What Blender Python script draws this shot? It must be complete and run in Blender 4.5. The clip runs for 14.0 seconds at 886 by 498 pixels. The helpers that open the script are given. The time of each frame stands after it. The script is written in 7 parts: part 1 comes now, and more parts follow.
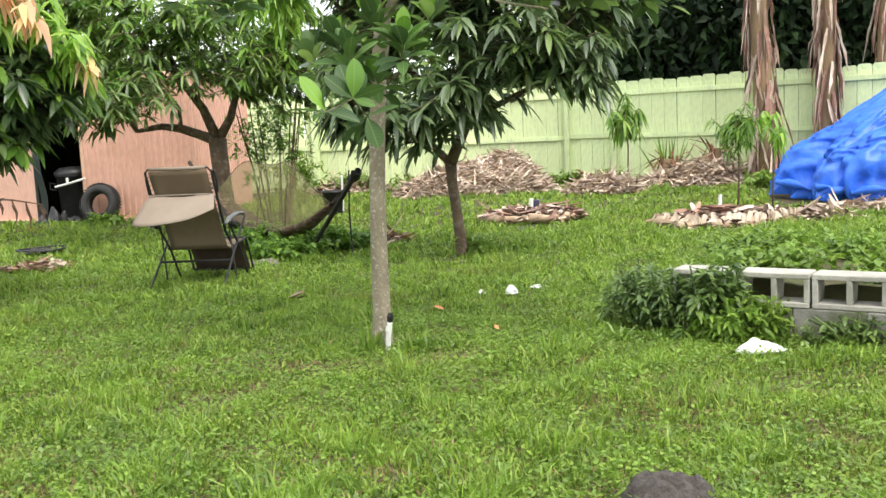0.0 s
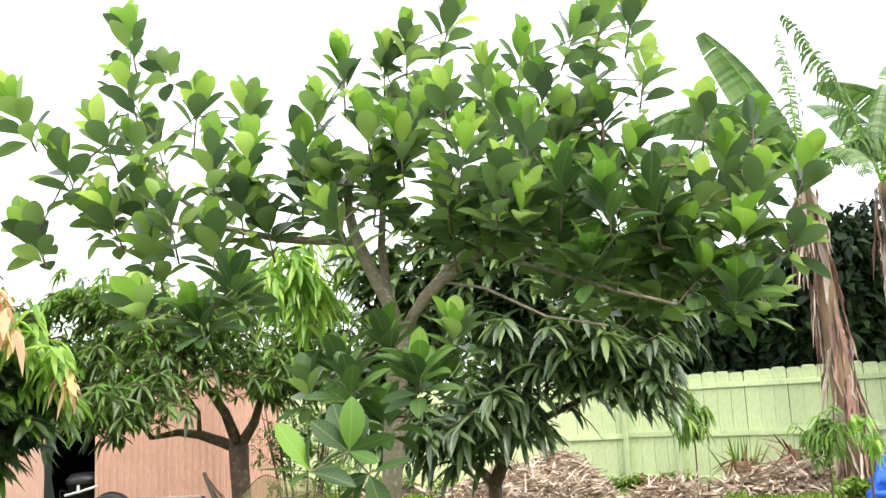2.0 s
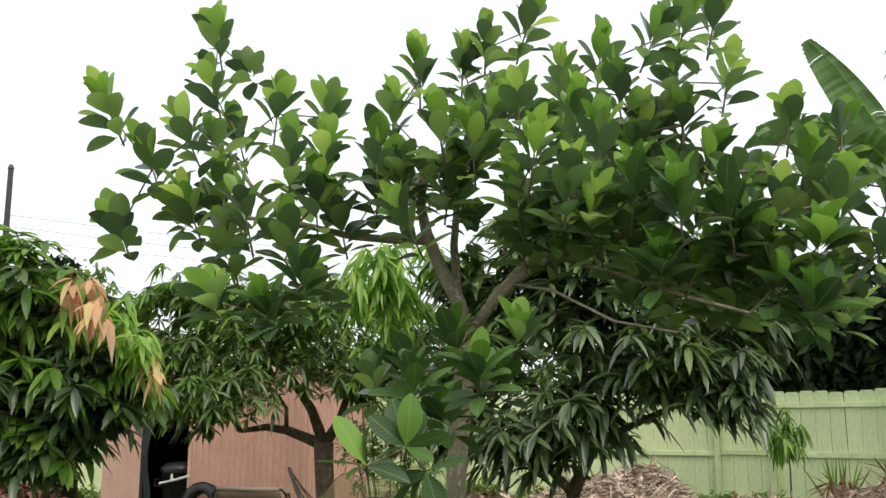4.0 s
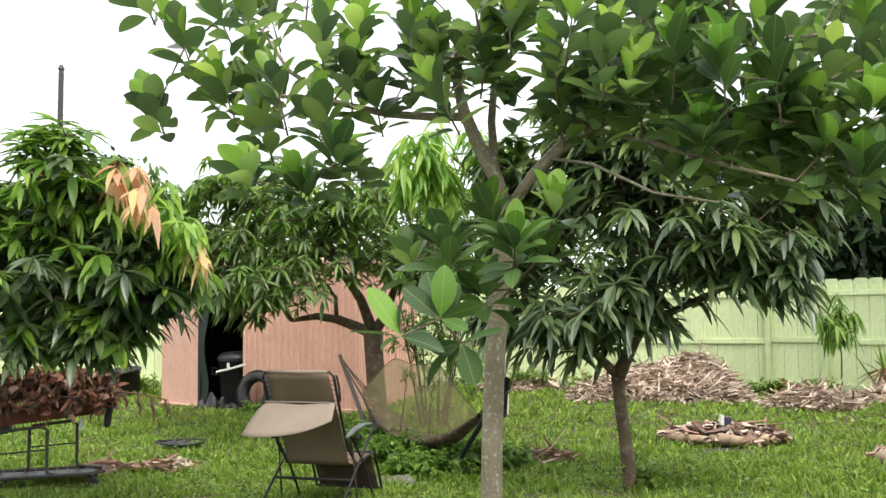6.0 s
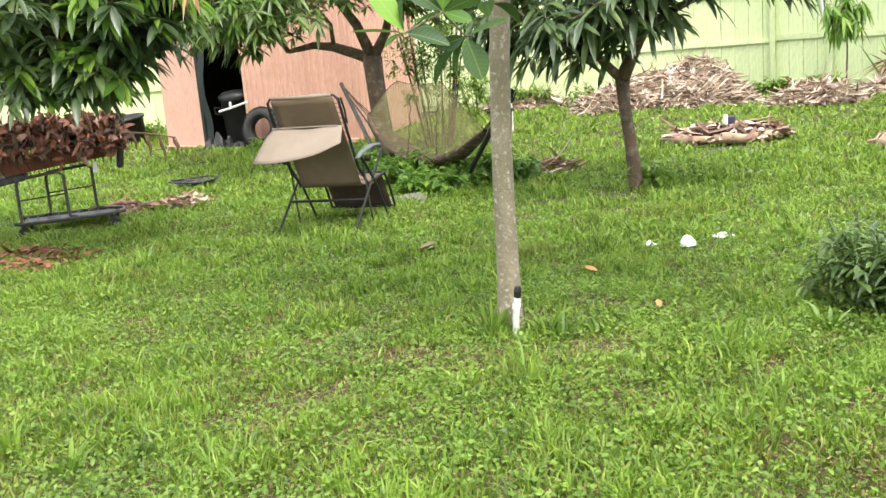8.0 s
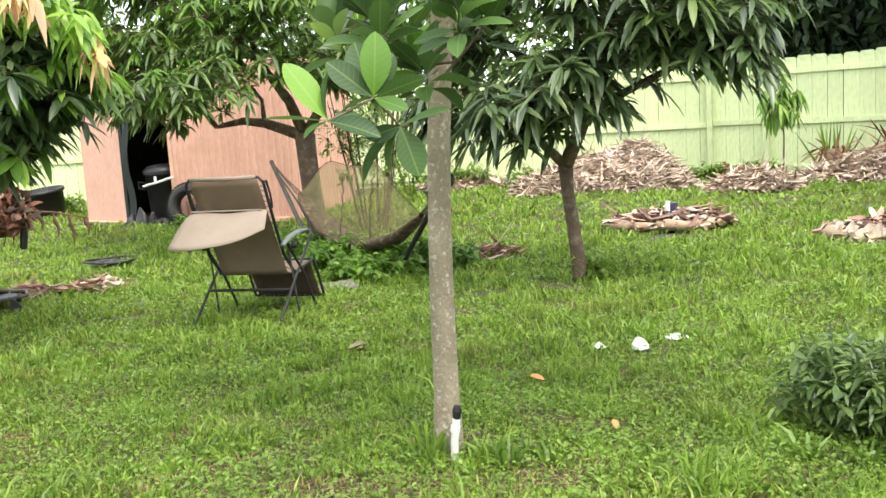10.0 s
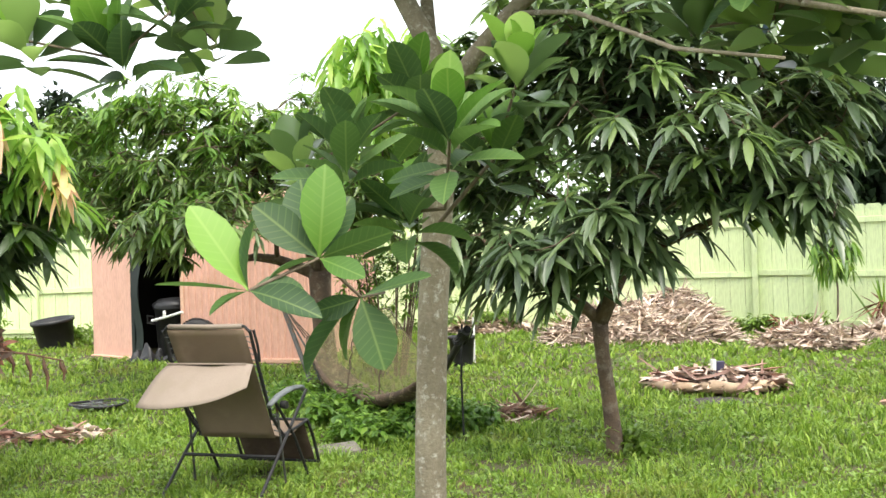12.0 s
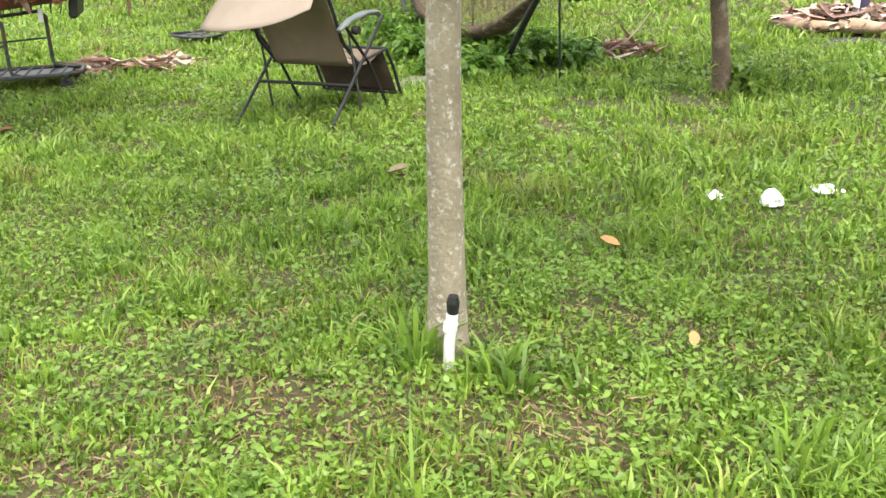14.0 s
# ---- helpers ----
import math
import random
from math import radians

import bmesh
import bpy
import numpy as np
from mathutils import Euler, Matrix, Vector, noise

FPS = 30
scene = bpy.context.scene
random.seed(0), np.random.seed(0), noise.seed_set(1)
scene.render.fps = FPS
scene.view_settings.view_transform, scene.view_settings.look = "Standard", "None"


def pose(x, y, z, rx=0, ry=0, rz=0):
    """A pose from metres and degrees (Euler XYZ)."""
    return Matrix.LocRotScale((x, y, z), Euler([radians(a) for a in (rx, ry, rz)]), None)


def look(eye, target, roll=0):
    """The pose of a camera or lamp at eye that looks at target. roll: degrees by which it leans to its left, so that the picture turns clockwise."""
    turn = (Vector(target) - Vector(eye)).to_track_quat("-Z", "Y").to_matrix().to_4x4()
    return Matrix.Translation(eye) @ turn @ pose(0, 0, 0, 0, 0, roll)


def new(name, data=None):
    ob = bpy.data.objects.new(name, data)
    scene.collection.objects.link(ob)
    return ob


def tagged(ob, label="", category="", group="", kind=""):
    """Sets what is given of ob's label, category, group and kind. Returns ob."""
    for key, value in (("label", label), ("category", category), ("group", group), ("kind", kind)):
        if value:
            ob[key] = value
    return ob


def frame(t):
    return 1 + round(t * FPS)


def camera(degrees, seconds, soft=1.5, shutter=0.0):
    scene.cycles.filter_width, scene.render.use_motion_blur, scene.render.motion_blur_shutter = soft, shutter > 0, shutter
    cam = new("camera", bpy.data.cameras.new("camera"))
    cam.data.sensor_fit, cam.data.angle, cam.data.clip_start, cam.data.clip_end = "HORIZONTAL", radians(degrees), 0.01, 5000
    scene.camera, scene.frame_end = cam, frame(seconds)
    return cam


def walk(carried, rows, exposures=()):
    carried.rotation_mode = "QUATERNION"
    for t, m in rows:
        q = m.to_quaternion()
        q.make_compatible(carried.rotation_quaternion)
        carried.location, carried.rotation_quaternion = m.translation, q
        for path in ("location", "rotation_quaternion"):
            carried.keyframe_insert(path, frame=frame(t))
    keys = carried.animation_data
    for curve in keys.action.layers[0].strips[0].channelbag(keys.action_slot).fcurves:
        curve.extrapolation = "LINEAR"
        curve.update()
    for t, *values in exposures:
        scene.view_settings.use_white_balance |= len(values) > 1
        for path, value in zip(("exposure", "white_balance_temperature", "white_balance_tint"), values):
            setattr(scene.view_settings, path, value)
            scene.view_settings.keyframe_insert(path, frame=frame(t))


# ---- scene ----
cam = camera(50.1, 14.0)
PATH = [
    (0, (0.065, 0.196, 1.287), (0.046, 2.18, 1.043), -2.7),
    (0.5, (0.156, 0.691, 1.374), (0.046, 2.687, 1.305), -3.3),
    (1, (0.163, 1.087, 1.475), (-0.125, 3.067, 1.497), -2.7),
    (1.5, (0.132, 1.343, 1.537), (-0.034, 3.326, 1.733), -2.6),
    (2, (0.157, 1.415, 1.575), (0.061, 3.383, 1.922), -2.9),
    (2.2, (0.175, 1.43, 1.623), (0.058, 3.385, 2.027), -2.0),
    (4.3, (0.292, 1.447, 1.52), (-0.03, 3.39, 1.868), -0.6),
    (4.5, (0.297, 1.459, 1.509), (-0.039, 3.402, 1.84), -0.8),
    (5, (0.303, 1.493, 1.512), (-0.057, 3.44, 1.797), -1.0),
    (5.5, (0.33, 1.517, 1.488), (-0.061, 3.464, 1.723), -0.7),
    (6, (0.335, 1.516, 1.459), (-0.079, 3.467, 1.611), -0.6),
    (6.5, (0.318, 1.517, 1.407), (-0.113, 3.47, 1.365), -0.7),
    (7, (0.311, 1.507, 1.363), (-0.14, 3.445, 1.164), -1.5),
    (7.5, (0.312, 1.497, 1.329), (-0.135, 3.407, 0.937), -4.1),
    (7.7, (0.312, 1.481, 1.332), (-0.134, 3.387, 0.925), -4.7),
    (9.8, (0.251, 1.939, 1.34), (-0.077, 3.877, 0.967), -3.6),
    (10, (0.224, 2.032, 1.385), (-0.073, 3.992, 1.12), -3.5),
    (10.5, (0.213, 2.189, 1.413), (-0.027, 4.173, 1.315), -3.3),
    (11, (0.271, 2.469, 1.482), (-0.009, 4.448, 1.562), -2.6),
    (11.5, (0.268, 2.725, 1.466), (-0.069, 4.696, 1.493), -2.3),
    (12, (0.221, 2.952, 1.46), (-0.138, 4.92, 1.48), -1.7),
    (12.5, (0.295, 3.111, 1.434), (-0.235, 5.039, 1.368), -2.2),
    (13, (0.395, 3.201, 1.367), (-0.321, 5.047, 1.084), -2.0),
    (13.5, (0.419, 3.293, 1.307), (-0.267, 5.103, 0.803), -2.3),
    (14, (0.459, 3.446, 1.266), (-0.162, 5.218, 0.576), -2.0),
]
EXPOSURE = [(0, 0.88), (1, 1.02), (2.2, 1.02), (4.3, -0.07), (5, 0.12), (6, 0.62), (6.5, 0.93), (7.5, 1.19), (9.8, 1.16), (11, 1.09), (12.5, 1.14), (13, 1.32), (14, 1.37)]
walk(cam, [(t, look(eye, target, roll)) for t, eye, target, roll in PATH], EXPOSURE)

# ---- light ----
world = bpy.data.worlds.new("overcast_sky")
scene.world = world
world.use_nodes = True
wn, wl = world.node_tree.nodes, world.node_tree.links
wn.clear()
w_out, w_bg = wn.new("ShaderNodeOutputWorld"), wn.new("ShaderNodeBackground")
w_sky, w_mix = wn.new("ShaderNodeTexSky"), wn.new("ShaderNodeMix")
w_sky.sky_type, w_sky.sun_disc = "NISHITA", False
w_sky.sun_elevation, w_sky.sun_rotation = radians(57), radians(147)
w_sky.dust_density, w_sky.air_density = 6.0, 1.0
w_mix.data_type, w_mix.blend_type = "RGBA", "MIX"
w_mix.inputs[0].default_value = 0.78
w_mix.inputs[7].default_value = (9.0, 9.3, 9.6, 1)      # cloud layer
w_bg.inputs[1].default_value = 0.15
wl.new(w_sky.outputs[0], w_mix.inputs[6])
wl.new(w_mix.outputs[2], w_bg.inputs[0])
wl.new(w_bg.outputs[0], w_out.inputs[0])

sun_data = bpy.data.lights.new("sun", "SUN")
sun_data.energy, sun_data.angle, sun_data.color = 1.8, radians(24), (1.0, 0.95, 0.86)
sun = new("sun", sun_data)
sun.matrix_world = look((9, -8, 26), (0, 6, 0))


# ---- materials ----
def node_mat(name):
    m = bpy.data.materials.new(name)
    m.use_nodes = True
    m.node_tree.nodes.clear()
    return m, m.node_tree.nodes, m.node_tree.links


def mix_rgb(nodes, links, fac, a, b, mode="MIX"):
    n = nodes.new("ShaderNodeMix")
    n.data_type, n.blend_type = "RGBA", mode
    for sock, val in ((0, fac), (6, a), (7, b)):
        if isinstance(val, bpy.types.NodeSocket):
            links.new(val, n.inputs[sock])
        elif sock == 0:
            n.inputs[0].default_value = val
        else:
            n.inputs[sock].default_value = (*val[:3], 1)
    return n.outputs[2]


def noise_out(nodes, links, scale, detail=4, coord=None, rough=0.55, stretch=None):
    t = nodes.new("ShaderNodeTexNoise")
    t.inputs["Scale"].default_value, t.inputs["Detail"].default_value = scale, detail
    t.inputs["Roughness"].default_value = rough
    if coord is not None:
        if stretch:
            mp = nodes.new("ShaderNodeMapping")
            mp.inputs["Scale"].default_value = stretch
            links.new(coord, mp.inputs[0])
            coord = mp.outputs[0]
        links.new(coord, t.inputs["Vector"])
    return t.outputs[0]


def ramp(nodes, links, value, lo, hi):
    r = nodes.new("ShaderNodeMapRange")
    r.inputs[1].default_value, r.inputs[2].default_value = lo, hi
    links.new(value, r.inputs[0])
    return r.outputs[0]


def surface(name, a, b, rough=0.7, scale=8.0, fine=60.0, bump=0.15, metal=0.0, stain=None, stain_scale=2.0, stain_lo=0.52,
            stain_hi=0.7, stretch=None, vary=0.0, specular=0.4, island=False):
    """Two colours mixed by a coarse noise, darkened by a fine grain, with an optional stain colour and relief."""
    m, n, l = node_mat(name)
    out, bs = n.new("ShaderNodeOutputMaterial"), n.new("ShaderNodeBsdfPrincipled")
    co = n.new("ShaderNodeTexCoord").outputs["Object"]
    c = noise_out(n, l, scale, 4, co, stretch=stretch)
    f = noise_out(n, l, fine, 3, co, stretch=stretch)
    col = mix_rgb(n, l, ramp(n, l, c, 0.35, 0.65), a, b)
    col = mix_rgb(n, l, ramp(n, l, f, 0.3, 0.75), col, mix_rgb(n, l, 0.5, col, (0.55, 0.55, 0.55), "MULTIPLY"))
    if stain:
        s = noise_out(n, l, stain_scale, 5, co, 0.65)
        col = mix_rgb(n, l, ramp(n, l, s, stain_lo, stain_hi), col, stain)
    if vary:
        rnd = n.new("ShaderNodeNewGeometry").outputs["Random Per Island"] if island else n.new("ShaderNodeObjectInfo").outputs["Random"]
        hsv = n.new("ShaderNodeHueSaturation")
        mr = n.new("ShaderNodeMapRange")
        mr.inputs[3].default_value, mr.inputs[4].default_value = 1 - vary, 1 + vary
        l.new(rnd, mr.inputs[0])
        l.new(mr.outputs[0], hsv.inputs["Value"])
        l.new(col, hsv.inputs["Color"])
        col = hsv.outputs[0]
    l.new(col, bs.inputs["Base Color"])
    bs.inputs["Roughness"].default_value, bs.inputs["Metallic"].default_value = rough, metal
    bs.inputs["Specular IOR Level"].default_value = specular
    if bump:
        bp = n.new("ShaderNodeBump")
        bp.inputs["Strength"].default_value, bp.inputs["Distance"].default_value = bump, 0.01
        l.new(f, bp.inputs["Height"])
        l.new(bp.outputs[0], bs.inputs["Normal"])
    l.new(bs.outputs[0], out.inputs[0])
    return m


def foliage(name, dark, mid, light, rough=0.4, through_light=0.35, patch=0.0, patch_col=(0.2, 0.16, 0.07), by_object=False, specular=0.5, tone=None):
    """Leaf stuff: three tones spread over the single leaves, some light through the blade."""
    m, n, l = node_mat(name)
    out, bs, tr, mx = (n.new("ShaderNode" + k) for k in ("OutputMaterial", "BsdfPrincipled", "BsdfTranslucent", "MixShader"))
    rnd = n.new("ShaderNodeObjectInfo").outputs["Random"] if by_object else n.new("ShaderNodeNewGeometry").outputs["Random Per Island"]
    cr = n.new("ShaderNodeValToRGB")
    cr.color_ramp.elements[0].color, cr.color_ramp.elements[1].color = (*dark, 1), (*light, 1)
    e = cr.color_ramp.elements.new(0.55)
    e.color = (*mid, 1)
    l.new(rnd, cr.inputs[0])
    pos = n.new("ShaderNodeNewGeometry").outputs["Position"]
    base = cr.outputs[0]
    if by_object:                        # midrib and side veins along the single leaf
        xyz = n.new("ShaderNodeSeparateXYZ")
        l.new(n.new("ShaderNodeTexCoord").outputs["Object"], xyz.inputs[0])
        ay, ang, sn, big_one = (n.new("ShaderNodeMath") for _ in range(4))
        ay.operation, ang.operation, sn.operation, big_one.operation = "ABSOLUTE", "MULTIPLY_ADD", "SINE", "MAXIMUM"
        l.new(xyz.outputs[1], ay.inputs[0])
        l.new(ay.outputs[0], ang.inputs[0])
        ang.inputs[1].default_value = -0.75
        l.new(xyz.outputs[0], ang.inputs[2])
        l.new(mul(n, l, ang.outputs[0], 62.0), sn.inputs[0])
        l.new(mul(n, l, ramp(n, l, sn.outputs[0], 0.75, 1.0), 0.35), big_one.inputs[0])
        l.new(ramp(n, l, ay.outputs[0], 0.020, 0.006), big_one.inputs[1])
        vein = mix_rgb(n, l, 0.5, base, (0.42, 0.55, 0.16))
        base = mix_rgb(n, l, mul(n, l, big_one.outputs[0], 0.38), base, vein)
    big = noise_out(n, l, 1.3, 4, pos)
    col = mix_rgb(n, l, ramp(n, l, big, 0.35, 0.7), base, mix_rgb(n, l, 0.6, base, (0.9, 0.85, 0.55), "MULTIPLY"))
    if tone:                             # yellower growth in clumps of two sizes
        fresh = mix_rgb(n, l, 0.5, base, tone)
        col = mix_rgb(n, l, mul(n, l, ramp(n, l, noise_out(n, l, 2.4, 5, pos, 0.6), 0.48, 0.62), 0.85), col, fresh)
        deep = mix_rgb(n, l, 1.0, col, (0.45, 0.55, 0.5), "MULTIPLY")
        col = mix_rgb(n, l, mul(n, l, ramp(n, l, noise_out(n, l, 5.5, 4, pos, 0.6), 0.52, 0.66), 0.7), col, deep)
    if patch:
        pn = noise_out(n, l, 0.9, 5, pos, 0.7)
        col = mix_rgb(n, l, mul(n, l, ramp(n, l, pn, 0.56, 0.72), patch), col, patch_col)
    l.new(col, bs.inputs["Base Color"])
    bs.inputs["Roughness"].default_value = rough
    bs.inputs["Specular IOR Level"].default_value = specular
    br = n.new("ShaderNodeHueSaturation")
    br.inputs["Saturation"].default_value, br.inputs["Value"].default_value = 1.0, 1.6
    l.new(col, br.inputs["Color"])
    l.new(br.outputs[0], tr.inputs["Color"])
    mx.inputs[0].default_value = through_light
    l.new(bs.outputs[0], mx.inputs[1])
    l.new(tr.outputs[0], mx.inputs[2])
    l.new(mx.outputs[0], out.inputs[0])
    return m


def mul(nodes, links, a, k):
    n = nodes.new("ShaderNodeMath")
    n.operation = "MULTIPLY"
    links.new(a, n.inputs[0])
    n.inputs[1].default_value = k
    return n.outputs[0]


M = {}
M["soil"] = surface("lawn_soil", (0.062, 0.068, 0.02), (0.082, 0.062, 0.03), 0.95, 2.2, 45, 0.8, stain=(0.085, 0.055, 0.032), stain_scale=1.6, stain_lo=0.58, stain_hi=0.72)
M["grass"] = foliage("grass_blade", (0.07, 0.118, 0.012), (0.166, 0.288, 0.036), (0.335, 0.44, 0.078), 0.45, 0.38, 0.55, (0.27, 0.20, 0.075), tone=(0.27, 0.40, 0.055))
M["weed"] = foliage("lawn_weed", (0.085, 0.15, 0.02), (0.15, 0.255, 0.032), (0.235, 0.35, 0.055), 0.45, 0.34, tone=(0.24, 0.38, 0.06))
M["thatch"] = foliage("dry_thatch", (0.13, 0.085, 0.045), (0.22, 0.155, 0.075), (0.36, 0.28, 0.14), 0.7, 0.2)
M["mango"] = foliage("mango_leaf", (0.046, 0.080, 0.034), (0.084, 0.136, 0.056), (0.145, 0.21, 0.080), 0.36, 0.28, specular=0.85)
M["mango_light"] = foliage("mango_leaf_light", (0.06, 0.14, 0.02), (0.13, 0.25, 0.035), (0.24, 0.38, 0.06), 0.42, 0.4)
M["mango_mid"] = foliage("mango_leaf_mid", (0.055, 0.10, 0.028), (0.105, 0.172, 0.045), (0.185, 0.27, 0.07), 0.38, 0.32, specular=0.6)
M["flush"] = foliage("mango_leaf_flush", (0.60, 0.33, 0.22), (0.74, 0.50, 0.34), (0.66, 0.56, 0.25), 0.45, 0.4)
M["leaf_dark"] = foliage("fruit_leaf", (0.048, 0.086, 0.040), (0.098, 0.168, 0.058), (0.24, 0.36, 0.095), 0.32, 0.42, specular=1.0)
M["leaf_dark_one"] = foliage("fruit_leaf_single", (0.034, 0.072, 0.026), (0.058, 0.116, 0.036), (0.10, 0.19, 0.045), 0.5, 0.24, by_object=True, specular=0.32)
M["leaf_young"] = foliage("fruit_leaf_young", (0.12, 0.25, 0.035), (0.24, 0.41, 0.07), (0.42, 0.56, 0.13), 0.38, 0.48)
M["leaf_young_one"] = foliage("fruit_leaf_young_single", (0.072, 0.165, 0.024), (0.125, 0.265, 0.036), (0.20, 0.36, 0.055), 0.40, 0.34, by_object=True)
# near-black tones: the deep shade inside the thicket is put into the colour
M["woods"] = foliage("woods_leaf_shaded", (0.006, 0.014, 0.006), (0.013, 0.028, 0.010), (0.03, 0.06, 0.018), 0.6, 0.1, specular=0.2)
M["far_leaf"] = foliage("far_leaf", (0.06, 0.12, 0.03), (0.10, 0.18, 0.045), (0.17, 0.27, 0.07), 0.6, 0.3)
M["banana_leaf"] = foliage("banana_leaf", (0.06, 0.125, 0.03), (0.095, 0.18, 0.045), (0.15, 0.25, 0.08), 0.4, 0.28)
M["dry"] = surface("dry_leaf_strip", (0.74, 0.61, 0.51), (0.46, 0.345, 0.27), 0.8, 5, 60, 0.3, vary=0.45, island=True, stretch=(1, 1, 1))
M["dry_pale"] = surface("dry_stalk", (0.68, 0.57, 0.45), (0.48, 0.37, 0.27), 0.75, 5, 60, 0.3, vary=0.35, island=True)
M["dry_pink"] = surface("dry_leaf_pinkish", (0.42, 0.25, 0.19), (0.28, 0.15, 0.11), 0.7, 9, 60, 0.3, vary=0.45, island=True)
M["dry_stem"] = surface("dry_banana_stem", (0.44, 0.33, 0.22), (0.28, 0.19, 0.12), 0.8, 6, 60, 0.4, vary=0.3, stretch=(1, 1, 0.4))
# dark strips that paint the shaded gaps between dry leaves
M["dry_gap"] = surface("dark_gap_leaf", (0.16, 0.10, 0.065), (0.08, 0.05, 0.035), 0.85, 5, 60, 0.3, vary=0.5, island=True)
M["dry_red"] = surface("dry_leaf_rust", (0.33, 0.135, 0.075), (0.19, 0.075, 0.045), 0.75, 9, 60, 0.3, vary=0.5, island=True)
M["bark_pale"] = surface("bark_pale", (0.30, 0.255, 0.18), (0.22, 0.185, 0.125), 0.85, 9, 70, 0.7, stain=(0.46, 0.43, 0.36), stain_scale=42, stain_lo=0.55, stain_hi=0.68)
M["bark"] = surface("bark_brown", (0.17, 0.115, 0.075), (0.10, 0.07, 0.05), 0.9, 9, 70, 0.8, stain=(0.24, 0.20, 0.15), stain_scale=12)
M["bark_twig"] = surface("bark_twig", (0.20, 0.155, 0.105), (0.13, 0.10, 0.068), 0.85, 20, 90, 0.3)
M["banana_trunk"] = surface("banana_trunk", (0.30, 0.20, 0.11), (0.20, 0.14, 0.08), 0.85, 6, 40, 0.5, stretch=(1, 1, 0.15))
M["fence"] = surface("fence_paint_green", (0.69, 0.79, 0.43), (0.60, 0.70, 0.37), 0.75, 3, 70, 0.35, stretch=(1, 1, 0.12), vary=0.10,
                     stain=(0.42, 0.50, 0.31), stain_scale=4.5, stain_lo=0.55, stain_hi=0.75)
M["shed"] = surface("shed_paint_salmon", (0.69, 0.405, 0.31), (0.62, 0.36, 0.275), 0.6, 2.0, 50, 0.1, stretch=(1, 1, 0.2), stain=(0.53, 0.31, 0.225), stain_scale=3.0)
M["shed_trim"] = surface("shed_trim_paint", (0.70, 0.44, 0.31), (0.62, 0.38, 0.27), 0.7, 4, 60, 0.15)
# shade of the unlit shed room, painted as a near-black colour
M["interior"] = surface("shed_interior_shade", (0.02, 0.02, 0.02), (0.03, 0.028, 0.026), 0.9, 4, 40, 0.2)
M["concrete"] = surface("grey_concrete", (0.47, 0.45, 0.39), (0.34, 0.32, 0.28), 0.9, 5, 90, 0.6, stain=(0.24, 0.24, 0.19), stain_scale=4, vary=0.08)
M["block_stained"] = surface("stained_block", (0.26, 0.25, 0.22), (0.17, 0.165, 0.14), 0.95, 5, 90, 0.7, stain=(0.10, 0.115, 0.06), stain_scale=4, stain_lo=0.45, stain_hi=0.65)
M["old_concrete"] = surface("old_concrete", (0.20, 0.18, 0.15), (0.13, 0.115, 0.095), 0.95, 7, 90, 0.8, stain=(0.09, 0.10, 0.05), stain_scale=5)
M["rubber"] = surface("tyre_rubber", (0.022, 0.022, 0.023), (0.04, 0.038, 0.036), 0.75, 8, 80, 0.3)
M["black_plastic"] = surface("black_plastic", (0.012, 0.012, 0.013), (0.022, 0.022, 0.023), 0.45, 6, 60, 0.1)
M["frame"] = surface("dark_steel_tube", (0.012, 0.012, 0.013), (0.02, 0.019, 0.02), 0.55, 20, 90, 0.05)
M["frame_grey"] = surface("worn_grey_tube", (0.085, 0.09, 0.085), (0.05, 0.05, 0.046), 0.5, 20, 90, 0.1, metal=0.4, stain=(0.16, 0.08, 0.04), stain_scale=14)
# darker copy of the sling fabric, with the shade under the chair painted in
M["sling_shaded"] = surface("shaded_sling_fabric", (0.075, 0.045, 0.032), (0.055, 0.035, 0.026), 0.85, 3, 260, 0.25, stain=(0.10, 0.07, 0.05), stain_scale=3)
M["sling"] = surface("beige_sling_fabric", (0.215, 0.155, 0.105), (0.18, 0.13, 0.088), 0.85, 3, 260, 0.25, stain=(0.23, 0.17, 0.12), stain_scale=3)
M["sling_pale"] = surface("faded_canopy_fabric", (0.32, 0.26, 0.21), (0.28, 0.225, 0.18), 0.9, 2.5, 240, 0.2, specular=0.2, stain=(0.25, 0.205, 0.155), stain_scale=5)
M["armrest"] = surface("grey_plastic_armrest", (0.15, 0.165, 0.165), (0.11, 0.12, 0.12), 0.45, 9, 60, 0.1)
M["rope"] = surface("dark_rope", (0.10, 0.07, 0.05), (0.06, 0.045, 0.035), 0.9, 20, 120, 0.4)
M["camo"] = surface("camo_cloth", (0.125, 0.08, 0.05), (0.065, 0.045, 0.032), 0.85, 14, 120, 0.3, stain=(0.20, 0.15, 0.095), stain_scale=18, stain_lo=0.55, stain_hi=0.6)
M["tarp"] = surface("blue_tarp", (0.022, 0.13, 0.68), (0.032, 0.17, 0.76), 0.46, 2.5, 16, 1.0, specular=0.5)
M["pvc"] = surface("white_pvc", (0.80, 0.80, 0.77), (0.70, 0.70, 0.66), 0.4, 10, 60, 0.05)
M["white_bag"] = surface("white_bag", (0.82, 0.82, 0.80), (0.70, 0.70, 0.70), 0.5, 7, 60, 0.2)
M["mound"] = surface("grey_soil", (0.06, 0.05, 0.045), (0.10, 0.09, 0.085), 1.0, 30, 90, 1.0, specular=0.1)
M["tray"] = surface("rusty_red_tray", (0.25, 0.075, 0.04), (0.14, 0.05, 0.035), 0.6, 6, 50, 0.3)
M["orange_leaf"] = surface("fallen_orange_leaf", (0.62, 0.30, 0.11), (0.5, 0.22, 0.09), 0.6, 30, 90, 0.2)
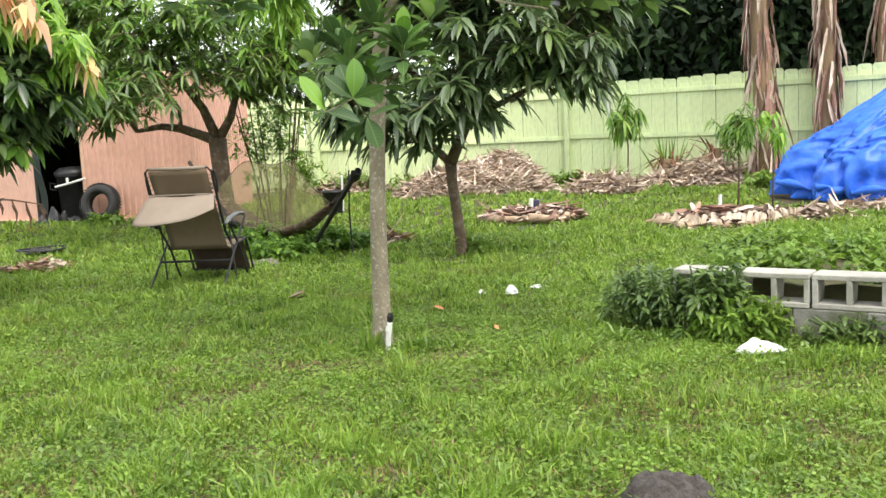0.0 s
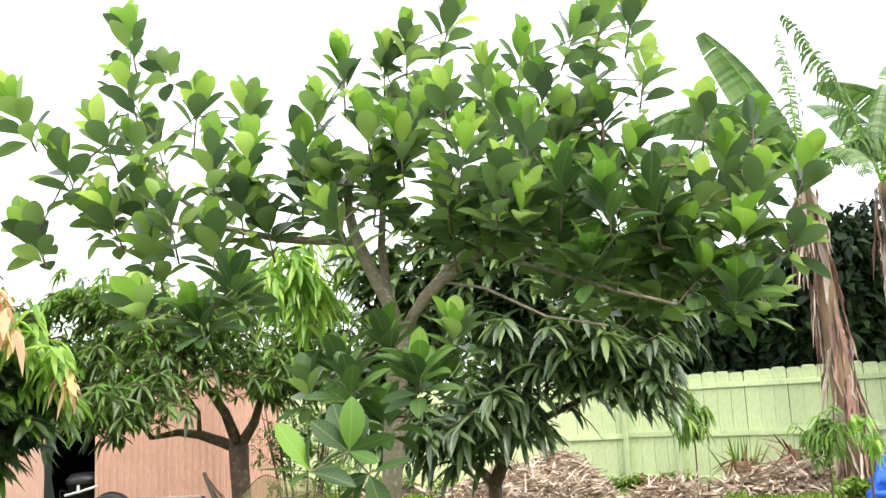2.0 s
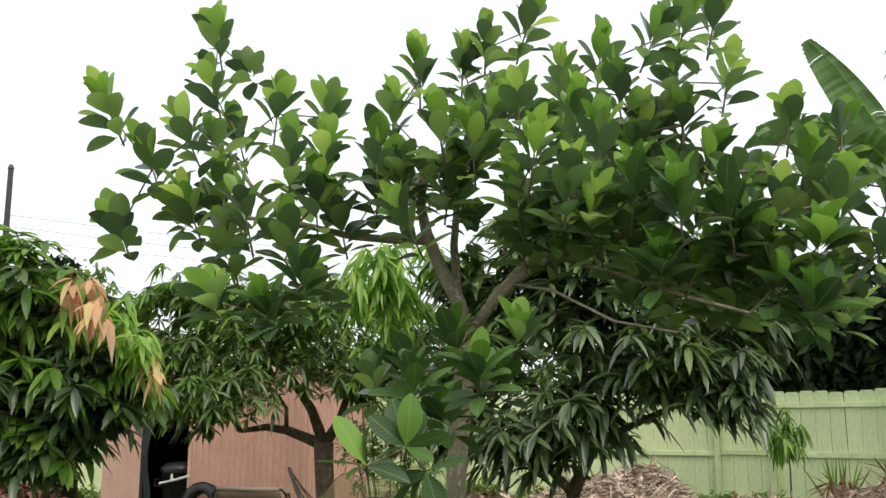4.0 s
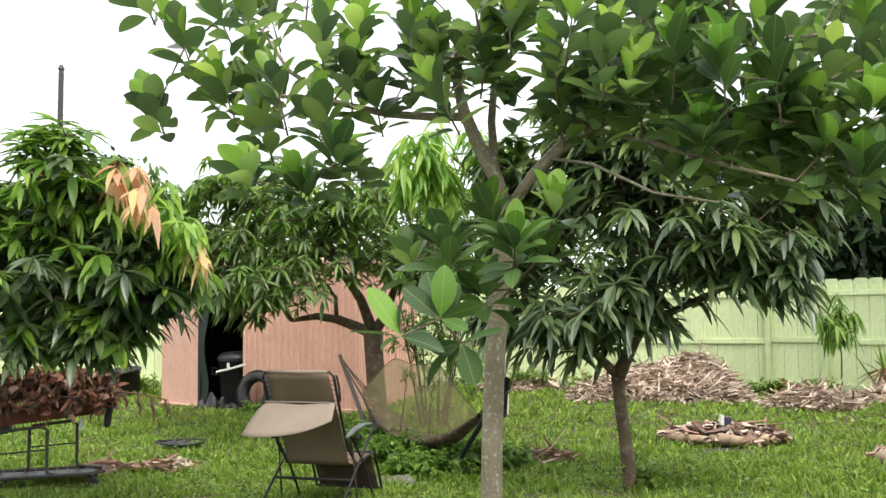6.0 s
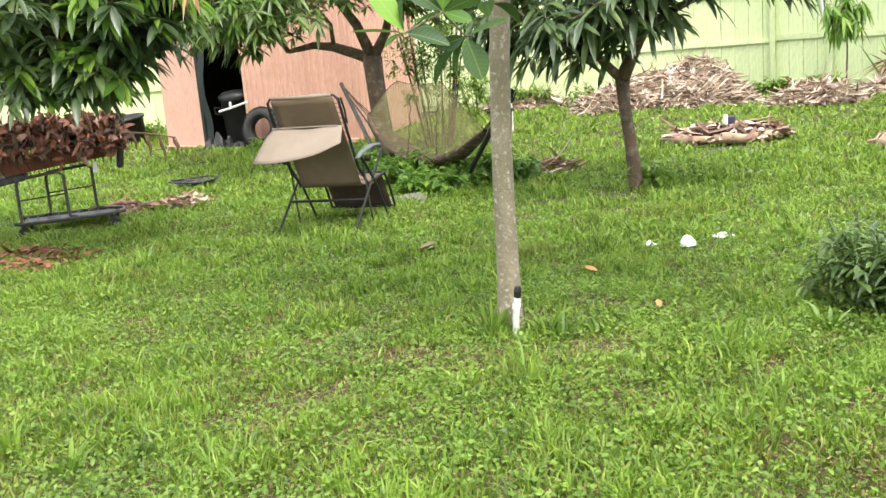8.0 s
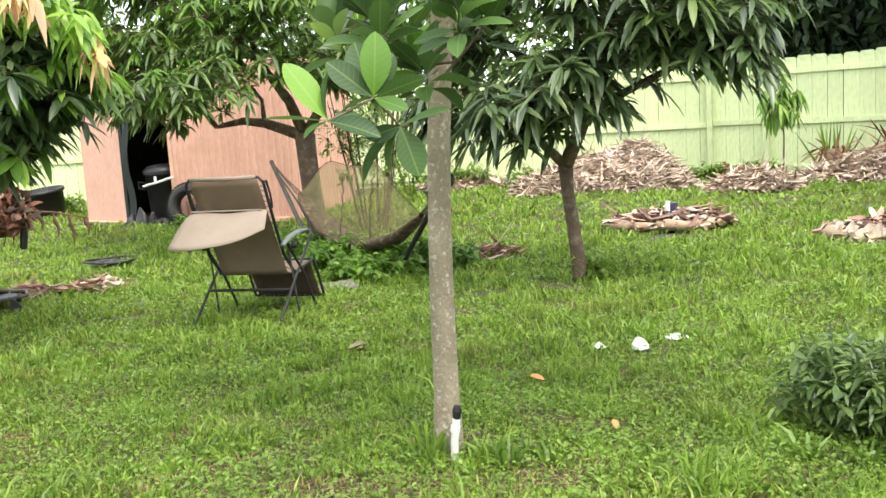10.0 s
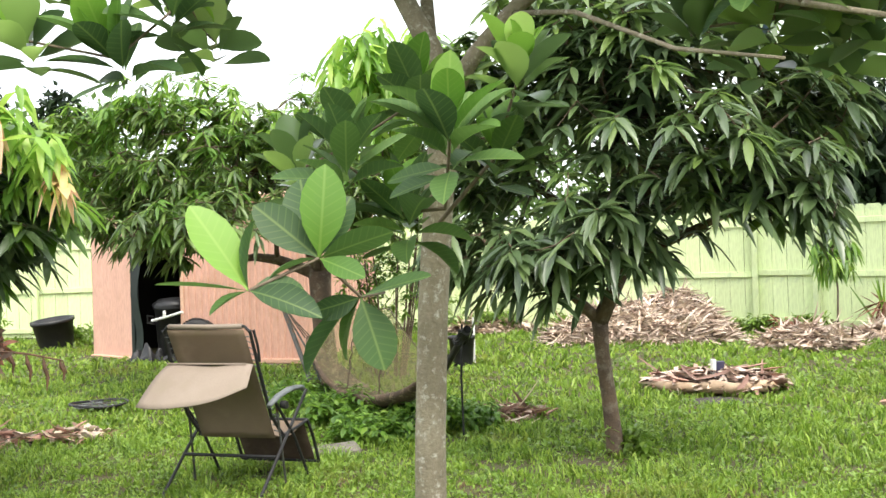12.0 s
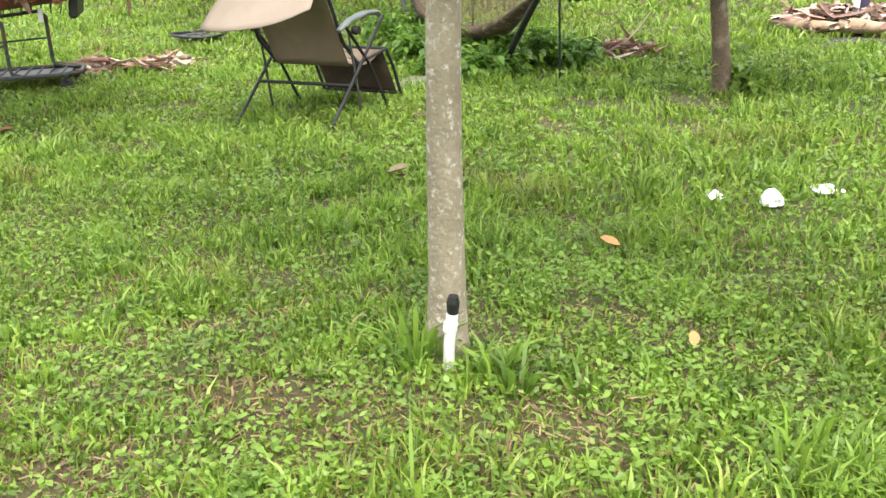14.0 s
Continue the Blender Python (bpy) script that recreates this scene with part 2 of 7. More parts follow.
M["green_sheet"] = surface("dark_green_sheet", (0.008, 0.015, 0.012), (0.012, 0.02, 0.016), 0.5, 4, 40, 0.1)
# for the added wall behind the yard, which is never seen
M["closing_wall"] = surface("closing_wall_plaster", (0.62, 0.58, 0.50), (0.55, 0.51, 0.44), 0.9, 2.0, 80, 0.3, stain=(0.42, 0.39, 0.33), stain_scale=1.2)
M["rust"] = surface("rusty_metal", (0.19, 0.10, 0.06), (0.11, 0.06, 0.04), 0.8, 15, 70, 0.4)
M["purple"] = surface("dark_label_plastic", (0.05, 0.05, 0.10), (0.08, 0.07, 0.12), 0.5, 20, 60, 0.1)


def mesh_material():
    """Woven netting: fine open threads."""
    m, n, l = node_mat("hammock_netting")
    out, bs, tp, mx = (n.new("ShaderNode" + k) for k in ("OutputMaterial", "BsdfPrincipled", "BsdfTransparent", "MixShader"))
    uv = n.new("ShaderNodeTexCoord").outputs["UV"]
    f = noise_out(n, l, 6, 4, uv)
    col = mix_rgb(n, l, ramp(n, l, f, 0.3, 0.7), (0.36, 0.30, 0.13), (0.27, 0.24, 0.11))
    l.new(col, bs.inputs["Base Color"])
    bs.inputs["Roughness"].default_value = 0.85
    mx.inputs[0].default_value = 0.32
    l.new(tp.outputs[0], mx.inputs[1])
    l.new(bs.outputs[0], mx.inputs[2])
    l.new(mx.outputs[0], out.inputs[0])
    return m


M["netting"] = mesh_material()

# ---- building helpers ----
rng = np.random.default_rng(7)


def gz(x, y):
    """Height of the ground: almost level, rising gently to the back, with soft bumps."""
    k = np.clip((np.asarray(y) - 11.8) / 4.7, 0, 1)
    return 0.17 * k * k * (3 - 2 * k) + 0.014 * np.sin(1.7 * np.asarray(x) + 0.6) * np.sin(1.3 * np.asarray(y) + 0.4) + 0.008 * np.sin(4.1 * np.asarray(x)) * np.sin(3.7 * np.asarray(y))


def gh(x, y):
    return float(gz(x, y))


class Geo:
    """Collects vertices and faces of one mesh."""

    def __init__(self):
        self.v, self.f = [], []

    def add(self, verts, faces):
        b = len(self.v)
        self.v += [tuple(p) for p in verts]
        self.f += [tuple(i + b for i in q) for q in faces]
        return self

    def box(self, m, size, bev=0.004):
        """A box with chamfered edges, centred on m."""
        hx, hy, hz = (s / 2 for s in size)
        b = min(bev, 0.45 * min(size))
        vs, ix = [], {}
        for sx in (-1, 1):
            for sy in (-1, 1):
                for sz in (-1, 1):
                    for k, p in enumerate(((sx * hx, sy * (hy - b), sz * (hz - b)), (sx * (hx - b), sy * hy, sz * (hz - b)), (sx * (hx - b), sy * (hy - b), sz * hz))):
                        ix[sx, sy, sz, k] = len(vs)
                        vs.append(m @ Vector(p))
        fs = []
        for s in (-1, 1):
            fs.append([ix[s, a, c, 0] for a, c in ((-1, -1), (1, -1), (1, 1), (-1, 1))][::s])
            fs.append([ix[a, s, c, 1] for a, c in ((-1, -1), (-1, 1), (1, 1), (1, -1))][::s])
            fs.append([ix[a, c, s, 2] for a, c in ((-1, -1), (1, -1), (1, 1), (-1, 1))][::s])
            for r in (-1, 1):
                fs.append([ix[s, r, -1, 0], ix[s, r, -1, 1], ix[s, r, 1, 1], ix[s, r, 1, 0]])
                fs.append([ix[s, -1, r, 0], ix[s, -1, r, 2], ix[s, 1, r, 2], ix[s, 1, r, 0]])
                fs.append([ix[-1, s, r, 1], ix[-1, s, r, 2], ix[1, s, r, 2], ix[1, s, r, 1]])
                for q in (-1, 1):
                    fs.append([ix[s, r, q, 0], ix[s, r, q, 1], ix[s, r, q, 2]])
        return self.add(vs, fs)

    def tube(self, path, radii, n=8, cap=True):
        """A round bar along a path; one radius or one for each point."""
        path = [Vector(p) for p in path]
        if isinstance(radii, (int, float)):
            radii = [radii] * len(path)
        rings, side = [], None
        for i, p in enumerate(path):
            d = (path[min(i + 1, len(path) - 1)] - path[max(i - 1, 0)]).normalized()
            if side is None:
                side = d.orthogonal().normalized()
            side = (side - d * side.dot(d))
            side = side.normalized() if side.length > 1e-6 else d.orthogonal().normalized()
            up = d.cross(side)
            rings.append([p + (side * math.cos(a) + up * math.sin(a)) * radii[i] for a in (2 * math.pi * k / n for k in range(n))])
        vs = [q for r in rings for q in r]
        fs = [(i * n + k, i * n + (k + 1) % n, (i + 1) * n + (k + 1) % n, (i + 1) * n + k) for i in range(len(path) - 1) for k in range(n)]
        if cap:
            fs += [tuple(range(n))[::-1], tuple(range((len(path) - 1) * n, len(path) * n))]
        return self.add(vs, fs)

    def lathe(self, m, profile, n=24):
        """A turned shape from (radius, height) pairs round the z of m."""
        vs = [m @ Vector((r * math.cos(2 * math.pi * k / n), r * math.sin(2 * math.pi * k / n), z)) for r, z in profile for k in range(n)]
        fs = [(i * n + k, i * n + (k + 1) % n, (i + 1) * n + (k + 1) % n, (i + 1) * n + k) for i in range(len(profile) - 1) for k in range(n)]
        return self.add(vs, fs)

    def sheet(self, fn, nu, nv, thick=0.0):
        """A surface fn(u, v) over the unit square, with an underside where it has thickness."""
        pts = [Vector(fn(i / nu, j / nv)) for j in range(nv + 1) for i in range(nu + 1)]
        w = nu + 1
        fs = [(j * w + i, j * w + i + 1, (j + 1) * w + i + 1, (j + 1) * w + i) for j in range(nv) for i in range(nu)]
        if thick:
            k = len(pts)
            nrm = [Vector((0, 0, 0)) for _ in pts]
            for q in fs:
                c = (pts[q[2]] - pts[q[0]]).cross(pts[q[3]] - pts[q[1]])
                for i in q:
                    nrm[i] += c
            pts += [p - nn.normalized() * thick for p, nn in zip(pts, nrm)]
            rim = [(j * w + i) for j, i in [(0, i) for i in range(nu)] + [(j, nu) for j in range(nv)] + [(nv, i) for i in range(nu, 0, -1)] + [(j, 0) for j in range(nv, 0, -1)]]
            fs = fs + [tuple(i + k for i in q)[::-1] for q in fs] + [(rim[a], rim[a - 1], rim[a - 1] + k, rim[a] + k) for a in range(len(rim))]
        return self.add(pts, fs)

    def mesh(self, name, smooth=False):
        me = bpy.data.meshes.new(name)
        me.from_pydata(self.v, [], self.f)
        if smooth:
            me.polygons.foreach_set("use_smooth", np.ones(len(me.polygons), bool))
        return me


def array_mesh(name, verts, quads=None, tris=None, smooth=False):
    """A mesh straight from arrays."""
    me = bpy.data.meshes.new(name)
    verts = np.asarray(verts, np.float32).reshape(-1, 3)
    quads = np.zeros((0, 4), np.int32) if quads is None else np.asarray(quads, np.int32).reshape(-1, 4)
    tris = np.zeros((0, 3), np.int32) if tris is None else np.asarray(tris, np.int32).reshape(-1, 3)
    me.vertices.add(len(verts))
    me.vertices.foreach_set("co", verts.ravel())
    me.loops.add(quads.size + tris.size)
    me.loops.foreach_set("vertex_index", np.concatenate([quads.ravel(), tris.ravel()]))
    me.polygons.add(len(quads) + len(tris))
    me.polygons.foreach_set("loop_start", np.concatenate([np.arange(len(quads)) * 4, quads.size + np.arange(len(tris)) * 3]).astype(np.int32))
    if smooth:
        me.polygons.foreach_set("use_smooth", np.ones(len(me.polygons), bool))
    me.update(calc_edges=True)
    return me


def thing(name, label, category, at=(0, 0, 0), group="", kind=""):
    """An Empty at the base of a thing, which takes the parts."""
    ob = new(name)
    ob.location = at
    ob.empty_display_size = 0.1
    return tagged(ob, label, category, group, kind)


def part(name, geo, material, parent=None, label="", smooth=False):
    """One mesh under a thing or a part; its points are given in the place's metres."""
    me = geo if isinstance(geo, bpy.types.Mesh) else geo.mesh(name, smooth)
    if isinstance(material, str):
        material = M[material]
    if not me.materials:
        me.materials.append(material)
    ob = new(name, me)
    if parent is not None:
        o, at = parent, Vector((0, 0, 0))
        while o is not None:
            at += o.location
            o = o.parent
        ob.parent = parent
        ob.location = -at
    return tagged(ob, label) if label else ob


def solo(name, geo, material, label, category, smooth=False, kind="", group=""):
    return tagged(part(name, geo, material, None, "", smooth), label, category, group, kind)


def unit(a):
    return a / np.maximum(1e-9, np.linalg.norm(a, axis=-1, keepdims=True))


def leaf_arrays(P, D, U, L, W, prof=((0, .12), (.3, 1), (.65, .8), (1, .03)), fold=0.18, curl=0.35):
    """Arrays of folded leaf blades: base, direction, upper side, length, half width."""
    P, D, U = (np.asarray(a, float).reshape(-1, 3) for a in (P, D, U))
    n = len(P)
    L, W, curl = (np.broadcast_to(np.asarray(a, float), (n,)) for a in (L, W, curl))
    D = unit(D)
    S = unit(np.cross(D, U))
    N = unit(np.cross(S, D))
    rows = []
    for s, w in prof:
        c = P + D * (L * s)[:, None] - np.array([0, 0, 1.0]) * (curl * L * s * s)[:, None]
        e = S * (W * w)[:, None]
        up = N * (W * w * fold * 2)[:, None]
        rows += [c - e + up, c, c + e + up]
    V = np.stack(rows, 1)
    k = len(prof)
    q = []
    for i in range(k - 1):
        a = 3 * i
        q += [(a, a + 1, a + 4, a + 3), (a + 1, a + 2, a + 5, a + 4)]
    Q = (np.arange(n)[:, None, None] * (3 * k) + np.array(q)[None]).reshape(-1, 4)
    return V.reshape(-1, 3), Q


def whorls(tips, axes, count, length, width, droop, rise, r, prof=((0, .12), (.3, 1), (.65, .8), (1, .03)), curl=0.35, lean=0.5):
    """Leaves in whorls round the tips of twigs."""
    n = len(tips) * count
    T = np.repeat(np.asarray(tips, float), count, 0)
    A = unit(np.repeat(np.asarray(axes, float), count, 0))
    R = unit(r.normal(size=(n, 3)))
    R = unit(R - A * (R * A).sum(1, keepdims=True))
    D = unit(R + A * (lean * r.uniform(-0.2, 1.2, n))[:, None] + np.array([0, 0, -1]) * (droop * r.uniform(0.3, 1.4, n))[:, None])
    P = T - A * (r.uniform(0, rise, n))[:, None]
    L = length * r.uniform(0.65, 1.2, n)
    U = unit(A + np.array([0, 0, 1.2]) + r.normal(size=(n, 3)) * 0.35)
    return leaf_arrays(P, D, U, L, width * L / length * r.uniform(0.85, 1.15, n), prof, 0.2, curl * r.uniform(0.3, 1.5, n))


class Branching:
    """Twigs that grow from given limbs to given tips; thickness follows what each one carries."""

    def __init__(self, limbs, sag=0.12):
        self.p, self.up, self.fixed = [], [], []
        self.sag = sag
        for limb in limbs:
            start = len(self.p)
            for i, (x, y, z) in enumerate(limb):
                q = np.array((x, y, z), float)
                if i == 0 and self.p:
                    d = [np.linalg.norm(q - s) for s in self.p]
                    self.up.append(int(np.argmin(d)))
                else:
                    self.up.append(len(self.p) - 1 if i else -1)
                self.p.append(q)
        self.tips, self.axes = [], []

    def grow(self, targets, r, wiggle=0.05):
        targets = sorted(targets, key=lambda q: min(np.linalg.norm(np.asarray(q) - s) for s in self.p))
        for q in targets:
            q = np.asarray(q, float)
            P = np.array(self.p)
            d = np.linalg.norm(P - q, axis=1) + 0.25 * np.maximum(0, P[:, 2] - q[2])
            j = int(np.argmin(d))
            a = self.p[j]
            gap = np.linalg.norm(q - a)
            steps = max(1, int(gap / 0.22))
            last = j
            for k in range(1, steps + 1):
                u = k / steps
                c = a + (q - a) * u
                if k < steps:
                    c = c + np.array([0, 0, -self.sag * gap * 4 * u * (1 - u) * 0.5]) + r.normal(size=3) * wiggle * gap * 0.3
                self.p.append(c)
                self.up.append(last)
                last = len(self.p) - 1
            self.tips.append(q)
            self.axes.append(unit(self.p[last] - self.p[self.up[last]] + np.array([0, 0, 0.12])))

    def twigs(self, geo, tip_r=0.004, power=0.45, top=0.05, n=5, skip=0):
        """Adds a bar for every stretch after the first skip points."""
        load = np.zeros(len(self.p))
        kids = np.zeros(len(self.p))
        for i in range(len(self.p) - 1, -1, -1):
            load[i] += 1 if kids[i] == 0 else 0
            if self.up[i] >= 0:
                load[self.up[i]] += load[i]
                kids[self.up[i]] += 1
        rad = np.minimum(top, tip_r * load ** power)
        for i in range(skip, len(self.p)):
            j = self.up[i]
            if j >= 0:
                geo.tube([self.p[j], self.p[i]], [float(min(rad[j], rad[i] * 1.35)), float(rad[i])], n, cap=False)
        return geo


def in_blob(r, n, centre, radii, hollow=0.5, zmin=-9):
    """Points in the outer part of an uneven ellipsoid."""
    out = []
    while len(out) < n:
        d = unit(r.normal(size=3))
        k = r.uniform(hollow, 1.0) * (0.8 + 0.28 * noise.noise(Vector(d * 1.6 + np.array(centre))))
        q = np.array(centre) + d * np.array(radii) * k
        if q[2] > zmin:
            out.append(q)
    return out

# ---- ground ----
def build_ground():
    xs = np.concatenate([[-900, -300, -120, -60, -40, -30], np.arange(-24, 16, 0.35), [16, 20, 30, 60, 150, 400, 900]])
    ys = np.concatenate([[-900, -200, -60, -20, -8, -4], np.arange(-2, 26, 0.35), [26, 30, 40, 70, 150, 400, 1200]])
    X, Y = np.meshgrid(xs, ys)
    Z = np.where((np.abs(X) < 26) & (Y < 27) & (Y > -3), gz(X, Y), np.where(Y > 14, 0.17, 0.0))
    V = np.stack([X, Y, Z], -1).reshape(-1, 3)
    w = len(xs)
    i = np.arange(w - 1)[None] + np.arange(len(ys) - 1)[:, None] * w
    Q = np.stack([i, i + 1, i + 1 + w, i + w], -1).reshape(-1, 4)
    solo("ground", array_mesh("ground", V, Q, smooth=True), "soil", "green backyard ground of soil under patchy lawn", "ground", kind="structure")


build_ground()


# ---- unseen wall, added to close the yard behind ----
solo("wall_south", Geo().box(pose(-4.0, -10.0, 1.3), (30.0, 0.2, 2.8), 0.01), "closing_wall", "plain pale plastered wall, unseen, added to close the yard", "wall", kind="structure")


# ---- fence ----
def fence_run(a, b, height, label):
    """A run of upright boards with posts, two rails and a kick board on the yard side."""
    a, b = Vector((*a, 0)), Vector((*b, 0))
    d = (b - a)
    length = d.length
    ang = math.degrees(math.atan2(d.y, d.x))
    f = thing("fence", label, "fence", (a.x, a.y, gh(a.x, a.y)))
    d.normalize()
    side = Vector((-d.y, d.x, 0))
    if side.y > 0:
        side = -side                     # towards the yard
    shapes = []
    for k in range(4):
        h = height + (0.0, 0.012, -0.015, 0.006)[k]
        g = Geo()
        w, t, cut = 0.224, 0.020, 0.030
        pr = [(-w / 2, 0.04), (w / 2, 0.04), (w / 2, h - cut), (w / 2 - cut, h), (-w / 2 + cut, h), (-w / 2, h - cut)]
        vs = [(x, -t / 2, z) for x, z in pr] + [(x, t / 2, z) for x, z in pr]
        g.add(vs, [tuple(range(6)), tuple(range(11, 5, -1))] + [(i, i + 6, (i + 1) % 6 + 6, (i + 1) % 6) for i in range(6)])
        shapes.append(g.mesh("picket"))
        shapes[-1].materials.append(M["fence"])
    n = round(length / 0.234)
    for i in range(n):
        p = a + d * (length * (i + 0.5) / n)
        ob = new("picket", shapes[rng.integers(4)])
        ob.parent = f
        ob.matrix_basis = pose(p.x - a.x + side.x * rng.uniform(-0.004, 0.004), p.y - a.y, gh(p.x, p.y) - gh(a.x, a.y), 0, rng.normal(0, 0.10), ang)
    posts = int(length / 2.6) + 1
    for i in range(posts):
        p = a + d * (0.06 + 2.6 * i) + side * 0.085
        part("post", Geo().box(pose(p.x, p.y, gh(p.x, p.y) + (height - 0.1) / 2 - 0.1, 0, 0, ang), (0.092, 0.092, height + 0.1), 0.008), "fence", f)
    for i in range(posts):
        s0, s1 = 2.6 * i, min(length, 2.6 * (i + 1))
        c = a + d * (s0 + s1) / 2
        for z, lift in ((height - 0.22, 0.03), (height * 0.47, 0.03), (0.17, 0.03)):
            q = c + side * lift
            part("rail", Geo().box(pose(q.x, q.y, gh(c.x, c.y) + z, 0, rng.normal(0, 0.25), ang), (s1 - s0 - 0.01, 0.038, 0.088), 0.005), "fence", f)
    return f


fence_run((10.2, 14.5), (2.41, 18.54), 1.92, "pale green painted board fence with weathered posts and rails")
fence_run((2.44, 18.545), (-2.65, 20.01), 1.92, "pale green painted board fence behind the leaf heaps")
fence_run((-2.64, 20.025), (-11.5, 18.9), 1.92, "pale green painted board fence behind the shed")
fence_run((-11.6, 18.85), (-21.0, 16.2), 1.92, "pale green painted board fence at the side boundary")


# ---- shed ----
def corrugated(name, a, b, z0, z1, shed, pitch=0.105, depth=0.018):
    """One ribbed wall sheet between two plan points, with thickness."""
    a, b = Vector((*a, 0)), Vector((*b, 0))
    d = (b - a)
    L = d.length
    d.normalize()
    nrm = Vector((d.y, -d.x, 0))
    prof, s = [], 0.0
    while s < L:
        for ds, o in ((0, 0), (0.035, 0), (0.047, 1), (0.093, 1)):
            if s + ds <= L:
                prof.append((s + ds, o * depth))
        s += pitch
    prof.append((L, 0))
    g = Geo()
    vs = []
    for o in (0, -0.03):
        for z in (z0, z1):
            vs += [a + d * s + nrm * (e + o) + Vector((0, 0, z)) for s, e in prof]
    k = len(prof)
    fs = [(i, i + 1, k + i + 1, k + i) for i in range(k - 1)] + [(2 * k + i + 1, 2 * k + i, 3 * k + i, 3 * k + i + 1) for i in range(k - 1)]
    fs += [(0, k, 3 * k, 2 * k), (k - 1, 3 * k - 1, 4 * k - 1, 2 * k - 1)]
    fs += [(i + 1, i, 2 * k + i, 2 * k + i + 1) for i in range(k - 1)] + [(k + i, k + i + 1, 3 * k + i + 1, 3 * k + i) for i in range(k - 1)]
    return part(name, g.add(vs, fs), "shed", shed)


def build_shed():
    z = 0.14
    s = thing("shed", "salmon pink ribbed metal garden shed with an open doorway", "shed", (-5.6, 16.4, z))
    P0, P1, P2, P3, P4, P5 = (-7.48, 15.95), (-6.55, 15.42), (-5.70, 15.22), (-3.80, 14.95), (-3.47, 17.2), (-7.1, 17.9)
    top = z + 2.2
    corrugated("wall_panel", P0, P1, z, top, s, 0.21, 0.010)
    corrugated("wall_panel", P2, P3, z, top, s)
    corrugated("wall_panel", P3, P4, z, top, s)
    corrugated("wall_panel", P4, P5, z, top, s)
    corrugated("wall_panel", P5, P0, z, top, s)
    corrugated("lintel", P1, P2, z + 2.0, top, s)
    for p in (P1, P2):
        part("door_jamb", Geo().box(pose(p[0], p[1] + 0.02, z + 1.0, 0, 0, -13), (0.06, 0.07, 2.0), 0.006), "shed_trim" if p is P2 else "green_sheet", s)
    # eaves and roof
    g = Geo()
    ring = [Vector((x, y, 0)) for x, y in (P0, P1, P2, P3, P4, P5)]
    c = sum(ring, Vector()) / 6
    out = [c + (q - c) * 1.05 for q in ring]
    g.add([q + Vector((0, 0, top)) for q in out] + [q + Vector((0, 0, top + 0.06)) for q in out] + [c + Vector((0, 0, top + 0.2))],
          [(0, 1, 2, 3, 4, 5)] + [(i, (i + 1) % 6, (i + 1) % 6 + 6, i + 6) for i in range(6)] + [(i + 6, (i + 1) % 6 + 6, 12) for i in range(6)])
    part("roof", g, "shed_trim", s)
    # sill plate along the front
    for a, b in ((P0, P1), (P2, P3)):
        a3, b3 = Vector((*a, 0)), Vector((*b, 0))
        m = (a3 + b3) / 2
        ang = math.degrees(math.atan2(b3.y - a3.y, b3.x - a3.x))
        n = Vector(((b3 - a3).y, -(b3 - a3).x, 0)).normalized()
        m = m + n * 0.03
        part("sill", Geo().box(pose(m.x, m.y, z + 0.02, 0, 0, ang), ((b3 - a3).length, 0.07, 0.06), 0.006), "shed_trim", s)
    part("floor_slab", Geo().add([(x, y, z - 0.02) for x, y in (P0, (-6.6, 15.15), (-5.7, 14.95), P3, P4, P5)] + [(x, y, z - 0.2) for x, y in (P0, (-6.6, 15.15), (-5.7, 14.95), P3, P4, P5)],
         [(0, 1, 2, 3, 4, 5)] + [(i + 6, (i + 1) % 6 + 6, (i + 1) % 6, i) for i in range(6)]), "concrete", s, "dirty concrete slab")
    # near-black inner faces: the unlit room's shade is put into their colour
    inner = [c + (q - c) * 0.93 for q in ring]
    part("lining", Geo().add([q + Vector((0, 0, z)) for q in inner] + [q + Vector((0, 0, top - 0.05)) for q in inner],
         [(i, (i + 1) % 6, (i + 1) % 6 + 6, i + 6) for i in range(6) if i != 1] + [(6, 7, 8, 9, 10, 11)]), "interior", s, "inner walls darkened to stand in for unlit shade")


build_shed()


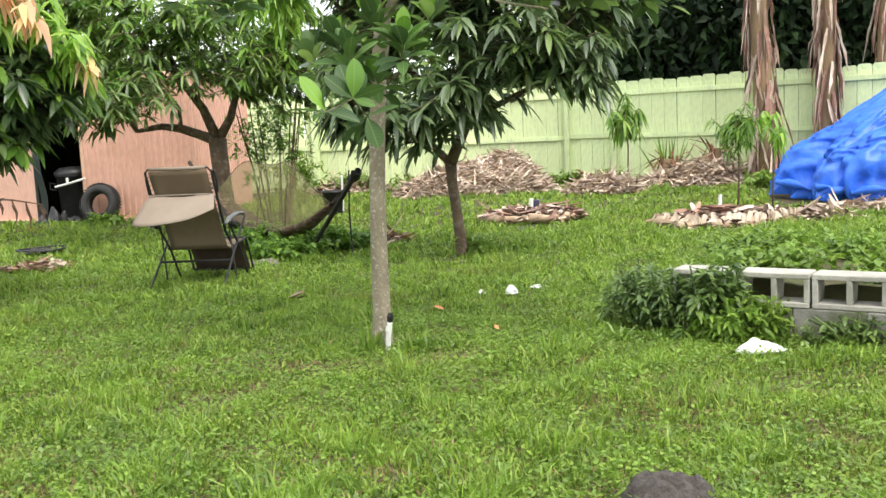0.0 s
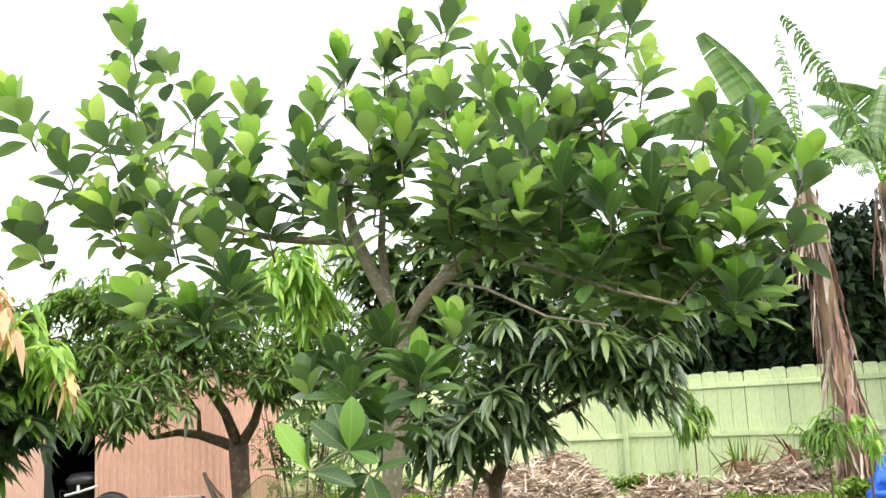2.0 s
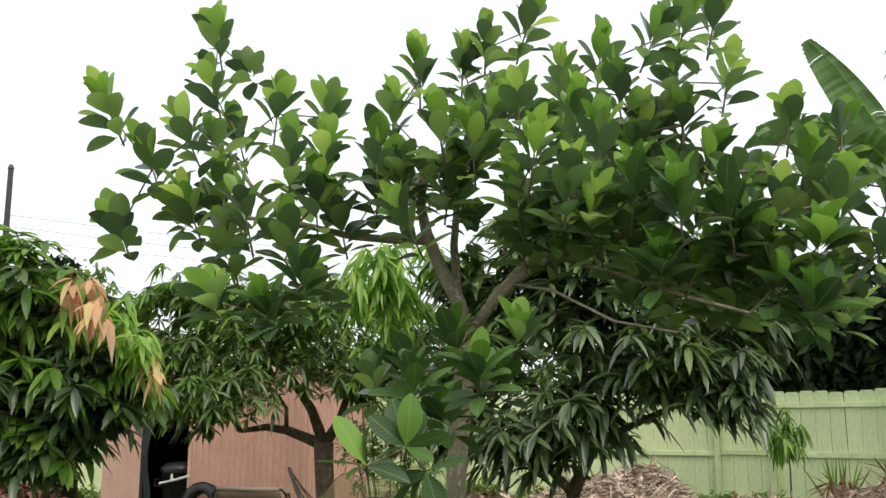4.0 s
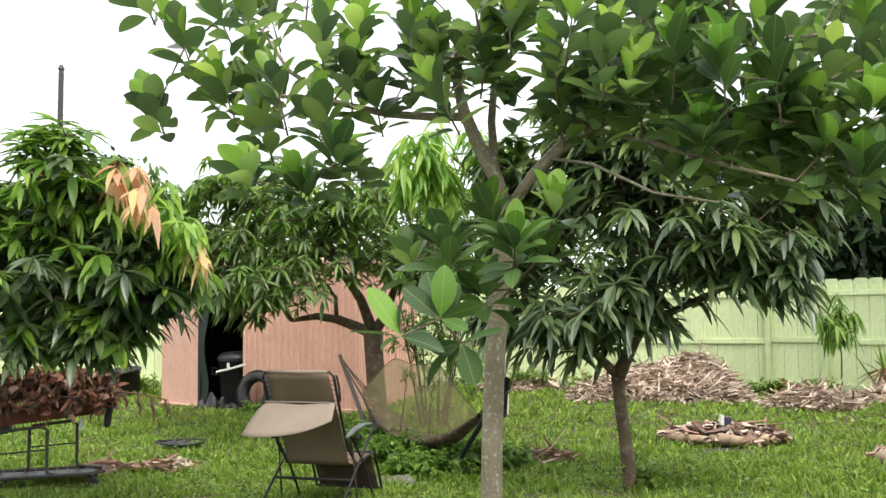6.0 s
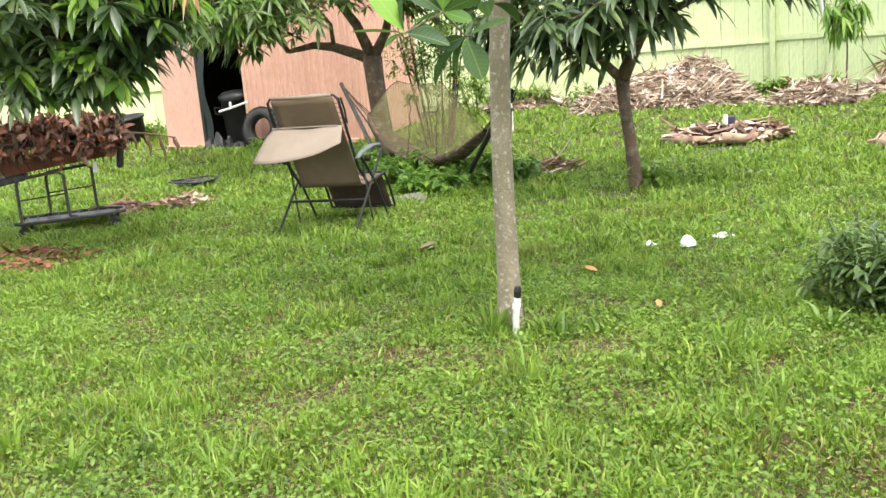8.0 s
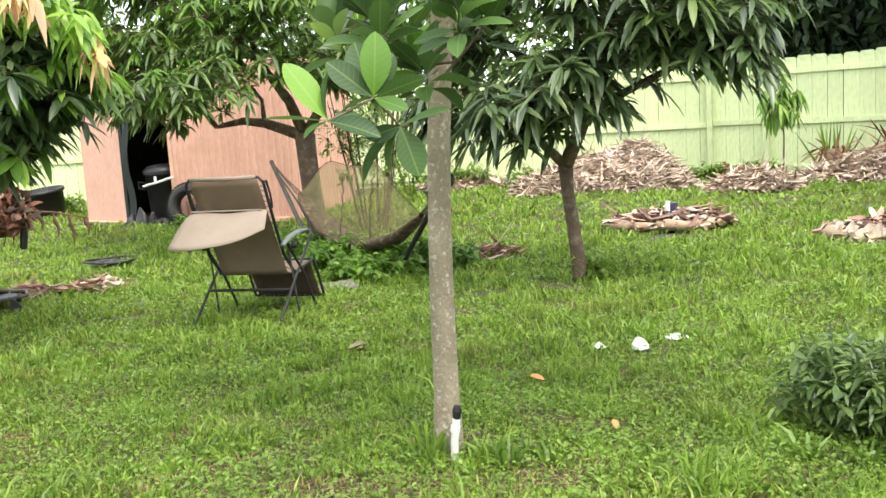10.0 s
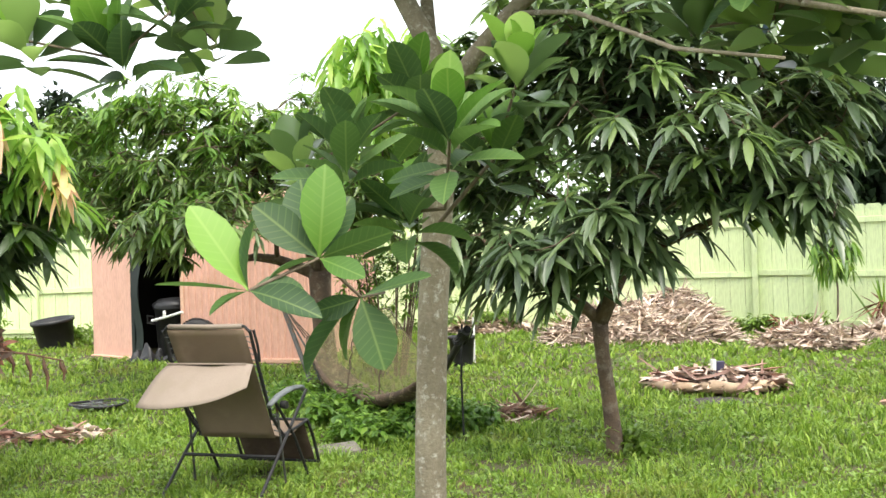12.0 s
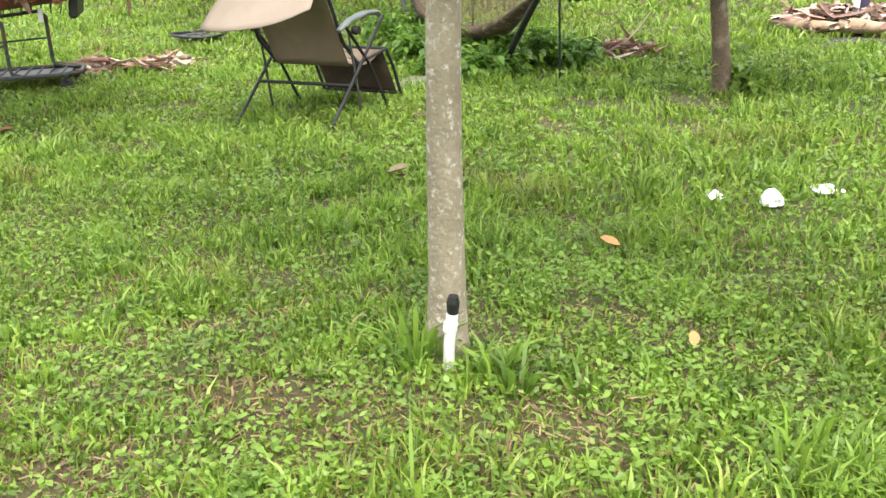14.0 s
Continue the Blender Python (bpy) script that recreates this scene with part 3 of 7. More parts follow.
def build_bin():
    x, y, z = -6.02, 15.62, 0.13
    b = thing("rubbish_bin", "black plastic rubbish bin in the shed doorway", "bin", (x, y, z))
    m = pose(x, y, z)
    part("body", Geo().lathe(m, [(0.0, 0.0), (0.22, 0.0), (0.23, 0.03), (0.28, 0.72), (0.30, 0.73), (0.30, 0.77), (0.275, 0.77), (0.265, 0.72), (0.2, 0.05), (0, 0.04)]), "black_plastic", b, "", True)
    part("lid", Geo().lathe(m, [(0.305, 0.76), (0.31, 0.80), (0.22, 0.87), (0.06, 0.89), (0.0, 0.89)]), "black_plastic", b, "", True)
    part("handle", Geo().tube([(x - 0.26, y - 0.12, z + 0.62), (x - 0.33, y - 0.18, z + 0.64), (x - 0.33, y - 0.18, z + 0.54), (x - 0.26, y - 0.12, z + 0.52)], 0.014, 8), "black_plastic", b)
    pipe = thing("sprayer_lance", "white plastic pipe lance lying over the bin", "pipe", (-5.85, 15.2, 0.80))
    part("pipe", Geo().tube([(-6.20, 15.28, 0.71), (-5.95, 15.22, 0.76), (-5.66, 15.12, 0.83)], 0.019, 10), "pvc", pipe)
    part("valve", Geo().tube([(-5.98, 15.22, 0.75), (-5.975, 15.21, 0.85)], [0.026, 0.02], 8), "pvc", pipe)
    for k, (sx, sy, r, h) in enumerate(((-6.42, 15.24, 0.17, 0.16), (-6.20, 15.20, 0.20, 0.24), (-5.93, 15.14, 0.18, 0.13))):
        def slump(u, v, sx=sx, sy=sy, r=r, h=h, k=k):
            a = 2 * math.pi * u
            q = 1 + 0.5 * noise.noise(Vector((math.cos(a) * 1.4 + 3 * k, math.sin(a) * 1.4, 2 * v)))
            px, py = sx + r * v * q * math.cos(a), sy + 0.8 * r * v * q * math.sin(a)
            return (px, py, 0.12 + h * (1 - v ** 3) * (0.75 + 0.9 * noise.noise(Vector((px * 9, py * 9, k)))))

        solo("plastic_sack", Geo().sheet(slump, 24, 9), "black_plastic", "black plastic sack slumped in the shed doorway", "sack", group="sacks in the shed doorway")
    g = Geo().sheet(lambda u, v: (-6.52 + 0.04 * math.sin(9 * v) + 0.12 * u, 15.36 - 0.03 * u, 0.2 + 1.7 * v), 3, 14, 0.006)
    solo("door_sheet", g, "green_sheet", "dark green tarpaulin strip hanging in the shed doorway", "sheet")


build_bin()


def build_tire():
    t = thing("car_tyre", "worn black car tyre leaning on the pink shed wall", "tyre", (-5.38, 14.95, 0.14))
    m = pose(-5.38, 14.93, 0.43, 77, 0, -10)
    prof = []
    for k in range(17):
        a = -2.5 + 5.0 * k / 16
        prof.append((0.235 + 0.085 * math.cos(a) * (1.0 if abs(a) > 1 else 0.95), 0.095 * math.sin(a)))
    part("carcass", Geo().lathe(m, prof, 40), "rubber", t, "", True)
    g = Geo()
    for k in range(40):
        a = 2 * math.pi * k / 40
        for s in (-0.045, 0, 0.045):
            g.box(m @ Matrix.Rotation(a + s, 4, "Z") @ pose(0.318, 0, s, 0, 0, 0), (0.014, 0.034, 0.036), 0.003)
    part("tread", g, "rubber", t)
    g = Geo().lathe(m, [(0.19, -0.09), (0.18, -0.07), (0.175, 0), (0.18, 0.07), (0.19, 0.09)], 40)
    part("bead", g, "rubber", t, "", True)


build_tire()


# ---- folding lounge chair ----
def build_chair():
    """A zero gravity lounge chair, seen from behind, with a fabric sunshade hanging over its back."""
    z0 = gh(-2.2, 8.8)
    c = thing("lounge_chair", "beige sling folding lounge chair with drooping faded sunshade", "chair", (-2.25, 8.8, z0))
    B = pose(-2.28, 8.55, z0, 0, 0, -6)          # local x to the right, y away from the back

    def w(x, y, z):
        return B @ Vector((x, y, z))

    hw = 0.30
    # back frame: two side rails from the knee up to the head, top bar
    for s in (-1, 1):
        part("back_rail", Geo().tube([w(s * hw, 0.34, 0.33), w(s * hw, 0.16, 0.50), w(s * hw, 0.02, 0.80), w(s * hw, -0.09, 1.06)], 0.0115, 8), "frame", c)
        part("seat_rail", Geo().tube([w(s * hw, 0.30, 0.34), w(s * hw, 0.53, 0.36), w(s * hw, 0.70, 0.38), w(s * hw, 0.79, 0.25), w(s * hw, 0.88, 0.06)], 0.011, 8), "frame", c)
        # crossing legs with skid feet
        part("rear_leg", Geo().tube([w(s * 0.335, 0.62, 0.60), w(s * 0.335, 0.30, 0.34), w(s * 0.335, -0.10, 0.02), w(s * 0.335, -0.13, 0.0)], 0.0105, 8), "frame", c)
        part("front_leg", Geo().tube([w(s * 0.335, 0.16, 0.58), w(s * 0.335, 0.42, 0.32), w(s * 0.335, 0.62, 0.02), w(s * 0.335, 0.64, 0.0)], 0.0105, 8), "frame", c)
        part("brace", Geo().tube([w(s * 0.32, 0.20, 0.56), w(s * 0.325, 0.24, 0.33), w(s * 0.33, 0.29, 0.02)], 0.008, 8), "frame_grey", c)
        # armrest
        g = Geo()
        pts = [(0.06, 0.575), (0.18, 0.615), (0.36, 0.64), (0.50, 0.635), (0.56, 0.615)]
        wd = [0.020, 0.030, 0.034, 0.034, 0.022]
        vs = []
        for (y, z), h in zip(pts, wd):
            vs += [w(s * 0.34 - h, y, z), w(s * 0.34 - h * 0.6, y, z + 0.014), w(s * 0.34 + h * 0.6, y, z + 0.014), w(s * 0.34 + h, y, z), w(s * 0.34, y, z - 0.018)]
        fs = [(i * 5 + k, i * 5 + (k + 1) % 5, (i + 1) * 5 + (k + 1) % 5, (i + 1) * 5 + k) for i in range(4) for k in range(5)] + [(4, 3, 2, 1, 0), (20, 21, 22, 23, 24)]
        part("armrest", g.add(vs, fs), "armrest", c, "grey moulded plastic armrest", True)
        part("lock_knob", Geo().lathe(B @ pose(s * 0.365, 0.22, 0.56, 0, 90, 0), [(0, -0.02), (0.025, -0.02), (0.028, 0), (0.025, 0.02), (0, 0.02)], 12), "frame", c)
        # elastic lacing between rail and sling
        g = Geo()
        for k in range(17):
            u = k / 16
            y, z = 0.30 - 0.37 * u, 0.37 + 0.65 * u
            y2, z2 = 0.30 - 0.37 * min(1, u + 0.02), 0.37 + 0.65 * min(1, u + 0.02)
            g.tube([w(s * hw, y - 0.012, z), w(s * (hw - 0.045), y2 - 0.004, z2)], 0.004, 5)
        part("lacing", g, "armrest", c, "grey elastic cord lacing")
    part("top_bar", Geo().tube([w(-hw, -0.09, 1.05), w(-hw + 0.03, -0.10, 1.085), w(hw - 0.03, -0.10, 1.085), w(hw, -0.09, 1.05)], 0.010, 8), "frame", c)
    part("top_sleeve", Geo().tube([w(-hw + 0.045, -0.101, 1.086), w(0, -0.103, 1.083), w(hw - 0.045, -0.101, 1.086)], 0.016, 10), "sling_pale", c, "pale fabric sleeve over the top bar", True)
    part("cross_bar", Geo().tube([w(-0.335, 0.17, 0.235), w(0.335, 0.17, 0.235)], 0.011, 8), "frame", c)
    part("knee_bar", Geo().tube([w(-hw, 0.70, 0.38), w(hw, 0.70, 0.38)], 0.012, 8), "frame", c)
    part("foot_bar", Geo().tube([w(-hw, 0.88, 0.06), w(hw, 0.88, 0.06)], 0.012, 8), "frame", c)

    def back(u, v):
        y, z = 0.30 - 0.39 * v, 0.33 + 0.735 * v
        return w((u - 0.5) * 0.53, y - 0.018 + 0.03 * math.sin(math.pi * u) * math.sin(math.pi * v), z)

    part("back_sling", Geo().sheet(back, 8, 16, 0.004), "sling", c, "", True)

    def seat(u, v):
        return w((u - 0.5) * 0.54, 0.28 + 0.42 * v, 0.351 + 0.028 * v - 0.05 * math.sin(math.pi * v))

    def leg_rest(u, v):
        return w((u - 0.5) * 0.54, 0.705 + 0.18 * v, 0.37 - 0.31 * v)

    part("seat_sling", Geo().sheet(seat, 8, 10, 0.004), "sling", c, "", True)
    # the lower sling gets its shade from this darker fabric colour
    part("leg_sling", Geo().sheet(leg_rest, 8, 8, 0.004), "sling_shaded", c, "lower sling, darkened for the shade under the chair", True)

    part("headrest_band", Geo().sheet(lambda u, v: w((u - 0.5) * 0.55, -0.005 - 0.075 * v - 0.024, 0.838 + 0.014 * v), 6, 2, 0.010), "sling_pale", c, "pale sewn fabric band")

    # sunshade: a stiff cloth tipped backwards, sagging to one side
    def shade(u, v):
        x = -0.27 + 0.58 * u + v * (-0.09 + 0.14 * u)
        y = -0.075 - v * (0.24 + 0.09 * math.sin(math.pi * u) - 0.06 * u)
        z = 0.845 - v ** 1.3 * (0.225 - 0.11 * u + 0.05 * math.sin(math.pi * u))
        return w(x, y, z + 0.006 * math.sin(9 * u + 4 * v))

    part("sunshade", Geo().sheet(shade, 14, 10, 0.006), "sling_pale", c, "faded beige cloth sunshade folded back", True)
    part("shade_arm", Geo().tube([w(-0.315, 0.0, 0.86), w(-0.32, -0.03, 0.96), w(-0.31, -0.06, 1.06)], 0.009, 6), "frame", c)
    part("shade_arm", Geo().tube([w(0.315, 0.0, 0.86), w(0.32, -0.03, 0.96), w(0.31, -0.06, 1.06)], 0.009, 6), "frame", c)


build_chair()


# ---- hammock on its stand ----
def build_hammock():
    s = thing("hammock_stand", "dark steel hammock stand with two rising arms", "stand", (-2.0, 11.1, gh(-2, 11.1)))
    lt, lf, rf, rt = Vector((-3.28, 12.5, 1.06)), Vector((-2.62, 11.72, 0.05)), Vector((-1.5, 10.6, 0.05)), Vector((-0.83, 9.55, 0.95))
    part("arm", Geo().tube([lf, lf.lerp(lt, 0.5), lt], 0.024, 10), "frame_grey", s, "greyish weathered steel arm")
    part("arm", Geo().tube([rf, rf.lerp(rt, 0.5), rt], 0.025, 10), "frame", s)
    part("cap", Geo().tube([rt - (rt - rf).normalized() * 0.04, rt + (rt - rf).normalized() * 0.015], [0.033, 0.030], 10), "black_plastic", s)
    knot = Geo()
    for k in range(5):
        c0 = rt - (rt - rf).normalized() * (0.03 + 0.03 * k)
        knot.tube([c0 + Vector((0.045 * math.cos(a + k), 0.045 * math.sin(a + k), 0.02 * math.sin(a * 2 + k))) for a in (2 * math.pi * j / 10 for j in range(11))], 0.012, 6, False)
    part("rope_wrap", knot, "frame", s, "dark rope wound round the arm")
    part("spine", Geo().tube([lf, rf], 0.024, 10), "frame", s)
    d = (rf - lf).normalized()
    n = Vector((-d.y, d.x, 0))
    for p in (lf, rf):
        part("foot_bar", Geo().tube([p - n * 0.5 - Vector((0, 0, 0.02)), p + n * 0.5 - Vector((0, 0, 0.02))], 0.022, 8), "frame", s)
    part("brace", Geo().tube([lt + Vector((0.01, 0, -0.05)), lt.lerp(lf, 0.5) + Vector((0.08, -0.05, 0.06)), lf + Vector((0.1, -0.06, 0.1))], 0.010, 8), "frame_grey", s)
    h = thing("hammock", "brown camping hammock with a sagging yellowish mosquito net", "hammock", (-2.0, 11.2, 0.3))
    le, re = Vector((-2.87, 12.15, 0.70)), Vector((-1.20, 10.30, 0.58))

    def line(u):
        return le.lerp(re, u) + Vector((0, 0, -0.43 * (4 * u * (1 - u)) ** 0.9))

    def body(u, v):
        a = 2 * math.pi * v
        k = math.sin(math.pi * min(1, max(0, u))) ** 0.6
        wide, deep = 0.025 + 0.15 * k, 0.018 + 0.045 * k
        wob = 1 + 0.25 * noise.noise(Vector((u * 9, math.cos(a), math.sin(a))))
        return line(u) + n * (wide * math.cos(a) * wob) + Vector((0, 0, deep * math.sin(a) * wob + 0.05 * k * abs(math.cos(a))))

    part("bed_cloth", Geo().sheet(body, 40, 14), "camo", h, "bunched brown camouflage cloth", True)

    def ridge(u):
        if u < 0.34:
            z = le.z + (1.06 - le.z) * math.sin(math.pi / 2 * u / 0.34) ** 1.5
        elif u < 0.70:
            z = 1.06 - 0.05 * math.sin(math.pi * (u - 0.34) / 0.36)
        else:
            z = 1.06 + (re.z - 1.06) * ((u - 0.70) / 0.30) ** 0.8
        return le.lerp(re, u) * 1.0 + Vector((0, 0, z - (le.z + (re.z - le.z) * u)))

    for sgn in (-1, 1):
        def net(u, v, sgn=sgn):
            lo, hi = line(u), ridge(u)
            k = math.sin(math.pi * u) ** 0.6
            q = lo.lerp(hi, v)
            return q + n * (sgn * 0.15 * k * (1 - v) ** 0.7 + 0.012 * math.sin(13 * u + 4 * v))

        me = Geo().sheet(net, 26, 12).mesh("netting", True)
        uvl = me.uv_layers.new(name="UVMap")
        for lp in me.loops:
            i = lp.vertex_index
            uvl.data[lp.index].uv = ((i % 27) / 26, (i // 27) / 12)
        part("netting", me, "netting", h, "thin yellowish see-through netting")
        for u in (0.46, 0.70):
            part("net_cord", Geo().tube([net(u + 0.01 * math.sin(3 * v), 0.1 + 0.085 * v) - n * 0.005 for v in range(10)], 0.006 if sgn < 0 else 0.003, 5), "rope", h)
    part("ridge_cord", Geo().tube([ridge(k / 24) for k in range(25)], 0.004, 5), "rope", h)
    for e, t in ((le, lt), (re, rt)):
        for k in range(3):
            o = n * (0.02 * (k - 1))
            part("hanging_cord", Geo().tube([e + o * 1.6, (e + t) / 2 + o * 0.6 + Vector((0, 0, -0.02)), t], 0.006, 5), "rope", h)
    part("hanging_strap", Geo().tube([line(0.36) - Vector((0, 0, 0.04)), line(0.37) - Vector((0, 0, 0.10)), line(0.365) - Vector((0, 0, 0.17))], [0.03, 0.035, 0.015], 6), "rope", h, "loose brown cloth tail")


build_hammock()


def build_pot(name, x, y, r, h, label, tilt=(0, 0, 0)):
    z = gh(x, y)
    p = thing(name, label, "pot", (x, y, z), "nursery pots")
    m = pose(x, y, z + 0.01, *tilt)
    part("body", Geo().lathe(m, [(0, 0.0), (r * 0.8, 0.0), (r * 0.82, 0.02), (r * 0.97, h * 0.88), (r * 1.05, h * 0.89), (r * 1.06, h), (r * 0.98, h), (r * 0.92, h * 0.86), (0, h * 0.8)], 26), "black_plastic", p, "", True)
    part("soil", Geo().lathe(m, [(r * 0.92, h * 0.84), (r * 0.5, h * 0.88), (0, h * 0.87)], 18), "mound", p)
    return p


build_pot("nursery_pot", -1.72, 14.7, 0.165, 0.36, "black plastic nursery pot standing in the grass")
build_pot("nursery_pot", -8.9, 17.2, 0.33, 0.46, "large black plastic plant tub by the fence", (8, -4, 0))

solo("garden_stake", Geo().tube([(-1.02, 10.45, gh(-1.02, 10.45) - 0.05), (-1.03, 10.46, 0.5), (-1.01, 10.44, 0.93)], 0.009, 7), "frame", "thin dark metal stake pushed into the lawn", "stake")
solo("pvc_stake", Geo().tube([(-1.6, 14.9, 0.08), (-1.59, 14.89, 0.70)], 0.018, 10), "pvc", "thin white plastic pipe standing by the pot", "pipe")


# ---- ring on the lawn, stepping stone ----
def build_hoop():
    x, y = -5.05, 11.9
    z = gh(x, y) + 0.065
    g = Geo()
    g.tube([(x + 0.29 * math.cos(a), y + 0.26 * math.sin(a), z + 0.012 + 0.008 * math.sin(2 * a)) for a in (2 * math.pi * k / 36 for k in range(37))], 0.013, 8, False)
    h = thing("metal_hoop", "dark metal hoop with a mesh floor lying in the grass", "hoop", (x, y, z))
    part("rim", g, "frame", h)
    part("mesh_floor", Geo().lathe(pose(x, y, z - 0.004), [(0.255, 0.0), (0.15, -0.006), (0.0, -0.006)], 28), "armrest", h, "grey wire mesh")
    for k in range(3):
        a = math.pi * k / 3 + 0.3
        part("spoke", Geo().tube([(x - 0.275 * math.cos(a), y - 0.25 * math.sin(a), z + 0.008), (x + 0.275 * math.cos(a), y + 0.25 * math.sin(a), z + 0.008)], 0.007, 5), "frame_grey", h)


build_hoop()
solo("concrete_slab", Geo().box(pose(-1.98, 9.95, gh(-1.98, 9.95) + 0.005, 2, -3, 25), (0.45, 0.28, 0.06), 0.02), "old_concrete", "small dirty concrete slab half sunk in grass", "slab")


# ---- cart with dry leaves ----
def build_cart():
    z = gh(-5.2, 9.2)
    c = thing("shopping_cart", "old grey steel cart with a rusty red tray", "cart", (-5.2, 9.25, z))
    B = pose(-4.98, 9.30, z, 0, 0, 32)

    def w(x, y, q):
        return B @ Vector((x, y, q))

    # low platform
    o = [(-0.45, -0.24), (0.30, -0.24), (0.46, -0.12), (0.46, 0.12), (0.30, 0.24), (-0.45, 0.24)]
    part("base_frame", Geo().tube([w(*p, 0.13) for p in o + o[:1]], 0.016, 8), "frame_grey", c)
    for k in range(9):
        x = -0.40 + 0.09 * k
        part("base_bar", Geo().tube([w(x, -0.23, 0.13), w(x, 0.23, 0.13)], 0.006, 5), "frame_grey", c)
    part("base_plate", Geo().box(B @ pose(-0.02, 0, 0.118), (0.8, 0.44, 0.008), 0.003), "frame_grey", c, "grey sheet metal shelf")
    for x in (-0.42, 0.36):
        for y in (-0.21, 0.21):
            k = part("caster", Geo().box(B @ pose(x, y, 0.092), (0.03, 0.045, 0.05), 0.004), "frame", c)
            part("wheel", Geo().lathe(B @ pose(x, y, 0.05, 90, 0, 0), [(0, -0.014), (0.042, -0.014), (0.05, -0.006), (0.05, 0.006), (0.042, 0.014), (0, 0.014)], 16), "rubber", k)
    for s, x0, x1 in ((-1, -0.43, -0.02), (1, -0.20, 0.22)):
        y = s * 0.215
        part("upright_loop", Geo().tube([w(x0 - 0.06, y, 0.135), w(x0, y, 0.145), w(x0 + 0.005, y, 0.20), w(x0 + 0.01, y, 0.49), w(x0 + 0.04, y, 0.535), w(x1 - 0.05, y, 0.565), w(x1, y, 0.53), w(x1, y, 0.20), w(x1 + 0.01, y, 0.15), w(x1 + 0.07, y, 0.135)], 0.015, 8), "frame_grey", c)
        part("cross_bar", Geo().tube([w(x0, y, 0.34), w(x1, y, 0.36)], 0.008, 6), "frame_grey", c)
    part("tag", Geo().box(B @ pose(0.26, -0.23, 0.57, 0, 4, 0), (0.035, 0.006, 0.10), 0.002), "white_bag", c, "small white plastic tag")
    part("handle_block", Geo().box(B @ pose(-0.47, 0, 0.53, 0, -8, 0), (0.28, 0.46, 0.06), 0.015), "frame_grey", c, "grey plastic seat block")
    # wire sides
    for s in (-1, 1):
        part("rim_wire", Geo().tube([w(-0.66, s * 0.25, 0.86), w(0.46, s * 0.25, 0.80)], 0.009, 6), "frame_grey", c)
        for k in range(15):
            u = k / 14
            part("side_wire", Geo().tube([w(-0.55 + 0.95 * u, s * 0.22, 0.53 + 0.05 * u), w(-0.66 + 1.12 * u, s * 0.25, 0.86 - 0.06 * u)], 0.004, 4), "frame_grey", c)
    for k in range(9):
        y = -0.22 + 0.055 * k
        part("end_wire", Geo().tube([w(-0.56, y * 0.9, 0.53), w(-0.67, y * 1.1, 0.86)], 0.004, 4), "tray", c)
    # tray: an open shell
    g = Geo()
    for lo, hi in (((-0.5, 0.44, 0.20), (-0.60, 0.50, 0.235)),):
        a = [w(lo[0], -lo[2], 0.57), w(lo[1], -lo[2], 0.66), w(lo[1], lo[2], 0.66), w(lo[0], lo[2], 0.57)]
        b = [w(hi[0], -hi[2], 0.70), w(hi[1], -hi[2], 0.79), w(hi[1], hi[2], 0.79), w(hi[0], hi[2], 0.70)]
        g.add(a + b, [(3, 2, 1, 0)] + [(i, (i + 1) % 4, (i + 1) % 4 + 4, i + 4) for i in range(4)])
    part("tray", g, "tray", c, "rust red sheet tray")
    part("end_panel", Geo().box(B @ pose(0.50, 0.02, 0.70, 0, 8, 0), (0.06, 0.44, 0.34), 0.015), "black_plastic", c, "black plastic end panel")
    return B


CART = build_cart()


def ribbons(r, n, centre, radii, height, length, width, flat=0.6, curl=0.5, lift=0.0, hang=0.0):
    """Dry strips of leaf lying over a mound."""
    a, q = r.uniform(0, 2 * math.pi, n), np.sqrt(r.uniform(0, 1, n))
    x, y = np.cos(a) * q, np.sin(a) * q
    P = np.stack([centre[0] + x * radii[0], centre[1] + y * radii[1], centre[2] + height * np.clip(1 - q ** 2.2, 0, 1) * r.uniform(0.6, 1.1, n) + lift], 1)
    h = r.uniform(0, 2 * math.pi, n)
    D = np.stack([np.cos(h), np.sin(h), r.normal(0, 1 - flat, n) - hang * q], 1)
    D = unit(D)
    L = length * r.uniform(0.4, 1.3, n)
    U = unit(np.array([0, 0, 1.0]) + r.normal(size=(n, 3)) * 0.6)
    P = P - D * (L * 0.5)[:, None]
    return leaf_arrays(P, D, U, L, width * r.uniform(0.5, 1.3, n), ((0, .5), (.25, 1), (.5, .8), (.75, .95), (1, .35)), 0.35, curl * r.normal(0.4, 0.6, n))


def mound(name, x, y, rx, ry, h, material, label, category, seed=1.0, n=26, kind=""):
    g = Geo()
    z0 = gh(x, y)

    def fn(u, v):
        a = 2 * math.pi * u
        k = 1 + 0.22 * noise.noise(Vector((math.cos(a) * 1.3 + seed, math.sin(a) * 1.3, seed)))
        px, py = x + rx * v * k * math.cos(a), y + ry * v * k * math.sin(a)
        return (px, py, gh(px, py) - 0.03 + (h + 0.03) * (1 - v ** 2) * (0.85 + 0.5 * noise.noise(Vector((px * 3, py * 3, seed))) + 0.22 * noise.noise(Vector((px * 22, py * 22, seed)))))

    return part(name, g.sheet(fn, n, 8), material, None, "", True) if not label else solo(name, g.sheet(fn, n * 2, 22), material, label, category, False, kind)


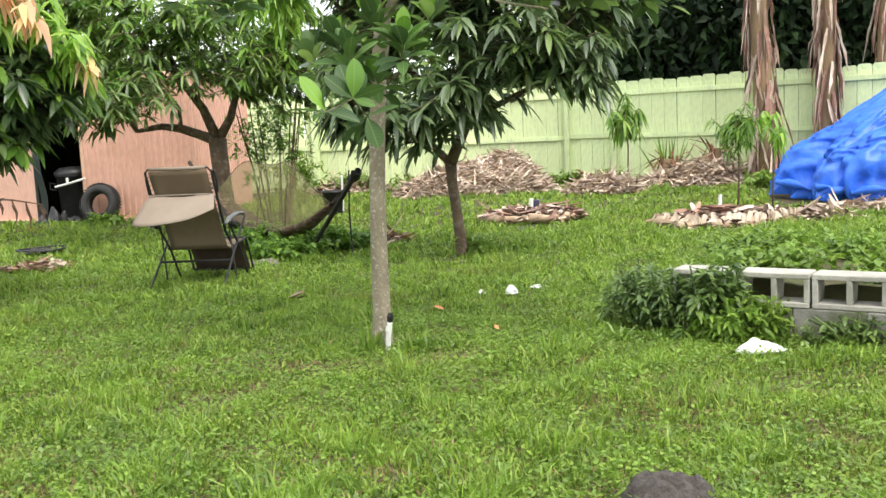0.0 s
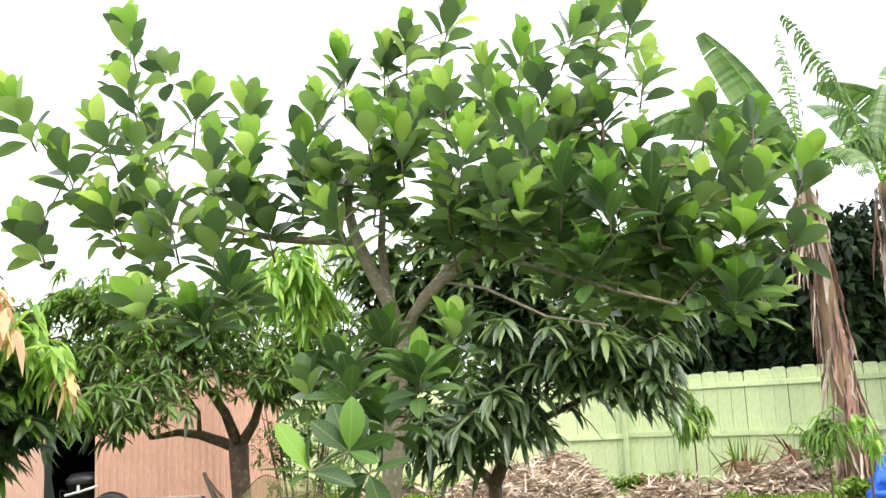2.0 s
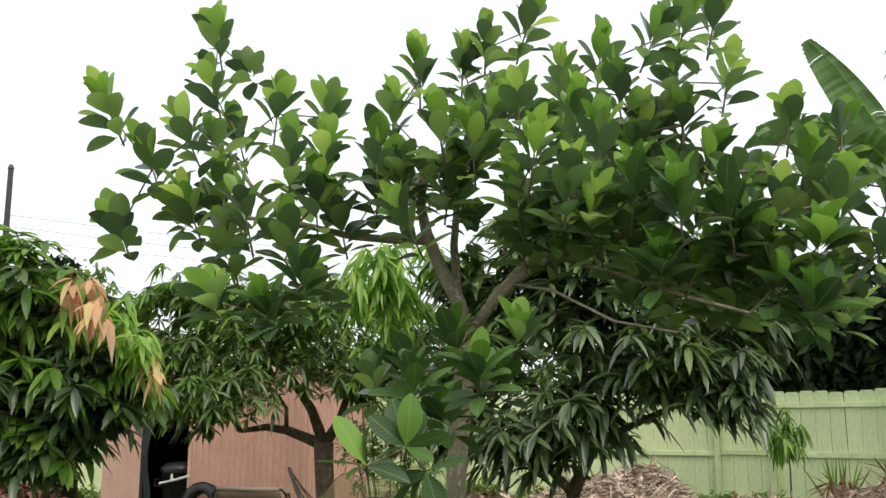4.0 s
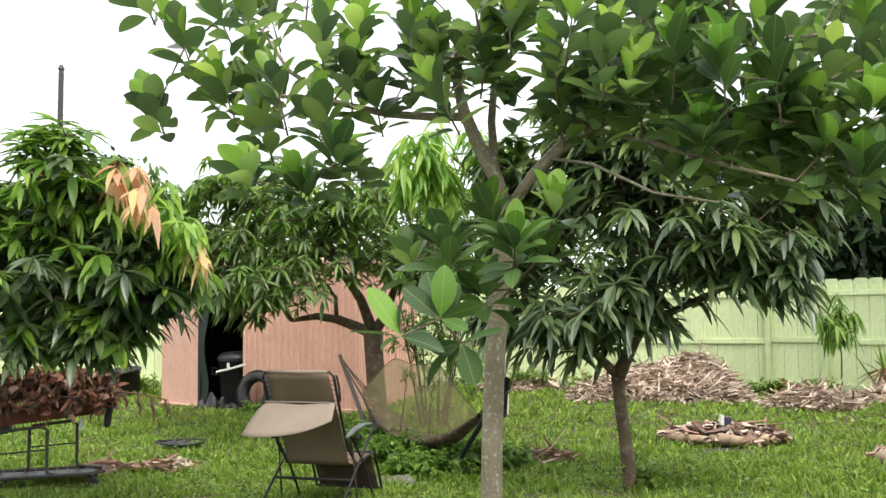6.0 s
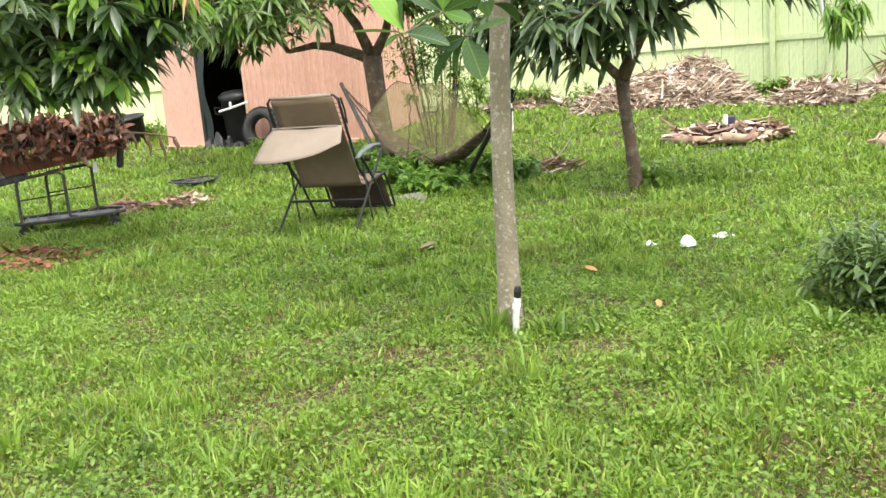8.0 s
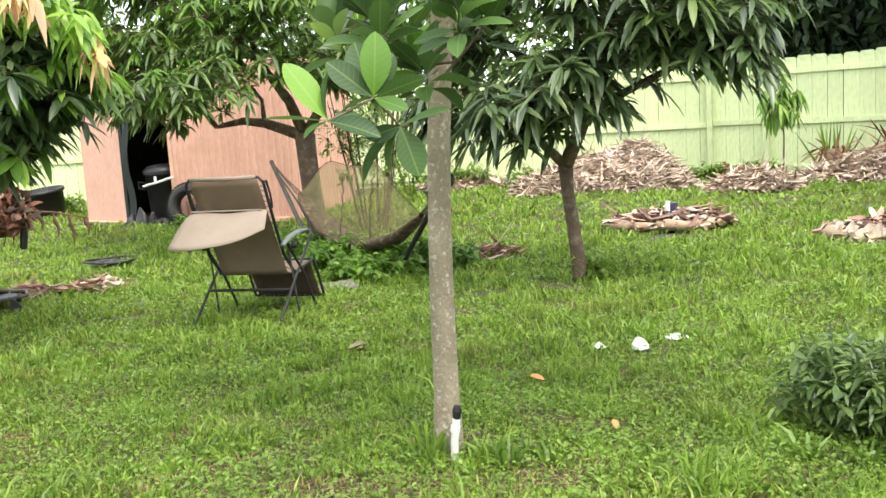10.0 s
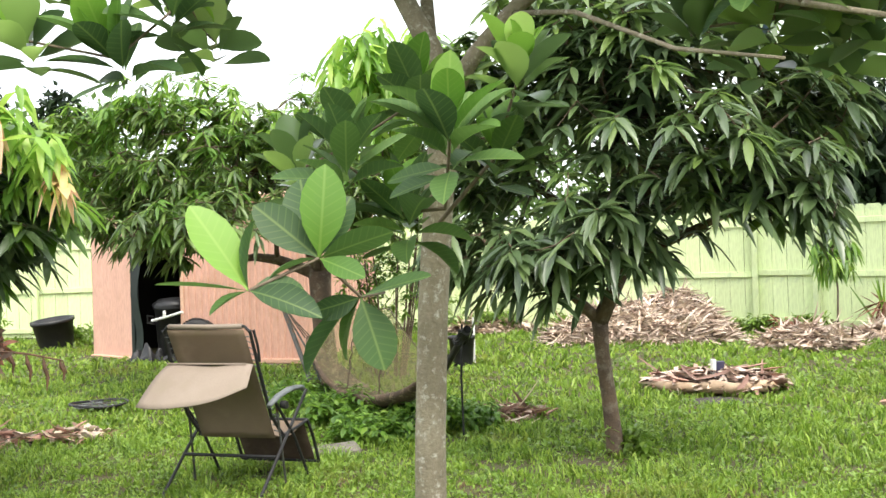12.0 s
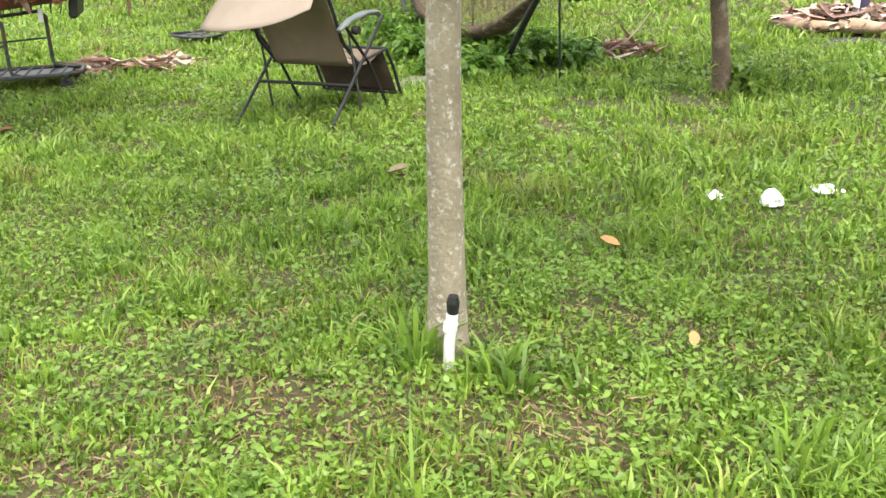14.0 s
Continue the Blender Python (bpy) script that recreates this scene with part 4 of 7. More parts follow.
def heap(x, y, rx, ry, h, n, length, width, label, material="dry", pale=0.5, seed=3, flat=0.80, curl=0.6):
    """A heap of dry banana leaf: a core mound covered by strips."""
    r = np.random.default_rng(seed)
    z = gh(x, y)
    t = thing("leaf_heap", label, "leaf heap", (x, y, z), "leaf heaps", "stuff")
    core = mound("core", x, y, rx * 0.95, ry * 0.95, h * 0.85, material, "", "", seed)
    core.parent = t
    core.location = (-x, -y, -z)
    v, q = ribbons(r, int(n * (1 - pale)), (x, y, z), (rx, ry), h, length, width, flat, curl, 0.02)
    part("leaf_litter", array_mesh("leaf_litter", v, q), material, t)["kind"] = "stuff"
    if pale:
        v, q = ribbons(r, int(n * pale), (x, y, z), (rx, ry), h, length * 1.1, width, flat, curl, 0.03)
        part("stalk_litter", array_mesh("stalk_litter", v, q), "dry_pale", t)["kind"] = "stuff"
        v, q = ribbons(r, int(n * 0.22), (x, y, z), (rx, ry), h, length * 0.8, width * 1.9, flat, curl, 0.025)
        part("sheath_litter", array_mesh("sheath_litter", v, q), "dry", t)["kind"] = "stuff"
        # dark strips stand in for shade in the heap's gaps
        v, q = ribbons(r, int(n * 0.10), (x, y, z), (rx, ry), h, length * 0.8, width * 1.5, flat, curl, 0.02)
        part("rotten_litter", array_mesh("rotten_litter", v, q), "dry_gap", t)["kind"] = "stuff"
    return t


# leaves heaped on the cart, hanging over its edge
def curled(r, P, D, length, width, turn=2.2):
    """Dead leaves: each blade rolls up along its length and cups across it."""
    n = len(P)
    D = unit(D)
    S = unit(np.cross(D, unit(r.normal(size=(n, 3)))))
    N = np.cross(S, D)
    L, W = length * r.uniform(0.55, 1.25, n), width * r.uniform(0.6, 1.25, n)
    bend, cup = r.normal(0, turn, n), r.uniform(0.2, 1.0, n)
    rows, c = [], np.array(P, float)
    prof = ((0, .15), (.18, .7), (.4, 1), (.62, .9), (.82, .55), (1, .05))
    last = 0.0
    for s, w in prof:
        a = bend * s
        d = D * np.cos(a)[:, None] + N * np.sin(a)[:, None]
        m = N * np.cos(a)[:, None] - D * np.sin(a)[:, None]
        c = c + d * (L * (s - last))[:, None]
        last = s
        up = m * (W * w * cup)[:, None]
        rows += [c - S * (W * w)[:, None] + up, c, c + S * (W * w)[:, None] + up]
    V = np.stack(rows, 1)
    k = len(prof)
    q = [f for i in range(k - 1) for f in ((3 * i, 3 * i + 1, 3 * i + 4, 3 * i + 3), (3 * i + 1, 3 * i + 2, 3 * i + 5, 3 * i + 4))]
    return V.reshape(-1, 3), (np.arange(n)[:, None, None] * (3 * k) + np.array(q)[None]).reshape(-1, 4)


def cart_leaves():
    r = np.random.default_rng(5)
    c = CART @ Vector((-0.08, 0, 0.80))
    t = thing("dry_leaf_load", "rust brown dry leaves heaped over the cart", "leaf heap", c, kind="stuff")
    # the darkest leaves are painted shade, for gaps in the load
    for mat_name, n in (("dry_red", 760), ("dry_gap", 300), ("dry_pink", 240)):
        x, y = r.uniform(-0.68, 0.54, n), np.clip(r.normal(-0.03, 0.17, n), -0.31, 0.31)
        z = 0.80 - 0.12 * np.clip((np.abs(y) - 0.18) / 0.12, 0, 1) * r.uniform(0, 1, n) + 0.26 * np.clip(1 - (y / 0.32) ** 2, 0, 1) * r.uniform(0.2, 1.0, n) * (1 - 0.3 * np.abs(x) / 0.66)
        P = np.array([CART @ Vector(p) for p in zip(x, y, z)])
        D = r.normal(size=(n, 3)) * (0.8, 0.8, 0.9) + np.array([0, 0, -0.15]) + np.array([CART.to_3x3() @ Vector((0, 1.5 * v, 0)) for v in y]) * 1.2
        v, q = curled(r, P, D, 0.15, 0.026)
        part("leaf_load", array_mesh("leaf_load", v, q, smooth=True), mat_name, t)["kind"] = "stuff"
    g = Geo()
    g.tube([CART @ Vector((0.45, -0.1, 0.86)), CART @ Vector((0.75, -0.16, 0.82)), CART @ Vector((1.0, -0.25, 0.76)), CART @ Vector((1.03, -0.26, 0.66))], [0.012, 0.009, 0.006, 0.004], 6)
    for k in range(4):
        b = CART @ Vector((0.62 + 0.12 * k, -0.14 - 0.03 * k, 0.84 - 0.025 * k))
        h = 0.16 + 0.05 * (k % 3)
        g.tube([b, b + Vector((0.01, 0, -0.3 * h)), b + Vector((0.03, 0.01, -0.6 * h)), b + Vector((0.025, 0, -h))], [0.006, 0.017, 0.014, 0.004], 6)
    part("dead_twig", g, "rust", t)


cart_leaves()

heap(0.5, 17.1, 1.4, 0.95, 0.5, 3000, 0.40, 0.0135, "big heap of dry banana leaf mulch against the fence", seed=11)
heap(1.05, 17.5, 0.85, 0.6, 0.68, 1600, 0.40, 0.0135, "tall heap of dry banana leaf mulch against the fence", seed=12)
heap(2.65, 16.0, 0.7, 0.45, 0.25, 800, 0.40, 0.0145, "low heap of dry banana leaves round a stump", seed=13)
heap(4.5, 16.6, 1.0, 0.6, 0.38, 1300, 0.42, 0.0155, "heap of bleached dry banana leaves by the fence", pale=0.6, seed=14)
heap(3.7, 16.6, 0.5, 0.35, 0.18, 420, 0.42, 0.0145, "thin scatter of dry banana stalks", pale=0.5, seed=15)
heap(-1.9, 19.0, 0.8, 0.4, 0.22, 420, 0.40, 0.022, "low band of dry leaf litter along the fence", seed=16)
heap(4.3, 11.85, 0.75, 0.4, 0.08, 160, 0.4, 0.028, "flat scatter of pale banana sheath beside the mulch ring", "dry", 0.5, 24)
heap(5.7, 12.75, 1.0, 0.28, 0.06, 260, 0.3, 0.016, "scatter of dry leaf litter in front of the tarp", "dry", 0.2, 23)
heap(-4.35, 10.35, 0.36, 0.22, 0.07, 90, 0.25, 0.02, "small pile of brown dead leaves on the lawn", "dry_pink", 0.2, 17)
heap(-4.95, 10.15, 0.30, 0.2, 0.08, 70, 0.25, 0.02, "small pile of brown dead leaves on the lawn", "dry_pink", 0.3, 18)
heap(-0.75, 11.35, 0.34, 0.22, 0.09, 90, 0.28, 0.022, "small pile of brown dead leaves on the lawn", "dry_pink", 0.15, 19)
heap(-4.5, 7.8, 0.6, 0.5, 0.04, 170, 0.14, 0.02, "scatter of rust brown dead leaves on the lawn", "dry_red", 0, 20)
heap(-5.3, 8.1, 0.5, 0.4, 0.03, 120, 0.14, 0.02, "scatter of rust brown dead leaves on the lawn", "dry_red", 0, 21)


# ---- rings of banana stem with young plants ----
def stem_ring(x, y, rx, ry, label, seed, stems=9, wall=False):
    r = np.random.default_rng(seed)
    z = gh(x, y)
    t = thing("mulch_ring", label, "mulch ring", (x, y, z), "mulch rings")
    for k in range(stems):
        a = 2 * math.pi * (k + r.uniform(-0.2, 0.2)) / stems
        da = 2.3 * math.pi / stems * 0.5
        rad = r.uniform(0.05, 0.085)
        pts = [(x + rx * math.cos(a + s * da) * r.uniform(0.92, 1.05), y + ry * math.sin(a + s * da) * r.uniform(0.92, 1.05), z + rad * 0.8 + 0.03 * r.uniform()) for s in (-1, -0.4, 0.3, 1)]
        g = Geo().tube(pts, [rad * 0.7, rad * 1.2, rad, rad * 0.6], 9)
        g.v = [(px, py, z + (pz - z) * 0.7) for px, py, pz in g.v]
        part("stem", g, "dry_stem", t, "", True)
    v, q = ribbons(r, 60, (x, y, z), (rx * 1.05, ry * 1.05), 0.16, 0.42, 0.028, 0.90, 0.3, 0.05)
    part("stalk_litter", array_mesh("stalk_litter", v, q), "dry_pink", t)["kind"] = "stuff"
    # shade between the stems, laid in as dark strips
    v, q = ribbons(r, 130, (x, y, z), (rx * 1.05, ry * 1.05), 0.13, 0.32, 0.032, 0.90, 0.3, 0.04)
    part("rotten_litter", array_mesh("rotten_litter", v, q), "dry_gap", t)["kind"] = "stuff"
    v, q = ribbons(r, 230, (x, y, z), (rx * 1.08, ry * 1.08), 0.15, 0.26, 0.024, 0.88, 0.3, 0.05)
    part("leaf_litter", array_mesh("leaf_litter", v, q), "dry", t)["kind"] = "stuff"
    if wall:                              # sheath pieces leaning against the ring
        n = 110
        a = r.uniform(radians(150), radians(330), n)
        P = np.stack([x + rx * 1.08 * np.cos(a), y + ry * 1.08 * np.sin(a), np.full(n, z - 0.02)], 1)
        D = np.stack([-0.45 * np.cos(a) + r.normal(0.25, 0.2, n), -0.45 * np.sin(a), np.ones(n)], 1)
        v, q = leaf_arrays(P, D, np.stack([np.cos(a), np.sin(a), 0 * a + 0.2], 1), r.uniform(0.17, 0.29, n), r.uniform(0.02, 0.045, n), ((0, .8), (.4, 1), (.8, .9), (1, .5)), 0.3, 0.15)
        part("sheath_wall", array_mesh("sheath_wall", v, q), "dry_pale", t, "leaning pale banana sheath pieces")["kind"] = "stuff"
    return t


stem_ring(1.2, 13.2, 0.66, 0.5, "ring of dry banana stems round a planting hole", 31)
stem_ring(3.45, 11.9, 0.85, 0.55, "ring of pale dry banana stems round a sapling", 32, 11, True)
g = Geo().tube([(1.16, 13.05, 0.05), (1.17, 13.05, 0.34)], 0.03, 10)
solo("pvc_pipe", g, "pvc", "short white plastic pipe standing in the mulch ring", "pipe")
solo("plant_label", Geo().box(pose(1.24, 13.12, 0.20, 8, 0, 10), (0.09, 0.02, 0.24), 0.008), "purple", "dark blue plastic plant marker in the mulch ring", "marker")
solo("pvc_pipe", Geo().tube([(3.42, 12.0, 0.05), (3.43, 12.0, 0.36)], 0.022, 10), "pvc", "short white plastic pipe standing in the mulch ring", "pipe")
solo("dirt_patch", Geo().lathe(pose(1.15, 12.45, gh(1.15, 12.45) + 0.006), [(0.3, -0.01), (0.2, 0.012), (0, 0.016)], 20), "mound", "small patch of bare grey soil", "soil", kind="stuff")
mound("soil_mound", 0.78, 3.34, 0.19, 0.16, 0.17, "mound", "dark grey mound of dug soil in the lawn", "soil", 2.0, 30)


# ---- tarp over a pile ----
def build_tarp():
    def fn(u, v):
        a = math.pi * (1.0 - u) * 1.15 + math.pi * 0.92      # round the front from one side to the other
        rx, ry = 2.40, 1.55
        s = v ** 0.8
        px = 7.45 + rx * s * math.cos(a) * (1 + 0.06 * math.sin(7 * a))
        py = 14.1 + ry * s * math.sin(a)
        top = 2.30
        z = (2.12 - 1.60 * s) * (1 - s ** 22) + 0.05 * math.sin(11 * u * math.pi + 3 * v) * v * (1 - v) * 2.4 + 0.09 * abs(math.sin(23 * u + 2 * v)) * v ** 3
        k1 = noise.noise(Vector((u * 16 + 1.5 * v, v * 2.2, 2)))
        k2 = noise.noise(Vector((u * 44 - 5 * v, v * 6 + u * 5, 7)))
        k3 = noise.noise(Vector((u * 30 + 8 * v, v * 26 - 9 * u, 9)))
        fold = 0.055 * math.sin(17 * u * math.pi + 2.5 * v) * v + 0.30 * (0.3 - abs(k1)) * v + 0.24 * (0.3 - abs(k2)) * v ** 0.5 + 0.20 * (0.3 - abs(k3)) * (0.25 + 1.6 * v ** 4)
        px += fold * math.cos(a)
        py += fold * math.sin(a)
        return (px, py, gh(px, py) + max(0.02, z + 0.04 * noise.noise(Vector((u * 14, v * 11, 4)))))

    t = thing("blue_tarp", "crumpled bright blue tarpaulin draped over a pile", "tarp", (6.4, 14.1, 0.07))
    part("cover", Geo().sheet(lambda u, v: fn(u, max(0.02, v)), 170, 64, 0.004), "tarp", t, "", True)
    part("hem_fold", Geo().tube([Vector(fn(k / 60, 0.99)) + Vector((0, -0.05, 0.05 + 0.05 * abs(math.sin(k * 1.3)))) for k in range(61)], [0.05 + 0.03 * math.sin(k * 2.1) for k in range(61)], 7), "tarp", t, "bunched lower hem", True)
    # back half of the pile
    part("pile", Geo().lathe(pose(7.45, 14.3, 0.05), [(1.9, 0.0), (1.2, 0.8), (0.6, 1.4), (0.0, 1.95)], 20), "tarp", t, "", True)


build_tarp()


# ---- block bed ----
def block_mesh(hollow):
    """A concrete block 0.40 x 0.20 x 0.20; hollow ones show two open cores."""
    g = Geo()
    if hollow:
        for z in (-0.083, 0.083):
            g.box(pose(0, 0, z), (0.396, 0.19, 0.032), 0.005)
        for x in (-0.182, 0.0, 0.182):
            g.box(pose(x, 0, 0), (0.032, 0.186, 0.136), 0.004)
    else:
        g.box(pose(0, 0, 0), (0.396, 0.19, 0.196), 0.006)
    me = g.mesh("block")
    me.materials.append(M["concrete" if hollow else "block_stained"])
    return me


def build_bed():
    b = thing("raised_bed", "raised garden bed edged with grey hollow concrete blocks", "garden bed", (2.2, 5.8, 0))
    hol, sol = block_mesh(True), block_mesh(False)
    ang = -33
    d = Vector((math.cos(radians(ang)), math.sin(radians(ang)), 0))
    for k in range(6):
        for c, me in ((0, sol), (1, hol)):
            p = Vector((1.46, 6.02, 0)) + d * (0.2 + 0.402 * k - (0.1 if c == 0 else 0))
            ob = new("block", me)
            ob.parent = b
            ob.matrix_basis = pose(p.x - 2.2 + rng.normal(0, 0.004), p.y - 5.8, 0.095 + 0.2 * c, 0, 0, ang + rng.normal(0, 0.6))
    # far side and soil
    def soil(u, v):
        p = pose(3.02, 6.22, 0, 0, 0, ang) @ Vector(((u - 0.5) * 2.4, (v - 0.5) * 2.0, 0))
        e = min(1.0, 9 * min(u, 1 - u, v * 3, 1 - v))
        return (p.x, p.y, 0.33 * e ** 0.4 + 0.06 * e * noise.noise(Vector((p.x * 3, p.y * 3, 2))) - 0.02)

    part("bed_soil", Geo().sheet(soil, 30, 28), "soil", b, "dark garden soil", True)


build_bed()


# ---- small litter ----
def crumple(name, x, y, r, h, material, label, category, seed, n=16):
    g = Geo()

    def fn(u, v):
        a = 2 * math.pi * u
        k = 1 + 0.55 * noise.noise(Vector((math.cos(a) * 1.5 + seed, math.sin(a) * 1.5, v * 2)))
        q = Vector((x + r * v * k * math.cos(a), y + r * v * k * math.sin(a), 0))
        q.z = gh(x, y) + 0.02 + h * (1 - v ** 5) * (0.75 + 0.9 * noise.noise(Vector((q.x * 18, q.y * 18, seed))) + 0.4 * noise.noise(Vector((q.x * 45, q.y * 45, seed))))
        return q

    return solo(name, g.sheet(fn, n, 7, 0.003), material, label, category)


def build_bag():
    """A thin bag settled over its folds: one soft ridge, creases running down from it."""
    x, y = 1.72, 5.28

    def fn(u, v):
        a = 2 * math.pi * u
        k = 1 + 0.22 * noise.noise(Vector((math.cos(a) * 1.3, math.sin(a) * 1.3, 4)))
        px, py = 0.135 * v * k * math.cos(a), 0.075 * v * k * math.sin(a)
        ridge = 0.062 * max(0.0, 1 - v ** 2.4) * (0.8 + 0.3 * v * math.cos(a - 2.8)) + 0.022 * math.exp(-((px + 0.05) / 0.025) ** 2 - (py / 0.02) ** 2) + 0.016 * noise.noise(Vector((px * 22, py * 30, 5))) * (1 - v)
        crease = 0.012 * abs(noise.noise(Vector((a * 2.3, v * 1.5, 1)))) * v
        return (x + px + 0.02 * (1 - v), y + py, gh(x, y) + 0.022 + ridge + crease)

    solo("plastic_bag", Geo().sheet(fn, 48, 14, 0.002), "white_bag", "crumpled white plastic bag on the lawn", "bag", True)


build_bag()
crumple("paper_scrap", 0.51, 7.52, 0.045, 0.06, "white_bag", "crumpled white scrap of paper in the grass", "litter", 2.0)
crumple("paper_scrap", 0.28, 7.55, 0.036, 0.03, "white_bag", "small white scrap lying in the grass", "litter", 3.0)
crumple("plastic_scrap", 0.74, 7.80, 0.07, 0.012, "white_bag", "flat torn white plastic scrap in the grass", "litter", 4.0)
solo("bucket", Geo().lathe(pose(-3.62, 5.72, 0.10, 70, 0, 60), [(0, 0), (0.10, 0), (0.125, 0.18), (0.13, 0.2), (0.12, 0.2), (0.095, 0.02), (0, 0.02)], 22), "white_bag", "small white bucket lying on its side", "bucket", True)


def loose_leaf(x, y, L, material, label, seed, z=0.05):
    r = np.random.default_rng(seed)
    a = r.uniform(0, 6.28)
    v, q = leaf_arrays([[x, y, gh(x, y) + z]], [[math.cos(a), math.sin(a), 0.15]], [[0.2, -0.4, 1]], L, L * 0.27, ((0, .15), (.2, .8), (.5, 1), (.8, .7), (1, .05)), 0.3, -0.2)
    solo("fallen_leaf", array_mesh("fallen_leaf", v, q), material, label, "leaf")


loose_leaf(-0.01, 6.76, 0.075, "orange_leaf", "curled orange dead leaf in the grass", 1)
loose_leaf(0.32, 5.95, 0.06, "orange_leaf", "small orange dead leaf in the grass", 2)
loose_leaf(-1.22, 7.46, 0.14, "dry_stem", "long dry brown leaf lying on the lawn", 4)
loose_leaf(-1.14, 7.42, 0.10, "dry_stem", "dry brown leaf lying on the lawn", 9)



# ---- fruit tree in the middle ----
# lowest shoots: foot of the whorl, then each leaf's tip, width and tone (1: young-leaf colour, which also paints light
# on lit leaves)
SHOOTS = (
    ((-0.501, 4.740, 1.407), ((-0.605, 4.720, 1.577, 1.15, 1), (-0.672, 4.700, 1.434, 1.00, 0), (-0.528, 4.770, 1.540, 0.80, 0), (-0.352, 4.690, 1.379, 0.80, 0), (-0.560, 4.680, 1.382, 0.90, 0), (-0.405, 4.780, 1.422, 1.00, 0))),
    ((-0.379, 4.820, 1.468), ((-0.350, 4.790, 1.645, 1.10, 1), (-0.500, 4.790, 1.579, 1.10, 0), (-0.322, 4.840, 1.595, 1.00, 0), (-0.468, 4.770, 1.453, 0.90, 0), (-0.275, 4.770, 1.433, 1.10, 1), (-0.228, 4.820, 1.521, 1.00, 0), (-0.443, 4.870, 1.646, 0.90, 0))),
    ((-0.329, 4.950, 1.382), ((-0.272, 4.920, 1.236, 1.25, 0), (-0.478, 4.950, 1.253, 1.00, 0), (-0.173, 4.910, 1.431, 1.10, 0), (-0.410, 5.000, 1.252, 0.60, 0), (-0.413, 4.890, 1.349, 1.00, 0))),
)


def build_fruit_tree():
    r = np.random.default_rng(21)
    t = thing("fruit_tree", "young fruit tree with big glossy oval leaves and pale smooth trunk", "tree", (-0.37, 5.86, 0.0))
    stem = [(-0.385, 5.86, -0.03), (-0.383, 5.86, 0.05), (-0.377, 5.86, 0.25), (-0.374, 5.86, 0.6), (-0.366, 5.86, 0.92), (-0.347, 5.86, 1.3), (-0.318, 5.86, 1.66), (-0.285, 5.86, 1.90), (-0.272, 5.86, 2.0)]
    part("trunk", Geo().tube(stem, [0.078, 0.064, 0.054, 0.050, 0.048, 0.047, 0.047, 0.050, 0.046], 20), "bark_pale", t, "pale mottled smooth bark", True)
    limbs = [
        [(-0.285, 5.86, 1.95), (-0.33, 5.85, 2.12), (-0.42, 5.86, 2.30), (-0.48, 5.86, 2.45), (-0.51, 5.87, 2.58), (-0.49, 5.82, 2.85)],
        [(-0.47, 5.86, 2.42), (-0.66, 5.90, 2.44), (-0.86, 5.88, 2.46), (-1.10, 5.70, 2.50), (-1.30, 5.55, 2.50)],
        [(-0.275, 5.86, 1.96), (-0.19, 5.83, 2.08), (-0.07, 5.78, 2.19), (0.13, 5.70, 2.31), (0.38, 5.58, 2.36), (0.66, 5.42, 2.30), (0.95, 5.35, 2.20)],
        [(-0.26, 5.87, 1.98), (-0.17, 5.91, 2.14), (-0.04, 5.96, 2.29), (0.18, 6.0, 2.46), (0.40, 6.0, 2.70)],
        [(-0.07, 5.78, 2.19), (0.13, 5.55, 2.12), (0.38, 5.35, 1.96), (0.62, 5.25, 1.90)],
        [(0.13, 5.70, 2.30), (0.46, 5.50, 2.16), (0.68, 5.35, 2.05), (0.90, 5.25, 1.97)],
        [(-0.34, 5.90, 2.16), (-0.37, 6.0, 2.42), (-0.35, 6.05, 2.75), (-0.22, 6.08, 3.05)],
        [(0.42, 6.0, 2.66), (0.75, 5.95, 2.72), (1.1, 5.8, 2.68), (1.35, 5.75, 2.62)],
        [(-1.08, 5.72, 2.50), (-1.30, 5.72, 2.66), (-1.45, 5.75, 2.88)],
    ]
    radii = [[0.043, 0.036, 0.032, 0.029, 0.024, 0.015], [0.022, 0.020, 0.018, 0.014, 0.009], [0.031, 0.026, 0.023, 0.020, 0.016, 0.012, 0.008], [0.025, 0.021, 0.018, 0.015, 0.010], [0.008, 0.007, 0.006, 0.004], [0.013, 0.011, 0.009, 0.006], [0.024, 0.020, 0.016, 0.010], [0.011, 0.010, 0.008, 0.006], [0.013, 0.011, 0.007]]
    for l, q in zip(limbs, radii):
        part("limb", Geo().tube(l, q, 14), "bark_pale", t, "", True)
    left = [(-1.96, 5.50, 3.02), (-1.55, 5.75, 3.20), (-1.60, 5.60, 2.90), (-1.46, 5.90, 2.97), (-1.23, 5.80, 3.08), (-1.09, 5.60, 2.78), (-1.01, 5.95, 3.10), (-0.98, 5.80, 2.83), (-1.92, 5.58, 2.47), (-1.53, 5.50, 2.52), (-1.45, 5.70, 2.66), (-1.22, 5.40, 2.45),
            (-0.99, 5.70, 2.59), (-0.88, 5.75, 2.49), (-0.92, 5.30, 2.14), (-1.25, 5.15, 2.05), (-1.03, 5.20, 2.00), (-1.05, 5.50, 2.35), (-1.73, 5.50, 2.74), (-1.31, 5.45, 2.31), (-1.60, 5.90, 3.52)]
